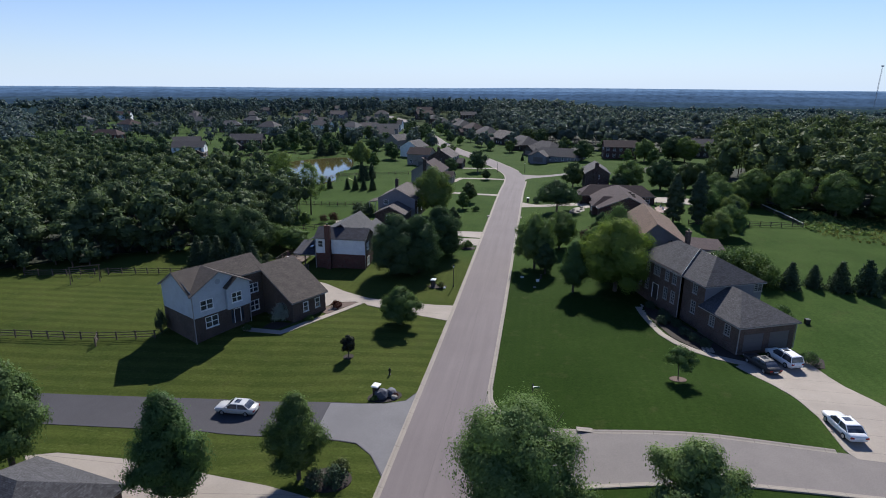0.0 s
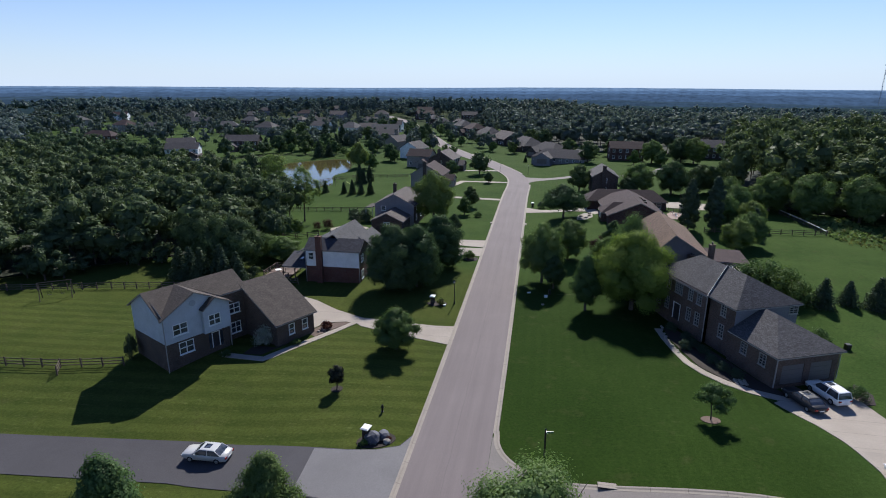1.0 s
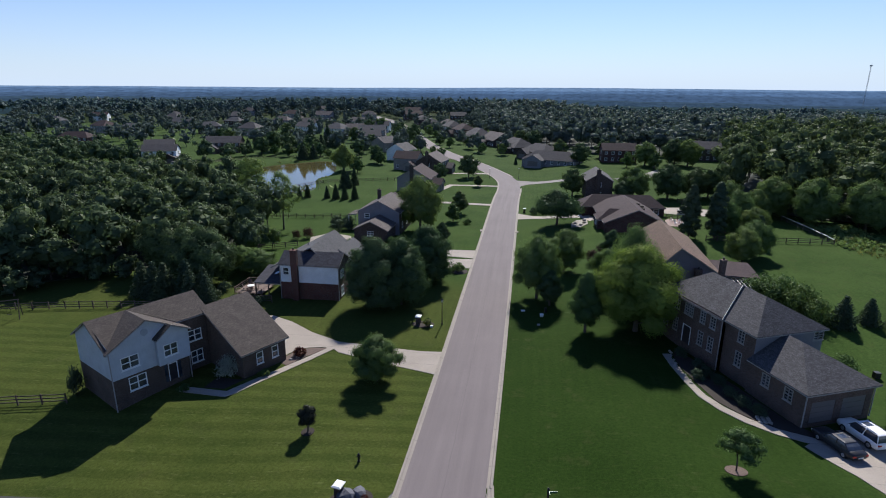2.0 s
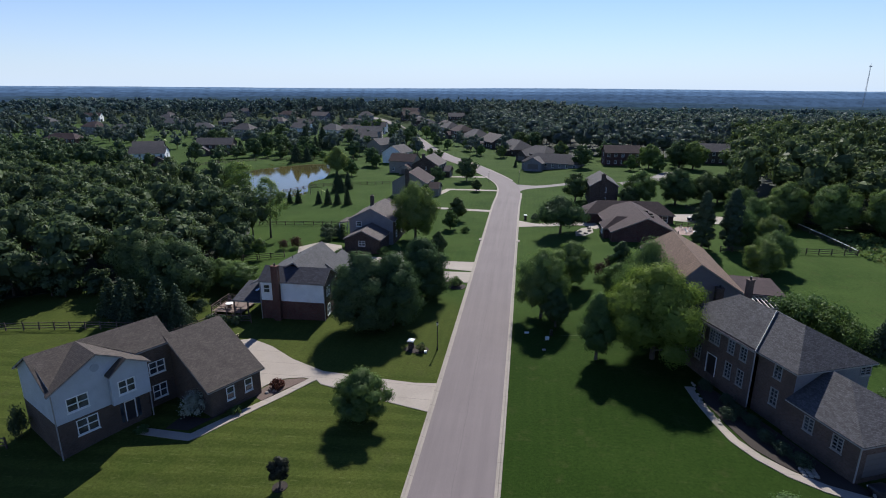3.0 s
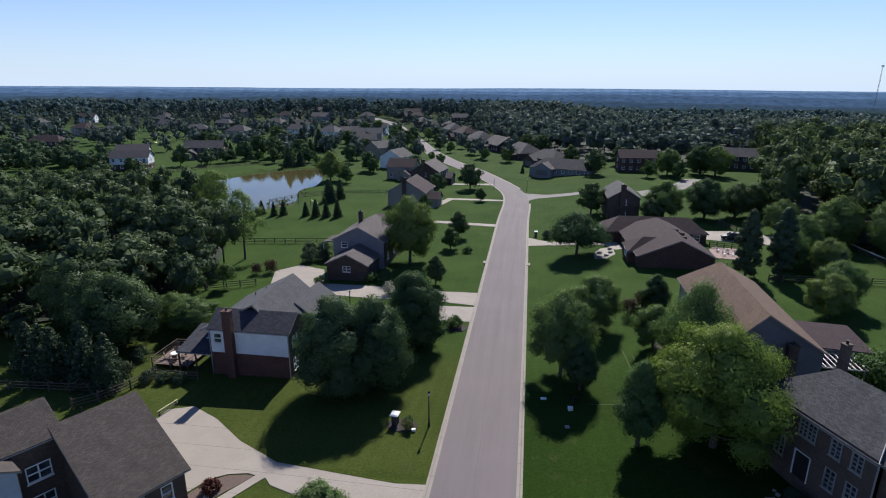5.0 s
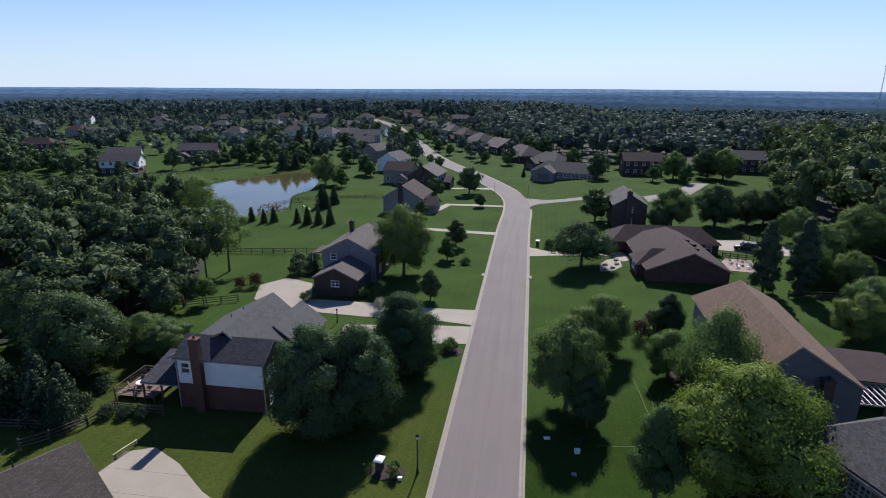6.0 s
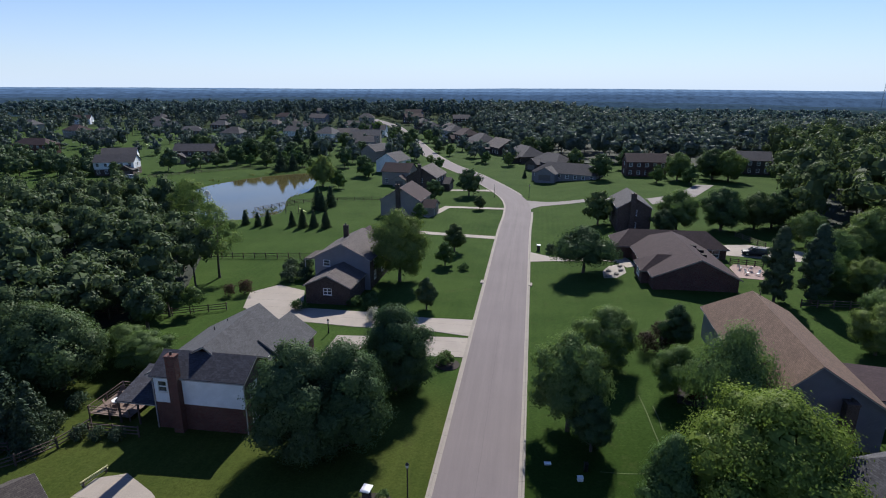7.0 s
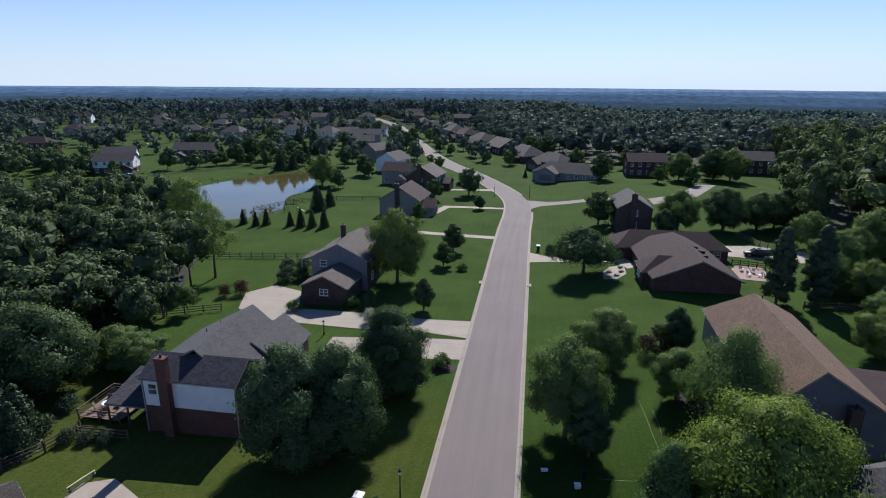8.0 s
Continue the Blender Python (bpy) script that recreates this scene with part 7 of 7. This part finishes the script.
def oval(x, y, a, b, n=18, turn=0.0):
    c, s = math.cos(radians(turn)), math.sin(radians(turn))
    return [(x + a * math.cos(k * math.tau / n) * c - b * math.sin(k * math.tau / n) * s, y + a * math.cos(k * math.tau / n) * s + b * math.sin(k * math.tau / n) * c) for k in range(n)]


mailbox_pillar(-9.2, 93.6, 85)
mailbox_pillar(-8.7, 56.2, 80, "mailbox pillar with a white cap beside a boulder bed")
mailbox_pillar(5.3, 175.4, -90, "mailbox with white cap beside the drive's mouth")
bed(oval(-8.4, 93.4, 1.7, 1.2), "dark mulch bed round the mailbox")
bed(oval(-7.6, 55.9, 2.0, 1.3, turn=20), "dark mulch bed round the boulders")
bed(oval(-8.8, 41.3, 2.2, 1.7), "dark mulch bed at the street corner")
bed(oval(25.9, 63.0, 0.95, 0.85), "pale stony ring round the young tree", "faded_mulch")
bed(oval(-15.2, 65.0, 0.7, 0.7), "pale mulch ring round the small tree")
bed(oval(-6.2, 119.2, 1.6, 1.6), "mulch bed beside the kerb")
bed([(-24.6, 80.4), (-24.1, 81.5), (-23.5, 82.4), (-22.5, 83.1), (-20.8, 83.5), (-20.0, 83.4), (-21.8, 80.7), (-23.4, 78.0), (-24.4, 78.6)], "faded brown mulch bed in the bend of the drive", "faded_mulch")
bed([(35.2, 70.0), (32, 71.4), (29.8, 73.2), (28.0, 75.6), (26.9, 79.4), (26.0, 83.4), (25.9, 86.6), (26.8, 88), (31.2, 79.4), (34, 73.0), (36.0, 70.6)], "dark planted bed along the brick house")
bed([(43.3, 72.4), (43.0, 69.6), (44.6, 69.8), (45.4, 72), (44.6, 74.4)], "mulch bed at the garage corner")
bed([(17.2, 155), (19.4, 154.6), (21.4, 157), (21.6, 162.4), (19, 162), (17.4, 159)], "stony bed before the brick bungalow", "stone")
bed([(-31.0, 71.6), (-28.4, 71.6), (-26.0, 75.6), (-27.6, 73.8), (-30.6, 74.0)], "dark planted bed in front of the corner house")
bed([(20.4, 112), (22.6, 110.8), (24.6, 114), (24.4, 119.5), (22, 119.0)], "dark bed at the lawn's edge")
shrub(P["tuft"], -7.6, 92.8, 1.0, "tuft of ornamental grass by the mailbox", name="ornamental_grass", category="grass")
shrub(P["shrub"], -7.9, 94.2, 0.55, "low shrub by the mailbox")
shrub(P["shrub"], -8.6, 55.0, 0.45, "low dark shrub among boulders")
shrub(P["rust"], -6.4, 56.0, 0.5, "low brownish plant among boulders")


def boulder(x, y, r, seed, label="grey boulder in a mulch bed", mat="stone", sz=0.65):
    rng = random.Random(seed)
    bm = bmesh.new()
    bmesh.ops.create_icosphere(bm, subdivisions=2, radius=r)
    for v in bm.verts:
        v.co *= 1 + 0.28 * noise.noise(v.co * (1.6 / r) + Vector((seed, 0, 0)))
        v.co.z *= sz
    ob = part("boulder", bm, M[mat])
    ob.matrix_basis = pose(x, y, gz(x, y) + r * 0.35, 0, 0, rng.uniform(0, 360))
    tagged(ob, label, "boulder")


M["blue_stone"] = plain("blue_grey_stone", (0.075, 0.078, 0.095), 0.8, 0, 0.3, 5.0)
boulder(-7.9, 55.8, 0.85, 1, "large blue-grey boulder in the corner bed", "blue_stone", 0.8)
boulder(-7.0, 56.4, 0.7, 2, "blue-grey boulder in the corner bed", "blue_stone", 0.8)
boulder(-8.4, 56.6, 0.45, 3)
boulder(-6.4, 55.7, 0.4, 4)
boulder(-22.8, 80.2, 0.28, 5, "small pale rock in the mulch bed")
boulder(-23.5, 79.6, 0.25, 6, "small pale rock in the mulch bed")
boulder(22.8, 127.6, 1.3, 7, "large pale rock among bushes", "stone", 0.8)
for k in range(11):
    f = (k + 0.35 * math.sin(k * 5.1)) / 11
    boulder(25.7 - 0.5 * math.sin(f * 3.1) + 0.9 * f + 0.15 * math.sin(k * 2.3), 87.6 - f * 9.0, 0.17 + 0.11 * ((k * 7) % 3) / 2, 20 + k, "white edging stone along the curved path")
for k in range(9):
    boulder(31.2 + (k % 3) * 0.5, 72.0 + (k // 3) * 0.45, 0.24, 50 + k, "rounded rock piled in the bed by the garage")
for k, (bx, by) in enumerate([(18.0, 155.6), (19.6, 156.4), (20.6, 158.4), (18.4, 158.6), (20.8, 161)]):
    boulder(bx, by, 0.5, 70 + k, "pale landscaping rock before the bungalow")


def sign_post(x, y):
    t = thing("street_sign", pose(x, y, gz(x, y), 0, 0, 10), "dark green street name post with a crosswise blade", "street sign")
    bm = bmesh.new()
    lathe(bm, [(0.09, -0.1), (0.09, 2.95), (0.12, 3.0), (0.03, 3.08)], 8)
    part("post", bm, M["black"], t)
    bm = bmesh.new()
    box(bm, 0.05, 0.75, -0.02, 0.02, 2.55, 2.75)
    part("blade", bm, M["green"], t, "green blank name blade")
    bm = bmesh.new()
    box(bm, -0.02, 0.02, -0.6, -0.05, 2.78, 2.95)
    part("blade", bm, M["green"], t, "green blank name blade")


M["green"] = plain("green_enamel", (0.02, 0.10, 0.05), 0.4)
sign_post(9.2, 56.2)


def hydrant(x, y):
    t = thing("hydrant", pose(x, y, gz(x, y)), "dark fire hydrant standing on the striped lawn", "hydrant")
    bm = bmesh.new()
    lathe(bm, [(0.16, -0.05), (0.16, 0.06), (0.11, 0.08), (0.11, 0.62), (0.14, 0.65), (0.12, 0.8), (0.05, 0.88), (0.04, 0.95)], 12)
    part("barrel", bm, M["black"], t)
    for s in (-1, 1):
        bm = bmesh.new()
        tube(bm, [(s * 0.1, 0, 0.55), (s * 0.2, 0, 0.55)], [0.06, 0.06], 8)
        part("nozzle", bm, M["black"], t)


hydrant(-8.4, 61.0)


def utility_box(x, y, w, d, h, mat, label, name="utility_box"):
    t = thing(name, pose(x, y, gz(x, y), 0, 0, 8), label, "utility box")
    bm = bmesh.new()
    box(bm, -w / 2, w / 2, -d / 2, d / 2, -0.05, h)
    bmesh.ops.bevel(bm, geom=bm.edges[:], offset=0.02, segments=1, affect='EDGES')
    part("cabinet", bm, M[mat], t)
    bm = bmesh.new()
    box(bm, -w / 2 - 0.03, w / 2 + 0.03, -d / 2 - 0.03, d / 2 + 0.03, h, h + 0.05)
    part("lid", bm, M[mat], t)


utility_box(9.3, 99.2, 0.5, 0.4, 0.35, "white", "small white utility cover on the lawn")
utility_box(9.9, 100.6, 0.35, 0.35, 0.8, "black", "slim dark utility pedestal on the lawn")
utility_box(6.4, 101.2, 0.6, 0.3, 0.12, "white", "flat white cover on the lawn")
utility_box(8.8, 95.8, 0.4, 0.4, 0.1, "stone", "flat pale valve cover on the lawn")
utility_box(48.1, 83.6, 0.6, 0.6, 0.7, "black", "dark box standing on the open lawn")
utility_box(-7.0, 92.6, 0.35, 0.2, 0.25, "white", "small white marker by the mailbox")


def inlet(x, y, turn):
    t = thing("storm_inlet", pose(x, y, gz(x, y) + 0.15, 0, 0, turn), "concrete storm drain inlet in the kerb", "drain")
    bm = bmesh.new()
    box(bm, -0.8, 0.8, -0.35, 0.35, -0.1, 0.06)
    part("cover", bm, M["kerb"], t)
    bm = bmesh.new()
    box(bm, -0.6, 0.6, -0.37, -0.35, -0.08, 0.0)
    part("slot", bm, M["black"], t)


inlet(-4.9, 152, 90)
inlet(3.9, 152, -90)
inlet(14.6, 52.0, 0)


# ---- deck and garden things ----
def deck():
    d = thing("deck", pose(-43.4, 101.4, gz(-42, 102)), "weathered wooden deck with railing behind the house", "deck")
    for k in range(9):
        bm = bmesh.new()
        box(bm, k * 0.56, k * 0.56 + 0.53, 0, 5.4, 0.5, 0.56)
        part("plank", bm, M["deck"], d)
    for x, y in [(0, 0), (2.5, 0), (5.0, 0), (0, 2.7), (0, 5.4), (2.5, 5.4), (5.0, 5.4)]:
        bm = bmesh.new()
        box(bm, x - 0.06, x + 0.06, y - 0.06, y + 0.06, -0.3, 1.5)
        part("post", bm, M["deck"], d)
    for a, b in (((0, 0), (5.0, 0)), ((0, 0), (0, 5.4)), ((0, 5.4), (5.0, 5.4))):
        for z in (0.75, 1.1, 1.45):
            bm = bmesh.new()
            tube(bm, [(*a, z), (*b, z)], [0.045, 0.045], 4)
            part("rail", bm, M["deck"], d)
    return d


deck()


def garden_chair(x, y, z, turn, label="pale wooden garden chair on the deck", group="deck chairs", paint="deck"):
    c = thing("garden_chair", pose(x, y, z, 0, 0, turn), label, "chair", group)
    bm = bmesh.new()
    box(bm, -0.28, 0.28, -0.28, 0.28, 0.38, 0.43)
    part("seat", bm, M[paint], c)
    bm = bmesh.new()
    loft(bm, [[(-0.28, 0.24, 0.43), (0.28, 0.24, 0.43), (0.28, 0.29, 0.43), (-0.28, 0.29, 0.43)], [(-0.24, 0.4, 1.0), (0.24, 0.4, 1.0), (0.24, 0.45, 1.0), (-0.24, 0.45, 1.0)]])
    part("backrest", bm, M[paint], c)
    for sx in (-0.25, 0.25):
        for sy in (-0.25, 0.25):
            bm = bmesh.new()
            box(bm, sx - 0.03, sx + 0.03, sy - 0.03, sy + 0.03, 0, 0.4)
            part("leg", bm, M[paint], c)


def garden_table(x, y, z):
    c = thing("garden_table", pose(x, y, z), "round pale garden table on the deck", "table")
    bm = bmesh.new()
    lathe(bm, [(0.6, 0.7), (0.62, 0.72), (0.62, 0.75), (0.6, 0.76)], 18)
    part("tabletop", bm, M["white"], c)
    bm = bmesh.new()
    lathe(bm, [(0.3, 0.0), (0.06, 0.06), (0.05, 0.7)], 10)
    part("pedestal", bm, M["black"], c)


DZ = gz(-45, 102) + 0.56
garden_table(-41.4, 103.4, DZ)
for k in range(4):
    a = k * 1.57 + 0.5
    garden_chair(-41.4 + 1.0 * math.cos(a), 103.4 + 1.0 * math.sin(a), DZ, math.degrees(a) - 90)
garden_chair(-42.6, 105.6, DZ, 30)


slab("path", [(40.6, 156.2), (44.6, 155.6), (46.4, 160), (46.8, 164.0), (42.2, 164.4), (40.8, 162)], M["patio"], 0.07, "pinkish paved patio beside the brick bungalow", "patio")
for px, py, pt in ((42.6, 158.2, 40), (44.4, 158.0, -60), (44.0, 160.6, 170), (42.4, 161.4, 120)):
    garden_chair(px, py, gz(px, py) + 0.07, pt, "pale garden chair on the patio", "patio chairs", "white")


def drive_barrier(x0, y0, x1, y1):
    ox, oy, oz = x0, y0, gz(x0, y0)
    t = thing("barrier", pose(ox, oy, oz), "low pale yellow timber rail at the head of the drive", "barrier")
    for f in (0.08, 0.92):
        bm = bmesh.new()
        x, y = (x1 - x0) * f, (y1 - y0) * f
        box(bm, x - 0.07, x + 0.07, y - 0.07, y + 0.07, -0.1, 0.62)
        part("post", bm, M["rail"], t)
    for z in (0.38, 0.66):
        bm = bmesh.new()
        tube(bm, [(0, 0, z), ((x1 - x0) / 2, (y1 - y0) / 2, z + 0.02), (x1 - x0, y1 - y0, z)], [0.075, 0.08, 0.075], 6)
        part("rail", bm, M["yellow_rail"], t, "pale yellow painted rail")


M["yellow_rail"] = plain("yellowed_paint", (0.50, 0.46, 0.24), 0.7, 0, 0.15)
drive_barrier(-35.2, 91.0, -34.6, 93.6)


def swing_set(x, y, turn, label, mat="rail", s=1.0, slide=True):
    t = thing("swing_set", pose(x, y, gz(x, y), 0, 0, turn) @ Matrix.Scale(s, 4), label, "swing set")
    for e in (-1.8, 1.8):
        for k in (-0.9, 0.9):
            bm = bmesh.new()
            tube(bm, [(e, k, -0.1), (e, 0, 2.3)], [0.06, 0.05], 6)
            part("leg", bm, M[mat], t)
    bm = bmesh.new()
    tube(bm, [(-1.95, 0, 2.3), (1.95, 0, 2.3)], [0.06, 0.06], 6)
    part("beam", bm, M[mat], t)
    for e in (-0.8, 0.7):
        bm = bmesh.new()
        box(bm, e - 0.22, e + 0.22, -0.08, 0.08, 0.5, 0.54)
        seat = part("swing_seat", bm, M["black"], t)
        for q in (-0.2, 0.2):
            bm = bmesh.new()
            tube(bm, [(e + q, 0, 0.54), (e + q, 0, 2.28)], [0.012, 0.012], 4)
            part("chain", bm, M["black"], seat)
    if slide:
        bm = bmesh.new()
        loft(bm, [[(2.0, -0.3, 1.3), (2.0, 0.3, 1.3), (2.0, 0.3, 1.36), (2.0, -0.3, 1.36)], [(4.0, -0.3, 0.15), (4.0, 0.3, 0.15), (4.0, 0.3, 0.21), (4.0, -0.3, 0.21)]])
        part("slide", bm, M["slide"], t, "pale plastic slide")


M["slide"] = plain("slide_plastic", (0.45, 0.5, 0.12), 0.4)
swing_set(-74.0, 86.0, 35, "dark wooden swing set in the shade of the wood", s=1.3, slide=False)
swing_set(-243, 372, 10, "garden swing set with a yellow slide on a far lawn", s=1.4)
swing_set(-66.5, 205.5, 20, "wooden play frame near the pond", "deck")


def fountain(x, y):
    t = thing("fountain", pose(x, y, WATER_Z), "white water jet of the pond fountain", "fountain")
    rng = np.random.default_rng(5)
    n = 900
    f = rng.uniform(0, 1, n)
    a = rng.uniform(0, math.tau, n)
    up = rng.uniform(0, 1, n) < 0.6
    hz = np.where(up, f * 3.6, 3.6 * (1 - f ** 2))
    r = np.where(up, 0.1 + 0.12 * f, 0.2 + 1.5 * f)
    c = np.stack([r * np.cos(a), r * np.sin(a), hz], 1)
    s = 0.09
    q = np.stack([c + np.array([-s, 0, -s]), c + np.array([s, 0, -s]), c + np.array([s, 0, s * 1.5]), c + np.array([-s, 0, s * 1.5])], 1)
    ob = new("spray", quads_mesh("spray", q, M["white"]))
    ob.parent = t
    bm = bmesh.new()
    lathe(bm, [(0.5, -0.1), (0.5, 0.1), (0.2, 0.2)], 12)
    part("float", bm, M["black"], t)


fountain(-101.5, 218)


def radio_mast(x, y, z0, z1):
    t = thing("radio_mast", pose(x, y, z0), "thin lattice radio mast on the skyline", "mast")
    hgt = z1 - z0
    for k in range(3):
        a = k * 2.094
        bm = bmesh.new()
        tube(bm, [(1.6 * math.cos(a), 1.6 * math.sin(a), 0), (0.9 * math.cos(a), 0.9 * math.sin(a), hgt)], [0.28, 0.22], 5)
        part("leg", bm, M["mast"], t)
    for k in range(16):
        z = hgt * (k + 0.5) / 16
        bm = bmesh.new()
        r = 1.6 - 0.7 * z / hgt
        tube(bm, [(r, 0, z), (-r * 0.5, r * 0.87, z + hgt / 32), (-r * 0.5, -r * 0.87, z + hgt / 16), (r, 0, z + hgt / 11)], [0.14] * 4, 4)
        part("brace", bm, M["mast"], t)
    bm = bmesh.new()
    box(bm, -3.0, 3.0, -0.6, 0.6, hgt - 3, hgt)
    part("antenna", bm, M["mast"], t)


M["mast"] = plain("mast_steel", (0.35, 0.36, 0.4), 0.6, 0.3)
radio_mast(822, 1600, -8, 93.5)


# rough meadow tufts beyond the fence
def meadow(ring, n, seed, label, size=0.5, leaf="grass"):
    rng = np.random.default_rng(seed)
    ring = np.array(ring, float)
    lo, hi = ring.min(0), ring.max(0)
    px, py = rng.uniform(lo[0], hi[0], n), rng.uniform(lo[1], hi[1], n)
    keep = inside(px, py, ring) > 0
    px, py = px[keep], py[keep]
    c = np.stack([px, py, ground_z(px, py) + 0.25], 1)
    q, soft = leaf_quads(rng, c, rng.uniform(0.25, 0.75, len(px)), np.full(len(px), 14), size * 0.7, 0.2, 0.7)
    tagged(new("meadow", quads_mesh("meadow", q, LEAF[leaf], soft)), label, "meadow", kind="stuff")


meadow([(73, 138), (72.5, 165), (88, 160), (104, 152), (122, 134), (150, 112), (110, 112), (92, 118), (84, 126)], 1500, 1, "rough tall grass and weeds beyond the fence")
meadow([(-128, 246), (-118, 270), (-98, 287), (-99, 284), (-116, 268), (-122, 240)], 260, 2, "tall grass along the pond bank")
meadow([(-84, 204), (-72, 198), (-70, 206), (-77, 228), (-76, 240), (-74, 214)], 200, 3, "reeds along the near pond bank")
meadow([(72, 138), (73, 165), (84, 163), (84, 140)], 160, 4, "low green weeds beyond the fence", 0.9, "light")

for sx, sy, ss in ((-41.6, 98.0, 0.9), (-39.6, 98.2, 0.8), (-37.4, 98.4, 0.8), (-45.8, 99.4, 1.0), (-46.4, 103.2, 1.1)):
    shrub(P["dshrub"], sx, sy, ss, "dark shrub round the deck", group="deck shrubs")


# pale lines of flattened grass on the lawn beside the street
M["flattened"] = plain("flattened_grass", (0.066, 0.088, 0.032), 1.0, 0, 0.6, 2.0)
for line in ([(16.7, 113.9), (16.95, 110.5), (17.05, 107.5), (17.2, 104.6)], [(17.8, 111.5), (17.95, 109.0), (17.9, 107.0)], [(11.2, 100.5), (14, 100.25), (16.9, 100.3)]):
    tagged(ribbon("lawn_track", smooth_line(line, 6), [(-0.05, 0.012), (0.0, 0.025), (0.05, 0.012)], M["flattened"]), "faint pale line of flattened grass on the lawn", "grass", kind="structure")
